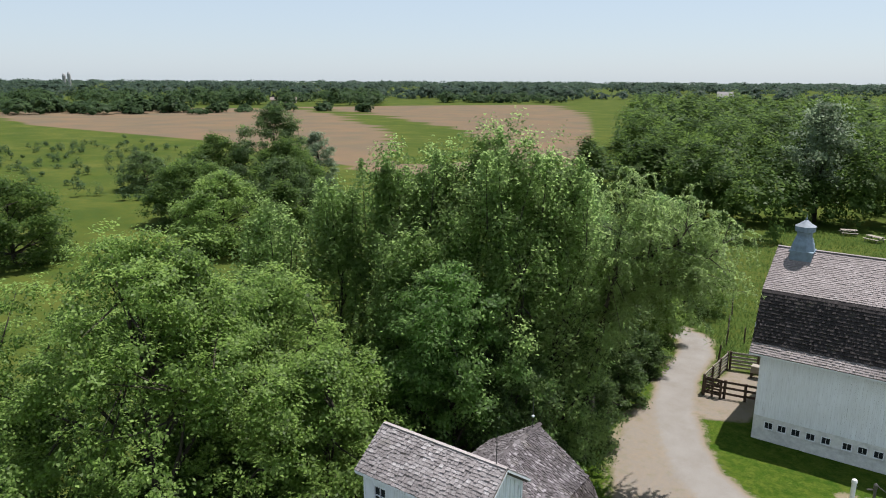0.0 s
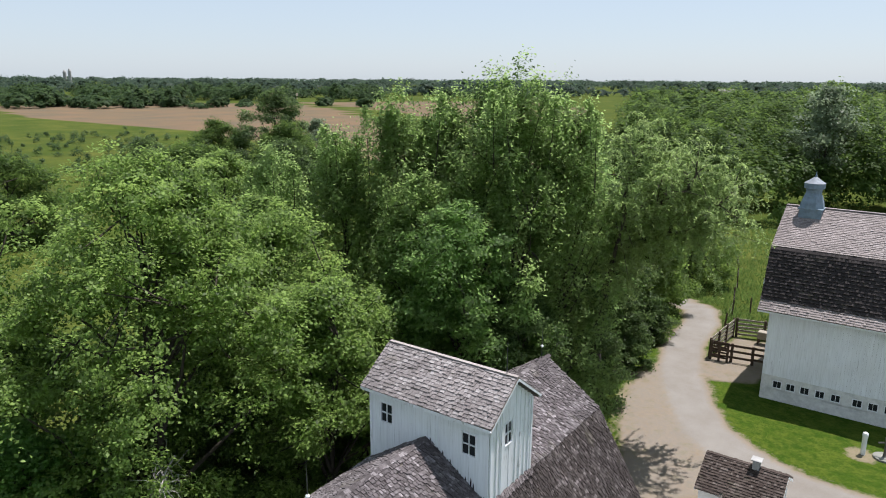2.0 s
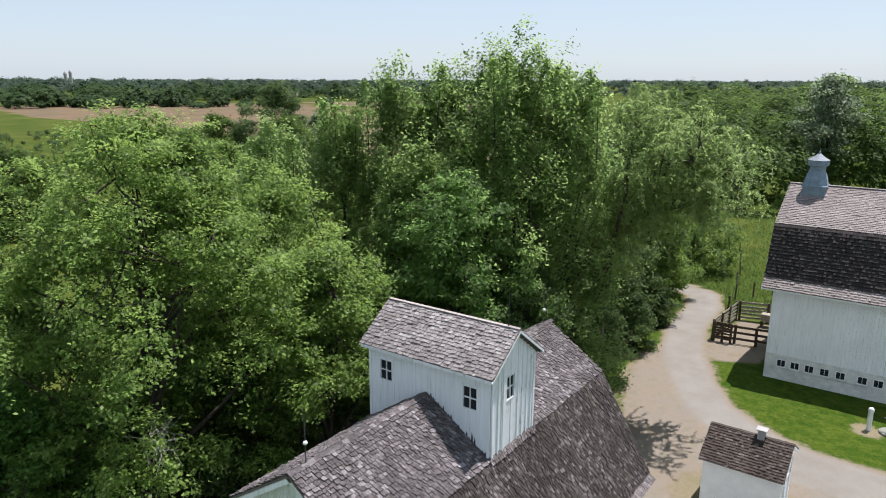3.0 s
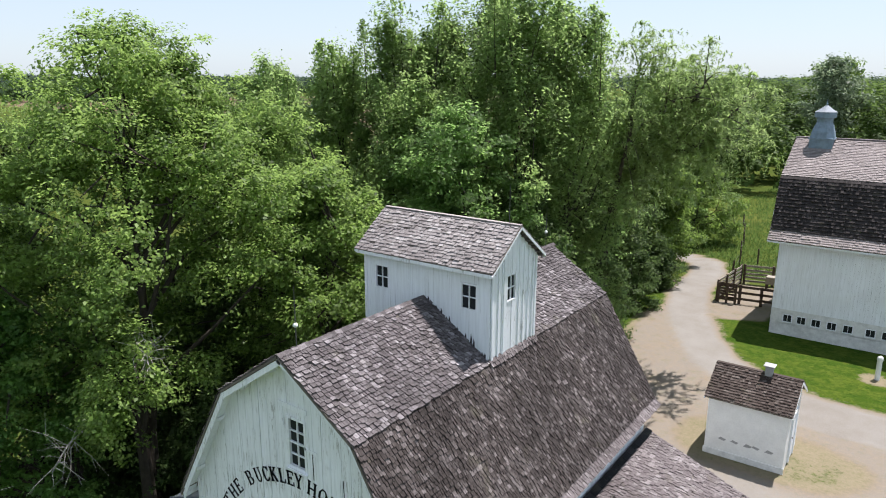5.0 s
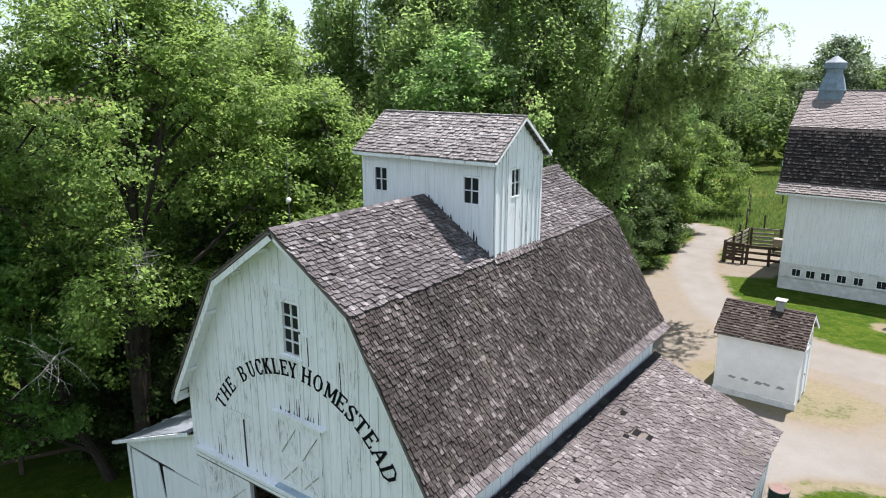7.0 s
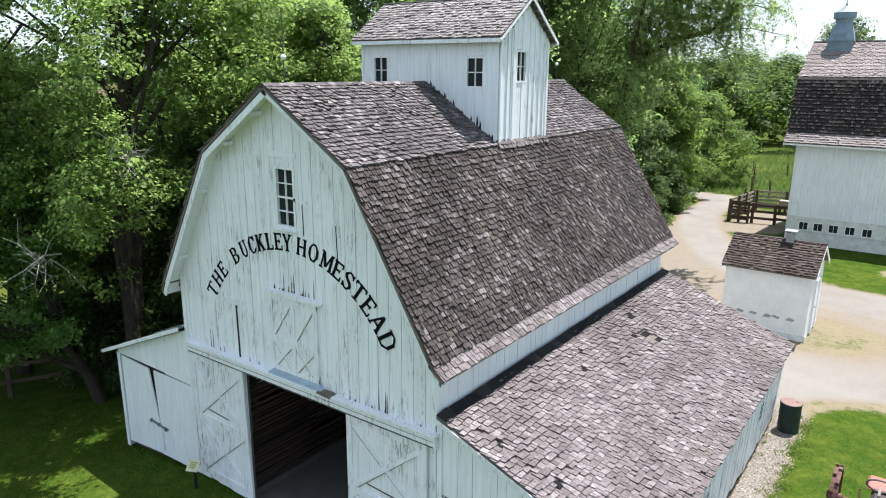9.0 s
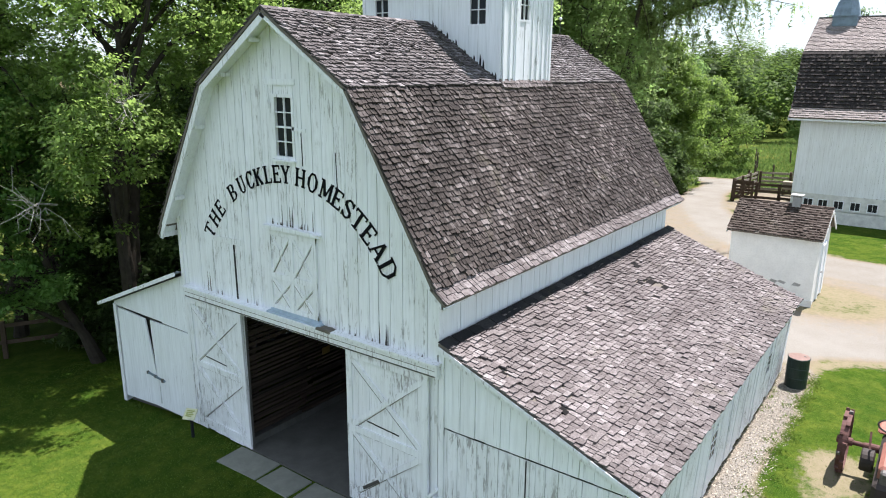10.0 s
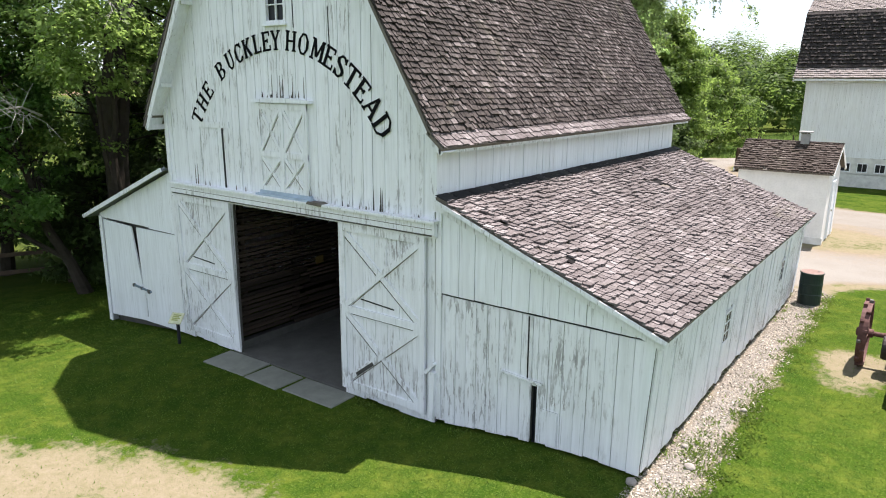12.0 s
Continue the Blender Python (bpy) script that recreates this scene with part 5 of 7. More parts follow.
def build_ventilator():
    """A galvanised roof ventilator astride the ridge: boxed base, flared skirt, waist, drum and cone."""
    at = Vector((3.62, 30.55, 9.0))
    v = thing("roof_ventilator", "blue-grey galvanised ventilator with a conical cap on the ridge", "ventilator", at)
    sq = lambda r, z, n=4, turn=math.pi / 4: [(r * math.cos(turn + 2 * math.pi * k / n), r * math.sin(turn + 2 * math.pi * k / n), z) for k in range(n)]  # noqa: E731

    def rings(some, n, turn):
        bm = bmesh.new()
        loops = [[bm.verts.new(at + Vector(p)) for p in sq(r, z, n, turn)] for r, z in some]
        for a, b in zip(loops, loops[1:]):
            for k in range(n):
                bm.faces.new((a[k], a[(k + 1) % n], b[(k + 1) % n], b[k]))
        bm.faces.new(list(reversed(loops[0])))
        bm.faces.new(loops[-1])
        return bm

    part("base", rings([(0.72, -0.55), (0.70, 0.50)], 4, math.pi / 4), MAT["zinc"], v)
    part("ledge", rings([(0.78, 0.49), (0.78, 0.55)], 4, math.pi / 4), MAT["zinc"], v)
    part("skirt", rings([(0.58, 0.54), (0.52, 0.85), (0.42, 1.16)], 8, math.pi / 8), MAT["zinc"], v)
    part("waist", rings([(0.40, 1.12), (0.35, 1.30), (0.36, 1.48)], 16, 0), MAT["zinc"], v)
    part("drum", rings([(0.34, 1.46), (0.47, 1.52), (0.47, 1.76), (0.44, 1.78)], 16, 0), MAT["zinc"], v)
    part("cone", rings([(0.49, 1.77), (0.28, 1.90), (0.03, 2.10)], 16, 0), MAT["tin"], v)
    part("finial", turned([(0.02, 2.08), (0.05, 2.14), (0.02, 2.2), (0.008, 2.36)], 8, Matrix.Translation(at)), MAT["zinc"], v)


build_big_barn()
build_ventilator()


# ---------------------------------------------------------------- the small shed
def build_shed():
    shed = thing("shed", "small whitewashed shed with a brown shake roof and a short chimney", "shed", (4.65, 15.3, 0.45))
    x0, x1, y0, y1, g = 3.47, 5.83, 14.22, 16.4, 0.40
    face = lambda u, w, d: (u, y0 + d, w)  # noqa: E731
    right = lambda u, w, d: (x1 - d, u, w)  # noqa: E731
    bm = bmesh.new()
    prism(bm, [(x0, g - 0.1), (x1, g - 0.1), (x1, 2.45), (x0, 2.45)], face, 0.0, 0.12)
    part("wall", bm, MAT["stucco"], shed)
    bm = bmesh.new()
    prism(bm, [(x0, g - 0.1), (x1, g - 0.1), (x1, 2.45), (x0, 2.45)], lambda u, w, d: (u, y1 - d, w), 0.0, 0.12)
    part("wall", bm, MAT["stucco"], shed)
    gable = [(y0 + 0.12, g - 0.1), (y1 - 0.12, g - 0.1), (y1 - 0.12, 2.45), ((y0 + y1) / 2, 3.10), (y0 + 0.12, 2.45)]
    for lay in (right, lambda u, w, d: (x0 + d, u, w)):
        bm = bmesh.new()
        prism(bm, gable, lay, 0.0, 0.12)
        part("gable_wall", bm, MAT["stucco"], shed)
    bm = bmesh.new()
    prism(bm, [(x0 - 0.03, g - 0.15), (x1 + 0.03, g - 0.15), (x1 + 0.03, g + 0.22), (x0 - 0.03, g + 0.22)], face, -0.035, 0.0)
    part("plinth", bm, MAT["masonry"], shed)
    rng = random.Random(3)
    # grey patches stand in for faint shadows on the wall
    for k in range(5):
        bm = bmesh.new()
        u = x0 + 0.45 + k * 0.35 + rng.uniform(-0.1, 0.1)
        prism(bm, [(u, 1.02 + rng.uniform(-0.05, 0.03)), (u + 0.2, 0.98), (u + 0.26, 1.05), (u + 0.08, 1.09)], face, -0.004, 0.0)
        part("shadow_mark", bm, MAT["concrete"], shed, "faint grey shadow put on the whitewash as a patch")
    # door with trim in the gable
    bm = bmesh.new()
    prism(bm, [(15.0, g + 0.12), (15.62, g + 0.12), (15.62, 2.05), (15.0, 2.05)], right, -0.03, 0.0)
    door = part("door", bm, MAT["paint_clean"], shed)
    for a, b in (((14.96, g + 0.1), (14.96, 2.12)), ((15.66, g + 0.1), (15.66, 2.12)), ((14.92, 2.10), (15.70, 2.10))):
        part("door_trim", stripped(right, a, b, 0.09, -0.055, 0.0), MAT["paint_clean"], door)
    part("door_knob", turned([(0.02, 0), (0.03, 0.03), (0.0, 0.05)], 8, pose(x1 + 0.03, 15.08, 1.3, 0, 90, 0)), MAT["iron"], door)
    for sy, seed in ((-1, 101), (1, 102)):
        o = Vector((3.36, 15.31 + sy * 1.27, 2.43))
        shingled(shed, o, (2.60, 0, 0), (0, -sy * 1.27, 0.745), MAT["shingle_brown"], 0.105, 0.09, seed, thick=0.032, name="roof_slope", uneven=0.4)
        for x in (3.37, 5.95):
            part("rake_board", beamed((x, 15.31 + sy * 1.26, 2.37), (x, 15.31, 3.11), 0.025, 0.08), MAT["paint_clean"], shed)
    part("ridge_cap", beamed((3.36, 15.31, 3.19), (5.96, 15.31, 3.19), 0.14, 0.02), MAT["shingle_brown"], shed)
    stack = part("chimney", boxed((4.86, 15.14, 2.9), (5.08, 15.36, 3.42), None, 0.008), MAT["concrete"], shed)
    part("chimney_cap", boxed((4.80, 15.08, 3.45), (5.14, 15.42, 3.49), None, 0.01), MAT["concrete"], stack)
    for k in range(3):
        part("cap_brick", boxed((4.85 + k * 0.085, 15.15, 3.42), (4.905 + k * 0.085, 15.2, 3.455)), MAT["old_wood"], stack)


build_shed()


# ---------------------------------------------------------------- fences, posts, yard things
def fence_run(name, label, points, rails, high, group, post_every=2.0, post=0.13, board=0.13, wood="fence_wood", rail_wood=None):
    """A post and rail fence: one thing, each post and rail a part."""
    x, y = points[0]
    f = thing(name, label, "fence", (x, y, ground_at(x, y)), group)
    rng = random.Random(round(x * 17 + y))
    for (ax, ay), (bx, by) in zip(points, points[1:]):
        n = max(1, round(math.hypot(bx - ax, by - ay) / post_every))
        spots = [(ax + (bx - ax) * k / n, ay + (by - ay) * k / n) for k in range(n + 1)]
        for k, (px, py) in enumerate(spots):
            if k < n or (bx, by) == points[-1]:
                g = ground_at(px, py)
                bm = bmesh.new()
                m = Matrix.Translation((px, py, g - 0.1)) @ pose(0, 0, 0, rng.uniform(-2, 2), rng.uniform(-2, 2), math.degrees(math.atan2(by - ay, bx - ax)))
                box(bm, (-post / 2, -post / 2, 0), (post / 2, post / 2, high + 0.18 + rng.uniform(-0.04, 0.04)), m, 0.012)
                part("post", bm, MAT[wood], f)
        for (px, py), (qx, qy) in zip(spots, spots[1:]):
            for r in range(rails):
                h = high * (r + 1) / rails - 0.04
                a = (px, py, ground_at(px, py) + h + rng.uniform(-0.02, 0.02))
                b = (qx, qy, ground_at(qx, qy) + h + rng.uniform(-0.02, 0.02))
                part("rail", beamed(a, b, 0.035, board), MAT[rail_wood or wood], f)
    return f


fence_run("corral_fence", "dark brown board corral fence beside the lane", [(-0.45, 30.7), (2.75, 31.3)], 3, 1.0, "corral fences", 1.2, 0.15)
fence_run("corral_fence", "silvered board corral fence along the lane", [(-0.55, 30.9), (-0.35, 35.4)], 5, 1.15, "corral fences", 1.5, 0.13, 0.12, "fence_wood", "fence_pale")
fence_run("corral_fence", "silvered board corral fence at the back of the pen", [(-0.2, 35.6), (2.8, 36.4)], 5, 1.15, "corral fences", 1.5, 0.13, 0.12, "fence_wood", "fence_pale")


def build_gate():
    g = thing("gate", "dark wooden gate with a cross brace at the pen", "gate", (0.0, 30.78, ground_at(0, 30.8)))
    z = ground_at(0, 30.8)
    for x in (-0.42, 0.02, 0.46):
        part("stile", boxed((x - 0.06, 30.62, z), (x + 0.06, 30.68, z + 1.15)), MAT["fence_wood"], g)
    for h in (0.2, 0.5, 0.8, 1.08):
        part("rail", boxed((-0.46, 30.69, z + h - 0.05), (0.5, 30.72, z + h + 0.05)), MAT["fence_wood"], g)
    part("brace", beamed((-0.4, 30.6, z + 0.2), (0.44, 30.6, z + 1.05), 0.03, 0.09), MAT["fence_wood"], g)


build_gate()


def build_trough():
    z = ground_at(1.4, 35.2)
    t = thing("feed_trough", "pale wooden feed box in the pen", "trough", (1.4, 35.2, z))
    part("box", boxed((1.1, 34.95, z + 0.35), (1.75, 35.45, z + 0.8), None, 0.02), MAT["fence_pale"], t)
    for x in (1.16, 1.69):
        for y in (35.0, 35.4):
            part("leg", boxed((x - 0.04, y - 0.04, z - 0.05), (x + 0.04, y + 0.04, z + 0.36)), MAT["fence_wood"], t)


build_trough()


def field_posts():
    rng = random.Random(8)
    spots = [(-1.15, 36.6), (-1.5, 40.0), (-2.2, 43.5), (-2.9, 47.5), (-3.9, 52.0), (-5.1, 57.0), (0.3, 43.0), (1.6, 45.0), (-0.6, 41.2), (3.4, 46.0), (-2.0, 55.0), (0.5, 56.5)]
    for x, y in spots:
        g = ground_at(x, y)
        bm = turned([(0.055, g - 0.2), (0.055, g + 1.05), (0.035, g + 1.12)], 7, None)
        bm.transform(Matrix.Translation((x, y, 0)) @ Matrix.Translation((0, 0, g)) @ pose(0, 0, 0, rng.uniform(-4, 4), rng.uniform(-4, 4), 0) @ Matrix.Translation((0, 0, -g)))
        ob = part("fence_post", bm, MAT["fence_wood"])
        tagged(ob, "thin dark wooden fence post in the meadow", "post", "meadow fence posts")
    for k in range(5):
        (ax, ay), (bx, by) = spots[k], spots[k + 1]
        for h in (0.55, 0.95):
            bm = bmesh.new()
            tube(bm, [(ax, ay, ground_at(ax, ay) + h), ((ax + bx) / 2, (ay + by) / 2, ground_at(bx, by) + h - 0.02), (bx, by, ground_at(bx, by) + h)], [0.004] * 3, 4)
            tagged(part("fence_wire", bm, MAT["iron"]), "thin fence wire between meadow posts", "wire", "meadow fence wires")


field_posts()
fence_run("paddock_fence", "dark post and rail fence under the trees", [(-12.5, -3.2), (-11.0, -0.4), (-10.1, 1.2), (-9.4, 3.4), (-9.6, 6.5)], 2, 0.95, "", 1.7, 0.12, 0.10)


def build_drum():
    x, y = 6.44, 8.69
    z = ground_at(x, y)
    d = thing("oil_drum", "dark green steel drum with a rusty lid on gravel", "drum", (x, y, z))
    prof = [(r / UNIT, z / UNIT) for r, z in [(0.285, 0.0), (0.29, 0.02), (0.283, 0.05), (0.283, 0.27), (0.292, 0.285), (0.292, 0.30), (0.283, 0.315), (0.283, 0.56), (0.292, 0.575), (0.292, 0.59), (0.283, 0.605), (0.283, 0.84), (0.293, 0.86), (0.293, 0.88), (0.28, 0.885)]]
    part("body", turned(prof, 28, Matrix.Translation((x, y, z - 0.01))), MAT["drum"], d)
    part("lid", turned([(0.218, 0.687), (0.218, 0.700), (0.08, 0.702)], 28, Matrix.Translation((x, y, z - 0.01))), MAT["rust"], d, "rusty pinkish lid")
    part("bung", turned([(0.024, 0.70), (0.024, 0.712)], 10, Matrix.Translation((x + 0.11, y + 0.06, z - 0.01))), MAT["iron"], d)


build_drum()


def build_tractor():
    """An old tractor with a lugged steel wheel: wheel, axle, hood, steering wheel."""
    cx, cy = 7.70, 5.60
    g = ground_at(cx, cy)
    cz = g + 0.55
    t = thing("tractor", "old faded red tractor with lugged steel wheels", "tractor", (8.3, 5.6, g))
    for wx, seed in ((cx, 1), (8.94, 2)):
        m = Matrix.Translation((wx, cy, cz)) @ pose(0, 0, 0, 0, 90, 0)
        bm = bmesh.new()
        for r0, r1, z0, z1 in ((0.485, 0.51, -0.062, 0.062),):
            outer, inner = [], []
            for k in range(40):
                a = 2 * math.pi * k / 40
                c, s = math.cos(a), math.sin(a)
                outer.append([bm.verts.new(m @ Vector((r1 * c, r1 * s, z))) for z in (z0, z1)])
                inner.append([bm.verts.new(m @ Vector((r0 * c, r0 * s, z))) for z in (z0, z1)])
            for k in range(40):
                j = (k + 1) % 40
                bm.faces.new((outer[k][0], outer[j][0], outer[j][1], outer[k][1]))
                bm.faces.new((inner[k][0], inner[k][1], inner[j][1], inner[j][0]))
                bm.faces.new((outer[k][0], inner[k][0], inner[j][0], outer[j][0]))
                bm.faces.new((outer[k][1], outer[j][1], inner[j][1], inner[k][1]))
        wheel = part("steel_wheel", bm, MAT["red_iron"], t)
        for k in range(20):
            a = 2 * math.pi * k / 20
            side = -0.032 if k % 2 else 0.032
            lug = bmesh.new()
            box(lug, (0.505, -0.024, side - 0.03), (0.56, 0.024, side + 0.03), m @ pose(0, 0, 0, 0, 0, math.degrees(a)), 0.006)
            part("lug", lug, MAT["red_iron"] if k % 5 else MAT["iron"], wheel)
        for k in range(10):
            a = 360 * k / 10
            sp = bmesh.new()
            beam(sp, (0.08, 0, -0.05 if k % 2 else 0.05), (0.49, 0, 0.0), 0.045, 0.012)
            sp.transform(m @ pose(0, 0, 0, 0, 0, a))
            part("spoke", sp, MAT["red_iron"], wheel)
        part("hub", turned([(0.04, -0.12), (0.07, -0.11), (0.07, 0.12), (0.04, 0.13)], 14, m), MAT["red_iron"], wheel)
    part("axle", turned([(0.04, 0.05), (0.04, 0.26), (0.055, 0.30), (0.07, 0.42), (0.07, 0.82), (0.04, 0.95), (0.04, 1.2)], 14, Matrix.Translation((cx, cy, cz)) @ pose(0, 0, 0, 0, 90, 0)), MAT["red_iron"], t)
    part("brake_drum", turned([(0.17, -0.08), (0.19, -0.06), (0.19, 0.1), (0.15, 0.12)], 18, Matrix.Translation((8.06, 5.3, cz - 0.1)) @ pose(0, 0, 0, 0, 90, 0)), MAT["dark_iron"], t)
    # gearbox coloured dark for the shade under the hood
    bm = bmesh.new()
    box(bm, (8.22, 4.0, g + 0.36), (8.72, 5.95, g + 0.74), None, 0.06)
    part("gearbox", bm, MAT["dark_iron"], t)
    bm = bmesh.new()
    box(bm, (8.26, 4.2, g + 0.60), (8.76, 5.25, g + 0.95), None, 0.06)
    part("hood", bm, MAT["tractor"], t, "sun-bleached orange-red hood")
    part("radiator", boxed((8.30, 4.06, g + 0.50), (8.74, 4.22, g + 0.93), None, 0.03), MAT["iron"], t)
    bm = bmesh.new()
    box(bm, (8.14, 5.8, g + 0.735), (8.58, 6.3, g + 0.80), None, 0.03)
    part("seat", bm, MAT["tractor"], t)
    part("steering_column", beamed((8.34, 4.8, g + 0.72), (8.34, 5.4, g + 1.07), 0.04, 0.04), MAT["iron"], t)
    bm = bmesh.new()
    mm = Matrix.Translation((8.34, 5.42, g + 1.08)) @ pose(0, 0, 0, -55, 0, 0)
    ring = [mm @ Vector((0.2 * math.cos(k * math.pi / 12), 0.2 * math.sin(k * math.pi / 12), 0)) for k in range(25)]
    tube(bm, ring, [0.016] * 25, 6)
    part("steering_wheel", bm, MAT["iron"], t)
    part("lever", beamed((8.09, 5.35, cz), (8.06, 5.55, cz + 0.3), 0.03, 0.03), MAT["red_iron"], t)
    for fx in (8.42, 8.80):
        part("front_wheel", turned([(0.3, -0.07), (0.34, -0.05), (0.34, 0.05), (0.3, 0.07)], 24, Matrix.Translation((fx, 3.6, g + 0.33)) @ pose(0, 0, 0, 0, 90, 0)), MAT["red_iron"], t)

    t.location.y -= 0.15
    t.location.x += 0.01


build_tractor()


def build_yard_bits():
    x, y = 7.59, 23.84
    g = ground_at(x, y)
    p = thing("bollard", "white post with a rounded top on bare soil", "post", (x, y, g))
    part("post", turned([(0.095, -0.1), (0.095, 0.80), (0.11, 0.82), (0.115, 0.90), (0.095, 0.97), (0.045, 1.01), (0.0, 1.02)], 16, Matrix.Translation((x, y, g))), MAT["post_white"], p)
    x, y = 8.35, 24.0
    g = ground_at(x, y)
    h = thing("hand_pump", "dark iron hand pump on a low round stone", "pump", (x, y, g))
    part("slab", turned([(0.42, -0.05), (0.42, 0.07), (0.39, 0.09)], 20, Matrix.Translation((x, y, g))), MAT["slab"], h)
    part("column", turned([(0.09, 0.08), (0.06, 0.12), (0.055, 0.75), (0.08, 0.8), (0.08, 0.95), (0.03, 1.02)], 12, Matrix.Translation((x, y, g))), MAT["iron"], h)
    part("spout", beamed((x, y, g + 0.72), (x - 0.28, y - 0.02, g + 0.64), 0.05, 0.05), MAT["iron"], h)
    part("handle", beamed((x, y, g + 0.95), (x + 0.42, y + 0.03, g + 0.7), 0.025, 0.03), MAT["iron"], h)
    # little sign on a dark stake by the left door
    x, y = -2.62, -0.38
    g = ground_at(x, y)
    s = thing("stake_sign", "small mossy white sign on a dark stake", "sign", (x, y, g))
    part("stake", boxed((x - 0.025, y - 0.02, g - 0.1), (x + 0.025, y + 0.02, g + 0.42)), MAT["black"], s)
    m = Matrix.Translation((x, y - 0.02, g + 0.50)) @ pose(0, 0, 0, 42, 0, 24)
    bm = bmesh.new()
    box(bm, (-0.125, -0.115, -0.012), (0.125, 0.115, 0.012), m, 0.004)
    plate = part("plate", bm, plain("yellowed_plate", (0.62, 0.62, 0.42), 0.6), s)
    bm = bmesh.new()
    for k in range(4):
        box(bm, (-0.08, 0.05 - k * 0.035, 0.0125), (0.08 - 0.03 * (k % 2), 0.075 - k * 0.035, 0.0135), m)
    part("text_bars", bm, plain("moss_text", (0.33, 0.36, 0.12), 0.8), plate)
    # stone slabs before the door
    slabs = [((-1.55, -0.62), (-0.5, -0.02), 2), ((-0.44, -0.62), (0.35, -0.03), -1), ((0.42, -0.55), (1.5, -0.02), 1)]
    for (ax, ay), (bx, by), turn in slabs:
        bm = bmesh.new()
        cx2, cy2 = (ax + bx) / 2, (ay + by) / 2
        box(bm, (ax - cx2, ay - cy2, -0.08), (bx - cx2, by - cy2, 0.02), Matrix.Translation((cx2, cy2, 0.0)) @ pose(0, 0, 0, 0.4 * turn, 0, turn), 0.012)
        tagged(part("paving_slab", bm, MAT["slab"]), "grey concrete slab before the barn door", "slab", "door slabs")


build_yard_bits()


# ---------------------------------------------------------------- stones and grass
def scatter_stones():
    """Pale pebbles along the lean-to wall, and a few fist-sized stones."""
    rng = np.random.default_rng(4)
    n = 21000
    x = 5.97 + 0.86 * rng.random(n) ** 0.9
    y = -0.75 + 10.3 * rng.random(n)
    keep = x < 6.64 + 0.06 * np.sin(y * 2.1) + 0.07 * np.sin(y * 5.3 + 1) + 0.11 * rng.standard_normal(n)
    more = rng.random((260, 2))
    x, y = np.r_[x[keep], 6.05 + 0.3 * more[:, 0]], np.r_[y[keep], -0.05 - 0.4 * more[:, 1] ** 2]
    n = len(x)
    size = 0.007 + 0.011 * rng.random(n) ** 3.0
    octa = np.array([(1, 0, 0), (0, 1, 0), (-1, 0, 0), (0, -1, 0), (0, 0, 0.8), (0, 0, -0.6)], float)
    faces = np.array([(0, 1, 4), (1, 2, 4), (2, 3, 4), (3, 0, 4), (1, 0, 5), (2, 1, 5), (3, 2, 5), (0, 3, 5)])
    a = rng.random(n) * 6.28
    v = octa[None] * size[:, None, None] * (1 + 0.5 * (rng.random((n, 6, 1)) - 0.5)) * np.array([1.35, 0.95, 0.75])
    c, s = np.cos(a)[:, None], np.sin(a)[:, None]
    v = np.stack([v[..., 0] * c - v[..., 1] * s, v[..., 0] * s + v[..., 1] * c, v[..., 2]], -1)
    v += np.stack([x, y, land_height(x, y) + size * 0.35], -1)[:, None]
    f = (faces[None] + 6 * np.arange(n)[:, None, None]).reshape(-1, 3)
    nn = Nodes("pebbles")
    m = nn.done(nn.ramp(nn.luck(), (0.0, (0.063, 0.05544, 0.04446)), (0.4, (0.196, 0.1716, 0.1381)), (0.8, (0.35, 0.3102, 0.2515)), (1.0, (0.56, 0.5082, 0.4212))), 0.85)
    ob = part("gravel", mesh_of("gravel", v.reshape(-1, 3).tolist(), f.tolist(), m), m)
    tagged(ob, "pale mixed pebbles along the lean-to wall", "gravel", kind="stuff")
    rr = random.Random(6)
    for x, y, r in ((6.45, 0.55, 0.065), (6.0, -0.16, 0.07), (6.62, 2.4, 0.05), (6.25, 1.0, 0.045)):
        bm = bmesh.new()
        bmesh.ops.create_icosphere(bm, subdivisions=2, radius=r)
        for vert in bm.verts:
            vert.co *= 0.8 + 0.4 * noise.noise(vert.co * 9 + Vector((x, y, 0)))  + 0.1
            vert.co.z *= 0.7
        bm.transform(Matrix.Translation((x, y, ground_at(x, y) + r * 0.35)))
        tagged(part("stone", bm, MAT["field_stone"]), "fist-sized grey stone beside the gravel", "stone", "loose stones")


scatter_stones()


def blades(x, y, high, wide, rng, lean=0.5):
    """Grass blades as thin bent quads."""
    n = len(x)
    a = rng.random(n) * 6.283
    z = land_height(x, y)
    side = np.stack([np.cos(a), np.sin(a), 0 * a], -1) * (wide * (0.6 + 0.8 * rng.random(n)))[:, None]
    b = rng.random(n) * 6.283
    h = high * (0.5 + rng.random(n))
    tip = np.stack([np.cos(b) * lean * h, np.sin(b) * lean * h, h], -1)
    base = np.stack([x, y, z - 0.005], -1)
    return np.stack([base - side, base + side, base + tip], 1)


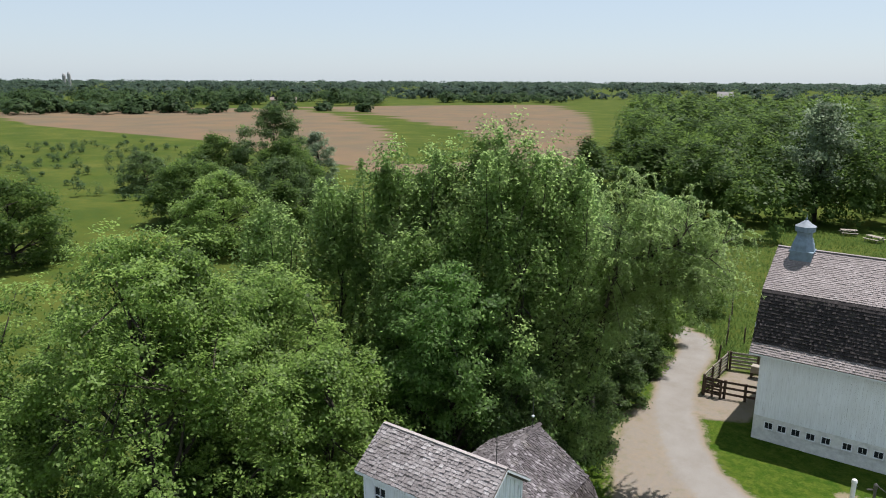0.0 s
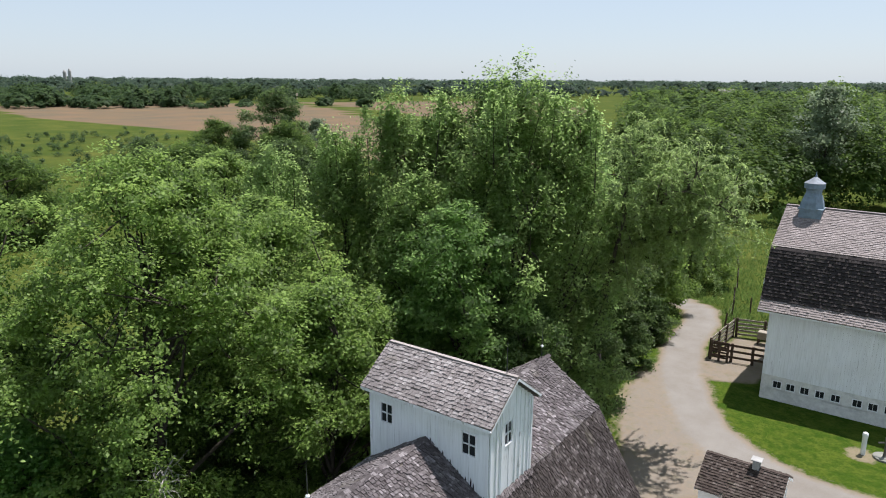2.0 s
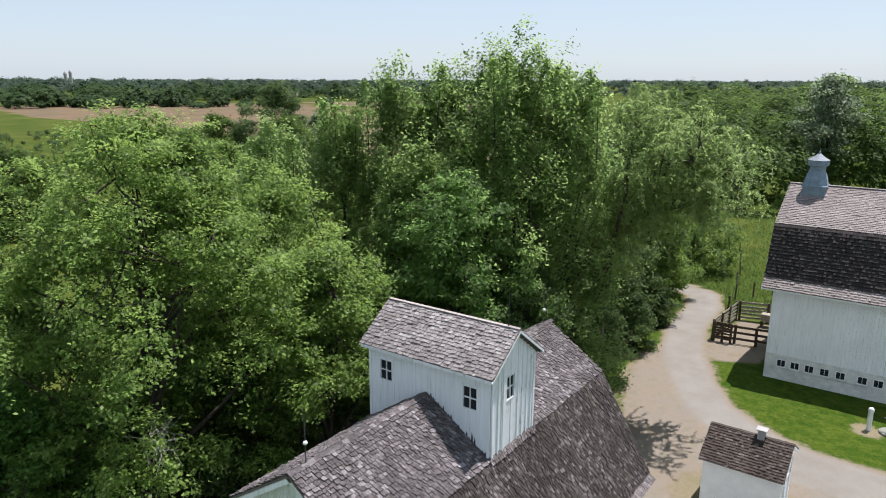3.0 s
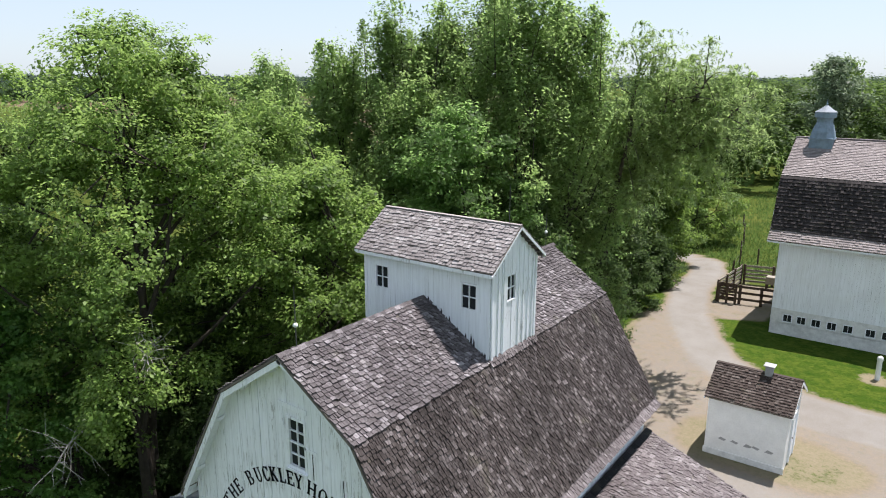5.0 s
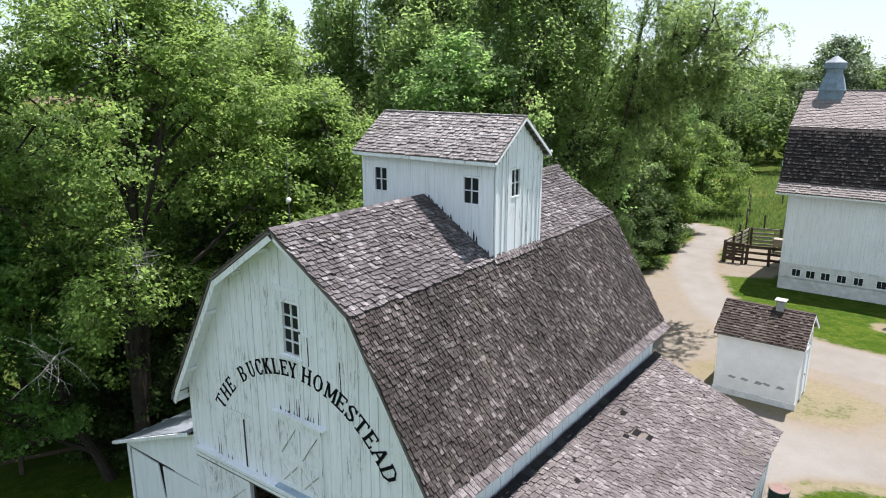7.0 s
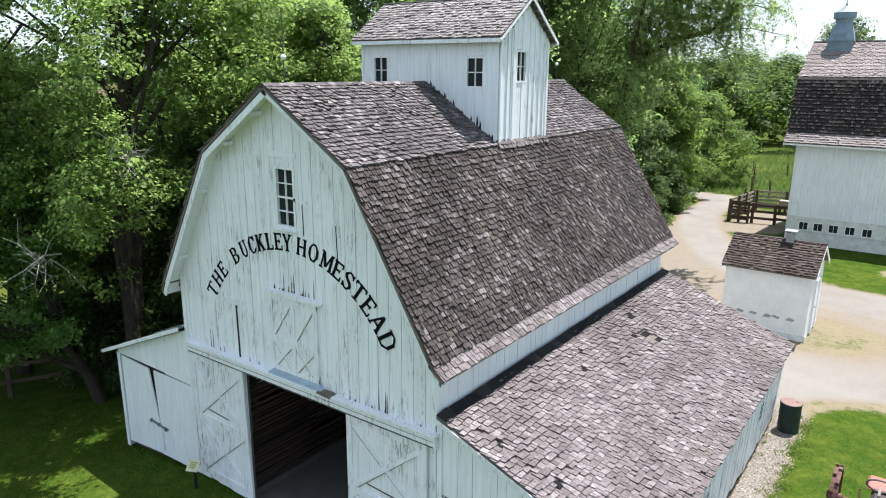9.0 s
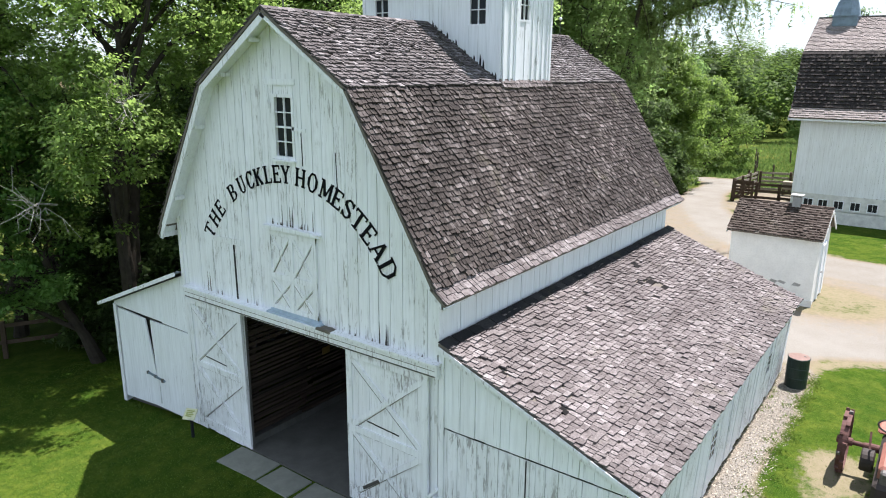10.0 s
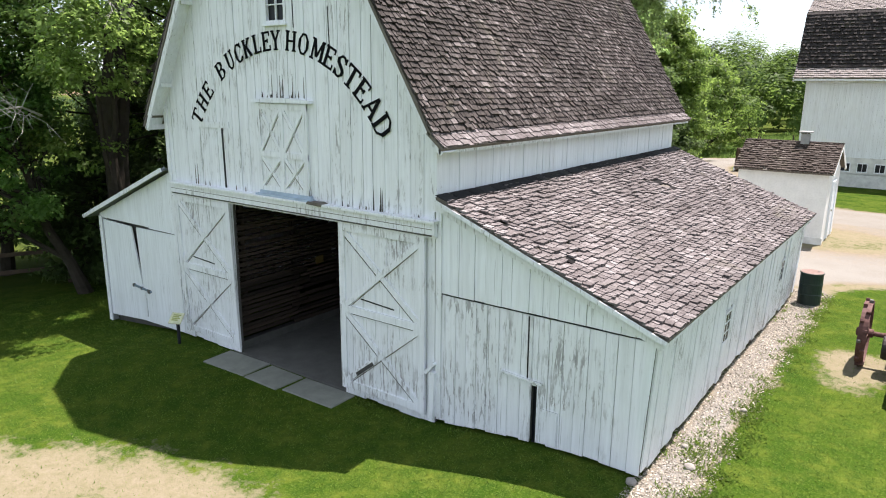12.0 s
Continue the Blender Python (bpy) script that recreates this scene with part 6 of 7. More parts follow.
def scatter_grass():
    rng = np.random.default_rng(9)
    sets = []
    n = 180000
    x, y = rng.uniform(-9, 11.5, n), rng.uniform(-5.5, 9.5, n) ** 1.0
    kinds = land_map(x, y)
    inside = (x > -5.75) & (x < 5.95) & (y > -0.05)
    slab = (x > -1.6) & (x < 1.55) & (y > -0.64) & (y < 0)
    keep = ~inside & ~slab & (kinds[:, 0] < 0.62) & (rng.random(n) > kinds[:, 1] * 1.1)
    sets.append(blades(x[keep], y[keep], 0.026, 0.0055, rng, 1.1))
    # tufts at the foot of the walls and among the pebbles
    n = 7000
    c = rng.integers(0, 104, n)
    tx = np.r_[rng.uniform(6.3, 6.95, 34), rng.normal(6.72, 0.1, 48), rng.uniform(-5.7, 5.9, 14), rng.uniform(5.95, 6.1, 8)]
    ty = np.r_[rng.uniform(-0.9, 2.6, 34), rng.uniform(-0.9, 9.6, 48), rng.uniform(-0.12, -0.04, 14), rng.uniform(0, 9, 8)]
    x, y = tx[c] + rng.normal(0, 0.09, n), ty[c] + rng.normal(0, 0.09, n)
    ok = ~((x > -5.75) & (x < 5.96) & (y > -0.04)) & ~((x > -1.6) & (x < 1.55) & (y > -0.64))
    sets.append(blades(x[ok], y[ok], 0.042, 0.011, rng, 1.1))
    ob = part("grass", quads_mesh("grass", np.concatenate(sets), MAT["grass_blade"]), MAT["grass_blade"])
    tagged(ob, "short mown green grass of the farm yard", "grass", kind="stuff")
    # rough meadow beyond the corral
    n = 34000
    x, y = rng.uniform(-8, 12, n), 37 + 55 * rng.random(n) ** 1.4
    keep = land_map(x, y)[:, 0] < 0.3
    high = rng.uniform(0.12, 0.4, keep.sum())
    q = blades(x[keep], y[keep], high, 0.03, rng, 0.6)
    ob = part("meadow_grass", quads_mesh("meadow_grass", q, MAT["meadow_blade"]), MAT["meadow_blade"])
    tagged(ob, "tall rough green meadow grass", "grass", kind="stuff")


scatter_grass()


# ---------------------------------------------------------------- trees
def leaf_quads(rng, centre, out, length, width, flat=0.5, hang=0.25, corners=4, loose=0.36):
    """Leaves at those places, facing roughly along out and up: kites of four corners, or pointed ones of three."""
    n = len(centre)
    nrm = rng.standard_normal((n, 3)) * loose + out * 0.7 + np.array([0, 0, flat])
    nrm /= np.linalg.norm(nrm, axis=1, keepdims=True)
    ax = rng.standard_normal((n, 3)) + np.array([0, 0, -hang])
    ax -= nrm * (ax * nrm).sum(1, keepdims=True)
    ax /= np.linalg.norm(ax, axis=1, keepdims=True)
    sd = np.cross(nrm, ax)
    ln = (length * (0.65 + 0.7 * rng.random(n)))[:, None]
    wd = ln * width
    if corners == 3:
        wd = wd * 1.15
        return np.stack([centre - ax * ln * 0.42 - sd * wd * 0.5, centre - ax * ln * 0.3 + sd * wd * 0.5, centre + ax * ln * 0.58], 1)
    fold = nrm * ln * 0.12
    return np.stack([centre - ax * ln * 0.5, centre + sd * wd * 0.5 + fold - ax * ln * 0.05, centre + ax * ln * 0.5, centre - sd * wd * 0.5 + fold - ax * ln * 0.05], 1)


SHAPES = {
    "dome": ([0, 0.12, 0.35, 0.6, 0.8, 0.93, 1.0], [0.55, 0.85, 1.0, 0.93, 0.72, 0.45, 0.12]),
    "poplar": ([0, 0.1, 0.35, 0.6, 0.8, 0.93, 1.0], [0.6, 0.9, 1.0, 0.86, 0.62, 0.36, 0.12]),
    "shrub": ([0, 0.15, 0.4, 0.65, 0.85, 1.0], [0.8, 1.0, 1.0, 0.85, 0.6, 0.2]),
}


def wavy(direction, seed):
    """Uneven outline of a crown: a factor for each direction."""
    p = direction * 1.7 + seed * 3.1
    return 1.0 + 0.17 * np.sin(3.1 * p[:, 0] + 1.3 * p[:, 2]) + 0.14 * np.sin(4.3 * p[:, 1] + 2.2 * p[:, 0]) + 0.12 * np.sin(5.7 * p[:, 2] + p[:, 1] * 2)


def crown_clumps(rng, count, height, radius, lo, shape, seed, lean=(0.0, 0.0), shell=0.0, rise=0.85):
    us, rs = SHAPES[shape]
    u = rng.random(count) ** rise
    ang = rng.random(count) * 2 * math.pi
    rad = np.sqrt(0.12 + 0.88 * rng.random(count))
    rad = np.where(u < 0.8, np.maximum(rad, shell + (1 - shell) * rad), rad)
    d = np.stack([np.cos(ang), np.sin(ang), u * 2 - 1], -1)
    edge = radius * np.interp(u, us, rs) * wavy(d, seed)
    z = lo + (height - lo) * u * (1 + 0.05 * np.sin(ang * 3 + seed))
    return np.stack([np.cos(ang) * rad * edge + lean[0] * u, np.sin(ang) * rad * edge + lean[1] * u, z], -1), rad


def wood(bm, rng, base, spine, clumps, trunk_r, limbs, twigs):
    """Trunk, limbs that bend out to some of the clumps, and thin twigs to others."""
    top = len(spine) - 1
    tube(bm, spine, [trunk_r * (1.25 if i == 0 else (1 - i / top) ** 1.3 * 0.95 + 0.04) for i in range(top + 1)], 9)
    anchors = []
    order = rng.permutation(len(clumps))
    for k in order[:limbs]:
        c = clumps[k]
        t = min(0.95, max(0.15, (c[2] - spine[0][2]) / max(0.1, spine[-1][2] - spine[0][2]) - rng.uniform(0.15, 0.4)))
        i = min(top - 1, int(t * top))
        a = np.array(spine[i]) + (np.array(spine[i + 1]) - np.array(spine[i])) * (t * top - i)
        mid = (a + c) / 2 + rng.normal(0, 0.12, 3) + np.array([0, 0, 0.1 * np.linalg.norm(c - a) * rng.uniform(-0.5, 0.8)])
        r = trunk_r * (0.42 * (1 - t) + 0.10)
        pts = [a, a * 0.55 + mid * 0.45 + rng.normal(0, 0.06, 3), mid, mid * 0.4 + c * 0.6 + rng.normal(0, 0.08, 3), c]
        tube(bm, pts, [r, r * 0.8, r * 0.6, r * 0.35, r * 0.12], 6)
        anchors += [mid, pts[3], c]
    anchors = np.array(anchors)
    for k in order[limbs:limbs + twigs]:
        c = clumps[k]
        a = anchors[np.argmin(np.linalg.norm(anchors - c, axis=1))]
        if np.linalg.norm(a - c) < 3.5:
            tube(bm, [a, (a + c) / 2 + rng.normal(0, 0.08, 3), c], [0.035, 0.025, 0.008], 4)


def grow_tree(name, label, category, at, height, radius, lo, leaf, bark="bark", shape="dome", leaves=30000, clumps=170, size=0.12, slim=0.62, seed=1, trunk_r=0.2, lean=(0.0, 0.0), group="", puff=0.16, tall=0.8, extra=(), forks=1, shun=None, shoots=0, shift=(0.0, 0.0), shell=0.0, flat=0.6, rise=0.85, leaders=0, corners=3):
    rng = np.random.default_rng(seed)
    x, y = at
    g = ground_at(x, y)
    tree = thing(name, label, category, (x, y, g), group)
    base = np.array([x, y, g])
    c, rad = crown_clumps(rng, clumps, height, radius, lo, shape, seed, lean, shell, rise)
    c = c + base + np.array([*shift, 0.0])
    if extra:
        c = np.concatenate([c, np.array(extra, float)])
        rad = np.r_[rad, np.ones(len(extra))]
    if shun is not None:
        keep = ~shun(c)
        c, rad = c[keep], rad[keep]
    bm = bmesh.new()
    for f in range(forks):
        off = np.array([math.cos(f * 2.4 + seed), math.sin(f * 2.4 + seed), 0]) * (0.0 if forks == 1 else 0.07 * height)
        spine = []
        for i in range(8):
            t = i / 7
            wob = rng.normal(0, 0.02 * height * t * (1 - t) * 2, 2)
            spine.append(tuple(base + np.array([(lean[0] * 0.7 + shift[0]) * t + wob[0], (lean[1] * 0.7 + shift[1]) * t + wob[1], -0.15 + (height * 0.9) * t]) + off * t))
        wood(bm, rng, base, spine, c, trunk_r * (1.0 if f == 0 else 0.75), max(8, 26 // forks), 60 // forks)
    part("trunk", bm, MAT[bark], tree)
    # leaves sit in sprays, the sprays on the outside of each clump
    sprays = leaves // 32
    per = rng.multinomial(sprays, rng.dirichlet(np.full(len(c), 14.0)))
    which = np.repeat(np.arange(len(c)), per)
    spread = radius * puff * (0.75 + 0.5 * rng.random(len(c)))
    off = rng.standard_normal((sprays, 3))
    off *= (0.65 + 0.5 * rng.random((sprays, 1))) / np.maximum(0.6, np.linalg.norm(off, axis=1, keepdims=True) / 1.25)
    mid = c[which] + off * spread[which][:, None] * np.array([1, 1, tall])
    off = off / np.linalg.norm(off, axis=1, keepdims=True) + rng.standard_normal((sprays, 3)) * 0.35
    # a few sprays stand inside the crown
    core = rng.random(sprays) < 0.10
    axis = base + np.array([*shift, 0.0])
    mid[core, :2] = axis[:2] + (mid[core, :2] - axis[:2]) * rng.uniform(0.2, 0.75, (int(core.sum()), 1))
    off = np.repeat(off, 32, axis=0)
    pos = np.repeat(mid, 32, axis=0) + rng.standard_normal((sprays * 32, 3)) * size * np.array([1.35, 1.35, 0.7 * max(1.0, tall)])
    pos[:, 2] = np.maximum(pos[:, 2], land_height(pos[:, 0], pos[:, 1]) + 0.15)
    if shoots:
        # upright leafy spires breaking the crown's outline
        n = 70
        a, rr = rng.random(shoots) * 6.283, radius * 0.85 * np.sqrt(rng.random(shoots))
        tip = height * (1.0 - 0.24 * (rr / radius) ** 1.3 - 0.11 * rng.random(shoots))
        ln = rng.uniform(1.6, 3.2, shoots)
        t = rng.random((shoots, n))
        wide = 0.03 + 0.17 * t
        sp = np.stack([np.cos(a)[:, None] * rr[:, None] + lean[0] + rng.normal(0, 1, (shoots, n)) * wide, np.sin(a)[:, None] * rr[:, None] + lean[1] + rng.normal(0, 1, (shoots, n)) * wide, tip[:, None] - ln[:, None] * t], -1).reshape(-1, 3) + base
        pos = np.concatenate([pos, sp])
        off = np.concatenate([off, rng.standard_normal(sp.shape)])
    if leaders:
        # pointed leading shoots over the crown, each with its stem
        made = []
        for k in range(leaders):
            a, rr = k * 2.4 + seed, radius * (0.15 + 0.5 * rng.random())
            foot = base + np.array([math.cos(a) * rr + lean[0], math.sin(a) * rr + lean[1], height - rng.uniform(2.2, 3.2)])
            top = foot + np.array([rng.normal(0, 0.3), rng.normal(0, 0.3), rng.uniform(2.2, 3.2)])
            stems = bmesh.new()
            tube(stems, [foot, (foot + top) / 2 + rng.normal(0, 0.04, 3), top], [0.03, 0.018, 0.006], 5)
            part("leading_shoot", stems, MAT[bark], tree)
            n = 620
            t = rng.random(n)[:, None] ** 0.65
            wide = 0.09 + 0.62 * (1 - t) ** 0.7
            made.append(foot + (top - foot) * t + rng.standard_normal((n, 3)) * wide * np.array([0.6, 0.6, 0.5]))
        sp = np.concatenate(made)
        pos = np.concatenate([pos, sp])
        off = np.concatenate([off, rng.standard_normal(sp.shape)])
    if shun is not None:
        pos, off = (a[~shun(pos)] for a in (pos, off))
    q = leaf_quads(rng, pos, off / np.linalg.norm(off, axis=1, keepdims=True), size, slim, flat=flat, corners=corners)
    part("crown", quads_mesh("crown", q, MAT[leaf]), MAT[leaf], tree)
    return tree


def off_roof(p):
    """Where the barn stands: no leaf may sit there."""
    x, y, z = p[:, 0], p[:, 1], p[:, 2]
    body = (x > -3.55) & (x < 3.7) & (y > -0.4) & (y < 9.8) & (z < 10.0)
    lean = (x > -6.4) & (x < -3.3) & (y > -0.4) & (y < 9.6) & (z < 2.2 + (x + 6.3) * 0.45 + 0.3)
    return body | lean


big = dict(shun=off_roof, group="trees beside the barn")
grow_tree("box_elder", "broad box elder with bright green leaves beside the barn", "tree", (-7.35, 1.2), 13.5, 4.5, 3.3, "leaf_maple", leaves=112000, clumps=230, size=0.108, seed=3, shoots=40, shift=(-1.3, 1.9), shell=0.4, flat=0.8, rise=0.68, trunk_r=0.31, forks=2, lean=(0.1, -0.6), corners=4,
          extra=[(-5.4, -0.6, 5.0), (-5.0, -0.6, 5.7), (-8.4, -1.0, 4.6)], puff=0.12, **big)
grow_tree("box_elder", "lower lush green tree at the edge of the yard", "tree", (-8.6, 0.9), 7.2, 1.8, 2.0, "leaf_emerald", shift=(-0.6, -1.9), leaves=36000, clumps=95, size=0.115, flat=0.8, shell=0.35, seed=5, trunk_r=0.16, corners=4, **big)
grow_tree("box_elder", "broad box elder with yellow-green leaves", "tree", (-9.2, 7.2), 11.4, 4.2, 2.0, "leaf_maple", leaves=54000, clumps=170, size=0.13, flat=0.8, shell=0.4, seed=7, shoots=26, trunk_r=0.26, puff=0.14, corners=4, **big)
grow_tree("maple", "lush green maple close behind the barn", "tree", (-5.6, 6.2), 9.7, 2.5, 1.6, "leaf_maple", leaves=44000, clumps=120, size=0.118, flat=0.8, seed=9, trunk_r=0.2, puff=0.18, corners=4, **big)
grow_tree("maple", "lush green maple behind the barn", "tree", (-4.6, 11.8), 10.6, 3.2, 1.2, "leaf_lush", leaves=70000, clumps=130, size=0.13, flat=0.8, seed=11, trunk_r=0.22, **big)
pop = dict(leaf="leaf_poplar", shape="poplar", puff=0.15, flat=0.6, tall=2.2, **big)
for k, (px, py, h, r, n) in enumerate([(-9.6, 14.4, 14.6, 2.5, 46000), (-6.9, 16.8, 15.1, 2.8, 46000), (-4.2, 14.9, 14.6, 2.7, 46000), (-3.3, 16.9, 14.3, 2.5, 44000), (-11.7, 13.4, 13.9, 2.4, 36000), (-13.0, 10.8, 12.9, 2.3, 30000), (-7.2, 12.4, 11.8, 2.6, 40000), (-8.3, 15.6, 14.5, 2.5, 36000)]):
    grow_tree("poplar", "tall poplar with upright grey-green shoots", "tree", (px, py), h, r, 1.5, leaves=int(n * 0.75), clumps=110, size=0.122, seed=20 + k, trunk_r=0.17, shoots=34, leaders=8, **pop)
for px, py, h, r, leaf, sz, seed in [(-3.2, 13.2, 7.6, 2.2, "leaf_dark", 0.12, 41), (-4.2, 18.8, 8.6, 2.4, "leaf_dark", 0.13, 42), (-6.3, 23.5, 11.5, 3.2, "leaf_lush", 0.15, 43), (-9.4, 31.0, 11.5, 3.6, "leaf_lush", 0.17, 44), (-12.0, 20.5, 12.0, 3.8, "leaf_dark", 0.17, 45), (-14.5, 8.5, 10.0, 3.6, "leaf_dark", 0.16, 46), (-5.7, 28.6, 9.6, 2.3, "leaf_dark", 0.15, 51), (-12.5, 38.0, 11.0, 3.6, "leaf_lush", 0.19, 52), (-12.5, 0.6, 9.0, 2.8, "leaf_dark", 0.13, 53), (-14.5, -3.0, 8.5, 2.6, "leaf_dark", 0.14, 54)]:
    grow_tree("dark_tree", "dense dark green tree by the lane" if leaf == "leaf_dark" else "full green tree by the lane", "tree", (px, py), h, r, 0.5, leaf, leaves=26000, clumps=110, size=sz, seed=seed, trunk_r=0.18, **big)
# shrubs added beneath, their dark leaves standing in for the deep shade
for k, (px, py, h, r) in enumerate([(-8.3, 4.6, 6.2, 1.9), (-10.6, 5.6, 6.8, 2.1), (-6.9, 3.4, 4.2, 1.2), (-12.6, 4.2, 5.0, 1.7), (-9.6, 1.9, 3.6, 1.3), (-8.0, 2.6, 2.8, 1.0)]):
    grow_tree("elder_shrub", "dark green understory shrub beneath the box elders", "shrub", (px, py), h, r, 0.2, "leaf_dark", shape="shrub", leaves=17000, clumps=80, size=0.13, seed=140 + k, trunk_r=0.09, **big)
for k, (px, py, h, r, leaf, n) in enumerate([(-5.4, 33.4, 8.6, 2.3, "leaf_lime", 34000), (-6.3, 38.6, 7.2, 2.3, "leaf_lime", 30000), (-6.6, 47.0, 6.6, 3.0, "leaf_lime", 30000), (-10.5, 50.5, 8.5, 3.4, "leaf_lush", 26000)]):
    grow_tree("elder_shrub", "yellow-green leafy shrub beside the lane", "shrub", (px, py), h, r, 0.2, leaf, shape="shrub", leaves=n, clumps=110, size=0.16, seed=147 + k, trunk_r=0.12, **big)
for k, (px, py, h, r) in enumerate([(-3.0, 21.6, 3.6, 1.2), (-2.2, 15.4, 3.2, 1.3), (-4.1, 31.6, 2.6, 1.0), (-3.5, 26.6, 3.0, 1.0)]):
    grow_tree("elder_shrub", "low green shrub at the lane's edge", "shrub", (px, py), h, r, 0.1, "leaf_dark", shape="shrub", leaves=11000, clumps=60, size=0.11, seed=48 + k, trunk_r=0.07, **big)


def grow_willow(at, height, seed):
    """A leaning willow: bare bending limbs, feathery drooping strands."""
    rng = np.random.default_rng(seed)
    x, y = at
    g = ground_at(x, y)
    tree = thing("willow", "leaning willow with drooping grey-green strands over the lane", "tree", (x, y, g), "trees beside the barn")
    base = np.array([x, y, g])
    bm = bmesh.new()
    limbs = [
        [(-0.5, 0, -0.1), (-0.35, 0, 2.4), (-0.2, -0.1, 4.6), (0.1, -0.1, 6.8), (0.3, -0.2, 8.0), (0.6, -0.2, 9.0), (1.15, -0.3, 9.9), (2.0, -0.4, 10.3), (2.75, -0.5, 10.6), (3.0, -0.5, 11.8)],
        [(0.3, -0.2, 8.0), (1.25, 0.2, 8.45), (2.15, 0.4, 8.85), (3.1, 0.5, 9.15), (3.8, 0.5, 9.6), (4.2, 0.4, 10.2), (4.8, 0.3, 10.9)],
        [(0.6, -0.2, 9.0), (0.8, -0.7, 11.0), (1.2, -0.8, 12.6)],
        [(2.75, -0.5, 10.6), (3.3, -0.8, 11.1), (3.9, -0.9, 11.9)],
        [(-0.2, -0.1, 4.6), (-1.2, -1.0, 7.0), (-1.8, -1.4, 9.4), (-1.6, -1.6, 11.4)],
        [(2.0, -0.4, 10.3), (2.6, -1.6, 11.2), (3.1, -2.2, 11.0)],
        [(0.1, -0.1, 6.8), (1.0, -1.6, 8.6), (1.6, -2.4, 10.2)],
    ]
    pts = []
    for k, limb in enumerate(limbs):
        r = 0.26 if k == 0 else 0.13
        P = [base + np.array(p) + (rng.normal(0, 0.06, 3) if i else 0) for i, p in enumerate(limb)]
        tube(bm, P, [r * (1 - 0.85 * i / (len(P) - 1)) for i in range(len(P))], 8)
        for a, b in zip(P[1:], P[2:]):
            for t in np.linspace(0, 1, 12, endpoint=False):
                p = a + (b - a) * t
                if p[2] - g > 5.5:
                    pts.append(p)
    pts = np.array(pts)
    ends = []
    for k in range(390):
        a = pts[rng.integers(len(pts))]
        b = a + rng.normal(0, 0.75, 3) + np.array([0.1, 0, rng.uniform(-0.1, 1.0)])
        ends.append(b)
        if k < 150:
            tube(bm, [a, (a + b) / 2 + np.array([0, 0, 0.12]), b], [0.03, 0.02, 0.008], 4)
    part("trunk", bm, MAT["bark_pale"], tree)
    ends = np.array(ends)
    quads = []
    for e in ends:
        for _ in range(6):
            d = rng.normal(0, 0.5, 2)
            ln = rng.uniform(0.4, 1.4)
            n = int(40 * ln)
            t = np.sort(rng.random(n))[:, None]
            path = e + np.concatenate([d * np.sqrt(t) * 0.9, 0.15 * np.sin(t * 2.5) - ln * t ** 1.5], 1) + rng.normal(0, 0.03, (n, 3))
            path = path[(path[:, 2] > g + np.where(path[:, 0] > -1.2, 6.3, 2.5)) & (path[:, 0] < 3.5)]
            n = len(path)
            quads.append(leaf_quads(rng, path, np.zeros((n, 3)), 0.15, 0.26, 0.6, 1.2, 3))
    q = np.concatenate(quads)
    part("crown", quads_mesh("crown", q, MAT["leaf_willow"]), MAT["leaf_willow"], tree)


grow_willow((-2.7, 20.3), 13.5, 6)


def dead_branches():
    """Bare grey twigs low on the box elder."""
    rng = np.random.default_rng(12)
    for x, y, z, n in ((-6.1, -3.4, 4.05, 26), (-5.0, 0.1, 6.3, 26), (-5.9, -1.6, 4.2, 18)):
        bm = bmesh.new()
        root = np.array([x - 1.5, y + 1.4, z - 0.2])
        tip = np.array([x, y, z])
        tube(bm, [root, (root + tip) / 2 + np.array([0, 0, 0.12]), tip], [0.028, 0.02, 0.008], 5)
        for _ in range(n):
            a = root + (tip - root) * rng.uniform(0.25, 1)
            d = rng.normal(0, 0.38, 3) + np.array([0.35, -0.2, 0.08])
            b = a + d * 0.55 + rng.normal(0, 0.07, 3)
            tube(bm, [a, b, a + d + rng.normal(0, 0.05, 3)], [0.009, 0.006, 0.002], 4)
            tube(bm, [b, b + rng.normal(0, 0.16, 3) + d * 0.2], [0.005, 0.002], 4)
        tagged(part("dead_branch", bm, MAT["twig_dead"]), "bare grey dead branch among green leaves", "branch", "dead branches")


dead_branches()

# round shrubs and trees of the pasture
pasture = [(-68, 22.8, 8.2, 5.4, "leaf_far", 9000), (-103, 59, 6.0, 4.6, "leaf_dark", 4500), (-71.8, 46.5, 8.0, 5.2, "leaf_far", 8000), (-55.2, 39.5, 8.2, 4.9, "leaf_maple", 10000), (-87, 62.5, 9.6, 4.6, "leaf_far", 6000),
           (-78.5, 67, 14.0, 6.0, "leaf_dark", 11000), (-71, 63, 9.4, 5.2, "leaf_far", 8000), (-84, 82, 9.0, 3.0, "leaf_silver", 4000), (-64, 56, 8.2, 4.0, "leaf_dark", 6000), (-79, 54, 7.0, 4.2, "leaf_dark", 6000), (-52, 45, 6.8, 3.0, "leaf_far", 5000)]
for k, (px, py, h, r, lf, n) in enumerate(pasture):
    grow_tree("pasture_tree", "round leafy tree standing in rough pasture" if h > 8.5 else "broad rounded green shrub in rough pasture", "tree", (px, py), h, r, 0.3, lf, shape="shrub", leaves=int(n * 3.0), clumps=150, size=0.27, seed=60 + k, trunk_r=0.25, group="pasture trees", puff=0.12, flat=0.9, shell=0.75)
grow_tree("silver_poplar", "tall airy silver-green poplar above the woods", "tree", (-4.4, 98.5), 15.6, 4.8, 4.0, "leaf_silver", shape="poplar", leaves=7000, clumps=150, size=0.42, seed=90, trunk_r=0.35, group="", puff=0.15)
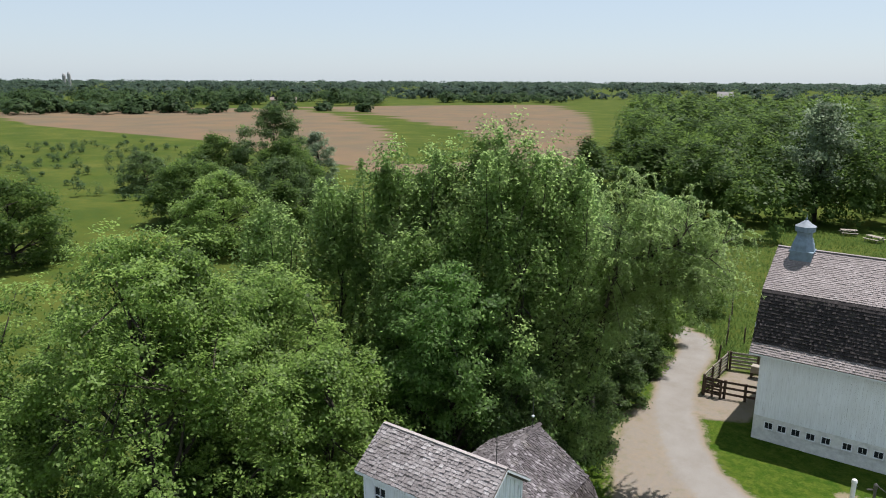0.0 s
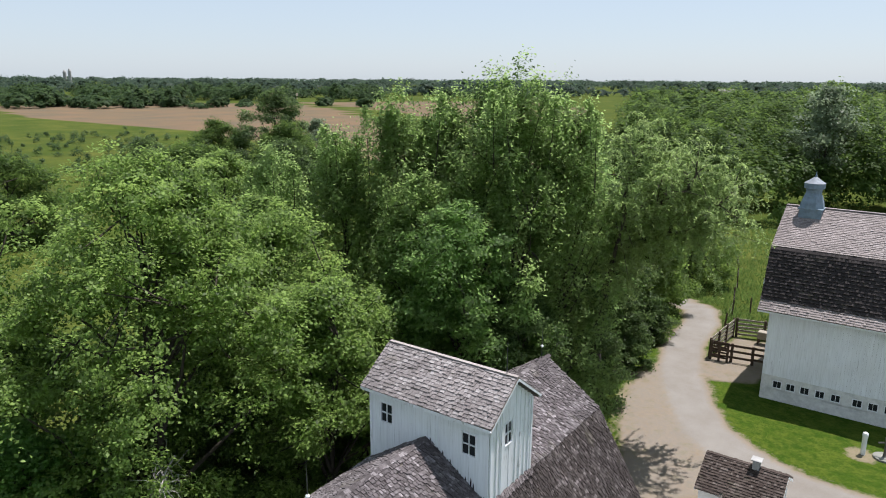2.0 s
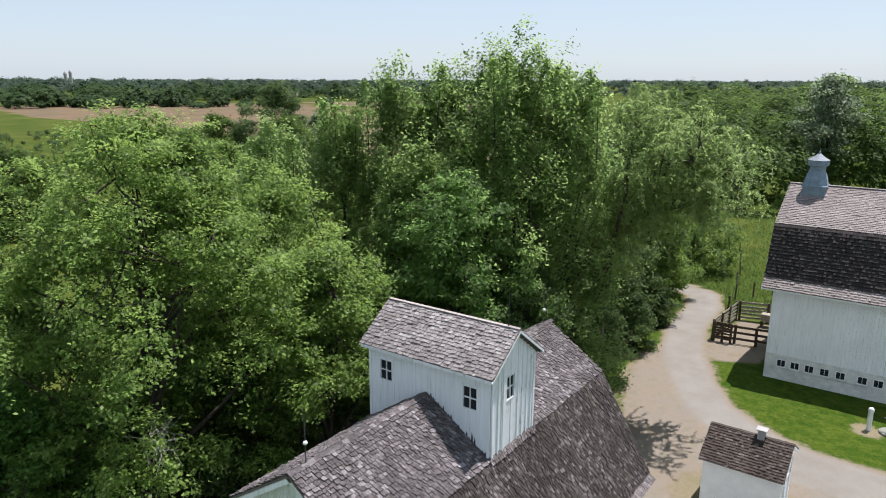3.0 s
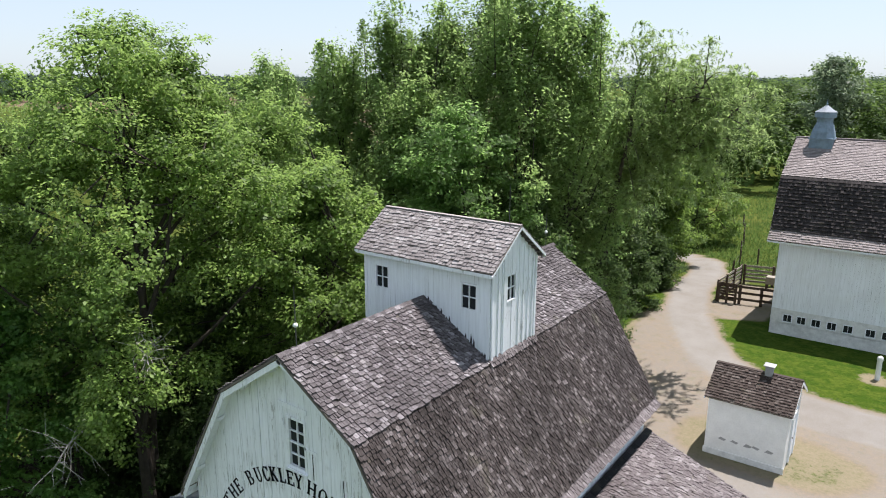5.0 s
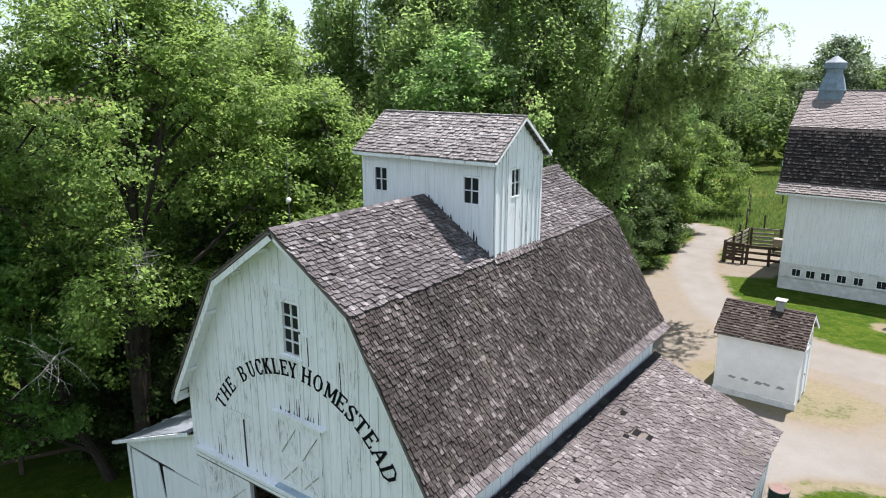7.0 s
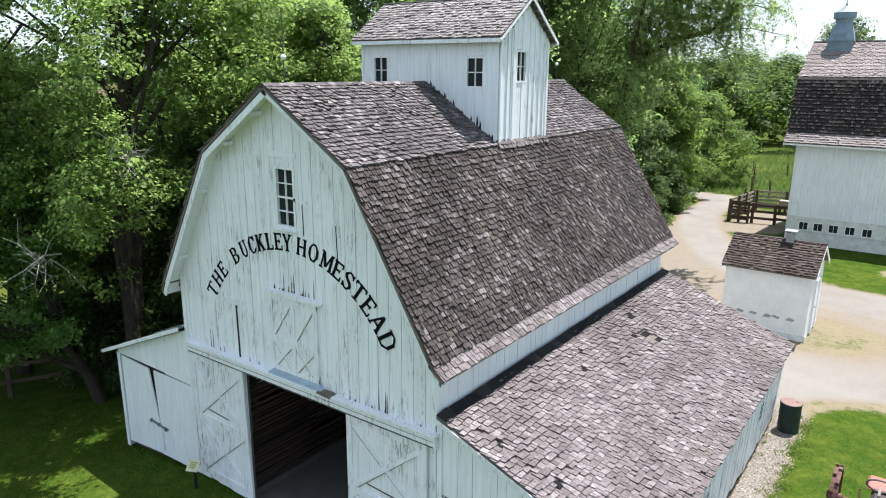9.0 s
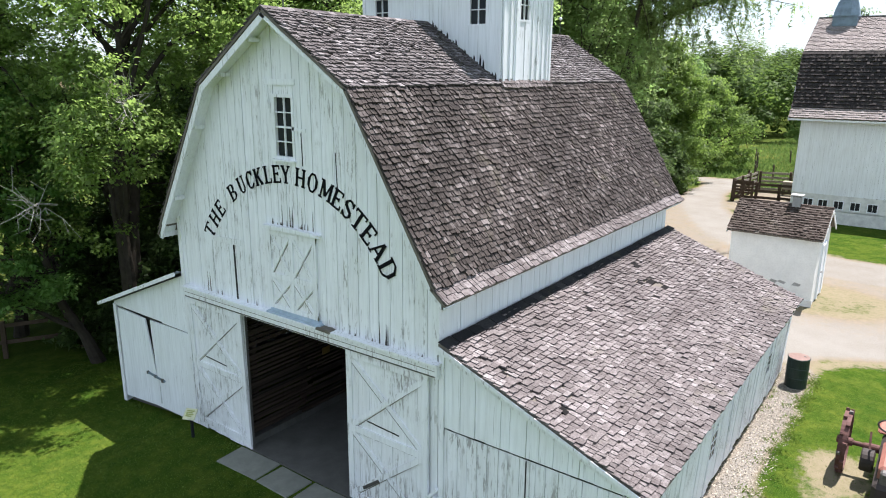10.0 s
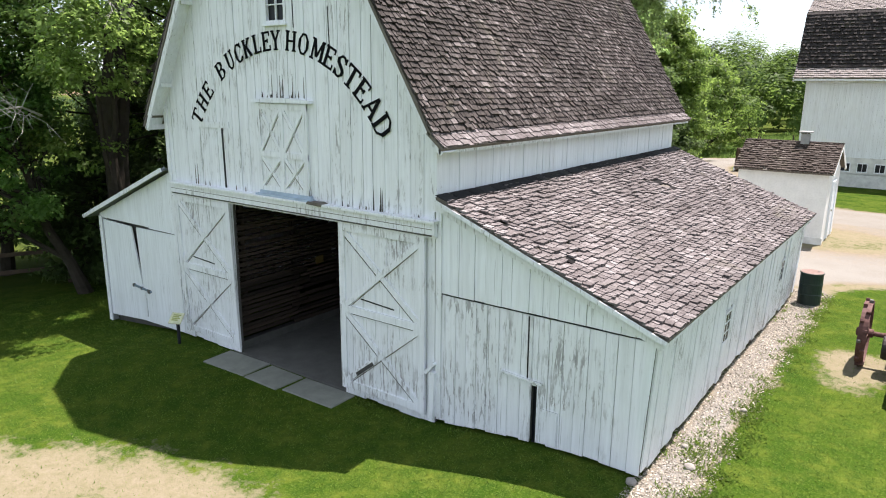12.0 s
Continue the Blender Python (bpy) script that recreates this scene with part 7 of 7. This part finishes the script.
grow_tree("woodland_tree", "tall full green tree rising above the woods", "tree", (-7.5, 124), 15.5, 5.5, 2.0, "leaf_far", leaves=9000, clumps=120, size=0.6, seed=91, trunk_r=0.35, puff=0.17)


def woods(name, label, spots, leaf, per, size, seed, lumps=46, puff=0.12):
    """Far woodland: many rounded crowns of small leaf clumps, one mass."""
    rng = np.random.default_rng(seed)
    made = []
    for x, y, h, r in spots:
        c, _ = crown_clumps(rng, lumps, h * 0.94, r, 0.3, "dome", rng.random() * 9, shell=0.8, rise=0.55)
        which = rng.integers(0, lumps, per)
        off = rng.standard_normal((per, 3)) * r * puff * np.array([1, 1, min(1.0, 0.7 * h / r)])
        pos = c[which] + off
        out = pos - np.array([0, 0, h * 0.45])
        out /= np.linalg.norm(out, axis=1, keepdims=True)
        pos += np.array([x, y, ground_at(x, y)])
        pos[:, 2] = np.maximum(pos[:, 2], ground_at(x, y) + 0.2)
        made.append(leaf_quads(rng, pos, out, size, 0.85, flat=0.7, corners=3, loose=0.2))
    ob = part(name, quads_mesh(name, np.concatenate(made), MAT[leaf]), MAT[leaf])
    tagged(ob, label, "woods", kind="stuff")


def forest_spots(seed):
    rng = random.Random(seed)
    near, deep = [], []
    for _ in range(560):
        y = rng.uniform(98, 340)
        x = rng.uniform(-130, 75)
        left = float(np.interp(y, [98, 116, 200, 340], [-24, -38, -72, -118]))
        if x < left or (y < 104 and x > 6 and rng.random() < 0.3):
            continue
        r = rng.uniform(3.4, 6.2)
        (near if y < 150 else deep).append((x, y, 6.5 + r * rng.uniform(0.9, 1.5), r))
    near += [(x + rng.uniform(-1, 1), float(np.interp(x, [-30, -12, 4, 30, 60], [92, 86, 101, 101, 100])) + rng.uniform(-1, 3), rng.uniform(6.5, 10.5), rng.uniform(2.6, 3.8)) for x in range(-28, 62, 4)]
    near += [(rng.uniform(-34, -8), rng.uniform(80, 98), rng.uniform(8, 12), rng.uniform(2.8, 4.0)) for _ in range(16)]
    return near, deep


near, deep = forest_spots(3)
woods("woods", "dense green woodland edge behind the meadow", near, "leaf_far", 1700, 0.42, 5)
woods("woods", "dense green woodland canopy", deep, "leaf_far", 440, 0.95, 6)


def belts():
    rng = random.Random(14)
    close, mid, far = [], [], []
    # hedges and groves behind the ploughed field, layer behind layer (near, far, bearings, count, heights, widths)
    for d0, d1, a0, a1, count, h0, h1, r0, r1, into in (
        (415, 470, 55, 73, 46, 4, 10, 4, 8, close), (405, 440, 42, 56, 14, 2.5, 6, 3, 5, close), (520, 640, 41, 74, 95, 7, 13, 6, 11, close),
        (600, 640, 26, 36, 26, 5, 10, 5, 9, close), (690, 860, 24, 74, 130, 8, 14, 8, 15, mid), (700, 780, 5, 24, 26, 6, 12, 8, 13, mid), (1000, 1300, -6, 78, 190, 9, 17, 11, 22, mid)):
        for _ in range(count):
            bearing = rng.uniform(a0, a1)
            if math.sin(bearing * 0.83 + d0) + math.sin(bearing * 2.1 + d0 * 0.3) > 1.25:
                continue
            a, d = math.radians(bearing), rng.uniform(d0, d1)
            into.append((8 - d * math.sin(a), -7 + d * math.cos(a), rng.uniform(h0, h1), rng.uniform(r0, r1)))
    for _ in range(750):
        a = math.radians(rng.uniform(-10, 90))
        d = 1500 + 2100 * rng.random() ** 1.3
        far.append((8 - d * math.sin(a), -7 + d * math.cos(a), rng.uniform(6, 15), rng.uniform(25, 70)))
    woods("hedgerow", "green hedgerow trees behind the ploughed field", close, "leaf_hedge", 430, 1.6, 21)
    woods("tree_belt", "belt of trees across the plain", mid, "leaf_haze", 190, 2.9, 22, 20)
    woods("tree_belt", "distant line of trees near the horizon", far, "leaf_haze", 60, 6.0, 23, 16)
    saplings = []
    for _ in range(330):
        x, y = rng.uniform(-200, -75), rng.uniform(40, 112)
        if y < 30 + 0.0 * x + 18 or y > 0.28 * -x + 58:
            continue
        saplings.append((x, y, rng.uniform(0.8, 2.4), rng.uniform(0.5, 1.0)))
    woods("saplings", "small scattered bushes in the rough pasture", saplings, "leaf_hedge", 130, 0.26, 24, 14, 0.3)


belts()


def far_house(name, label, x, y, wide, deep, high, roof_col, wall_col, turn):
    g = ground_at(x, y)
    h = thing(name, label, "house", (x, y, g))
    m = Matrix.Translation((x, y, g)) @ pose(0, 0, 0, 0, 0, turn)
    part("wall", boxed((-wide / 2, -deep / 2, -0.5), (wide / 2, deep / 2, high * 0.6), m), wall_col, h)
    bm = bmesh.new()
    lay = lambda u, w, d: m @ Vector((d, u, w))  # noqa: E731
    prism(bm, [(-deep / 2 - 0.6, high * 0.6), (deep / 2 + 0.6, high * 0.6), (0, high * 1.15)], lay, -wide / 2 - 0.6, wide / 2 + 0.6)
    part("roof", bm, roof_col, h)
    for k in range(5):
        u = -wide / 2 + wide * (k + 0.5) / 5
        win = part("window", boxed((u - 0.6, -deep / 2 - 0.06, 0.9), (u + 0.6, -deep / 2 + 0.02, 2.1), m), MAT["paint_clean"], h)
        part("pane", boxed((u - 0.5, -deep / 2 - 0.08, 1.0), (u + 0.5, -deep / 2 - 0.05, 2.0), m), MAT["glass"], win)


far_house("farmhouse", "low brown farmhouse among far trees", -430, 380, 20, 9, 4.2, plain("far_brown_roof", (0.2, 0.16, 0.14), 0.9), plain("far_tan_wall", (0.45, 0.38, 0.3), 0.9), 45)
far_house("farmhouse", "white farmhouse among far trees", -166, 696, 14, 9, 8, plain("far_grey_roof", (0.3, 0.28, 0.27), 0.9), MAT["stucco"], 12)
for px, py, r, h in ((-1121, 545, 2.6, 25), (-1107, 546, 2.4, 27)):
    ob = part("silo", turned([(r, -1), (r, h * 0.9), (r * 0.6, h), (0.2, h * 1.06)], 16, Matrix.Translation((px, py, -1.2))), MAT["concrete"])
    tagged(ob, "pale concrete grain silo far across the plain", "silo", "far silos")


def picnic_table(x, y, turn):
    g = ground_at(x, y)
    t = thing("picnic_table", "weathered pale wooden picnic table on the grass", "table", (x, y, g))
    m = Matrix.Translation((x, y, g)) @ pose(0, 0, 0, 0, 0, turn)
    for k in range(5):
        part("plank", boxed((-0.95, -0.38 + k * 0.155, 0.72), (0.95, -0.24 + k * 0.155, 0.76), m), MAT["fence_pale"], t)
    for s in (-1, 1):
        part("bench", boxed((-0.95, s * 0.72 - 0.13, 0.42), (0.95, s * 0.72 + 0.13, 0.46), m), MAT["fence_pale"], t)
        bm = bmesh.new()
        beam(bm, (s * 0.7, -0.78, 0), (s * 0.7, -0.25, 0.72), 0.04, 0.09)
        beam(bm, (s * 0.7, 0.78, 0), (s * 0.7, 0.25, 0.72), 0.04, 0.09)
        beam(bm, (s * 0.7, -0.8, 0.4), (s * 0.7, 0.8, 0.4), 0.04, 0.09)
        bm.transform(m)
        part("trestle", bm, MAT["old_wood"], t)


picnic_table(0.6, 91.0, 20)
picnic_table(3.6, 88.5, -30)


# ---------------------------------------------------------------- to metres
for me in bpy.data.meshes:
    me.transform(Matrix.Scale(UNIT, 4))
for ob in scene.objects:
    if ob.type in ("MESH", "EMPTY"):
        ob.location = ob.location * UNIT
        if ob.parent is not None:
            back = ob.matrix_parent_inverse.copy()
            back.translation = back.translation * UNIT
            ob.matrix_parent_inverse = back
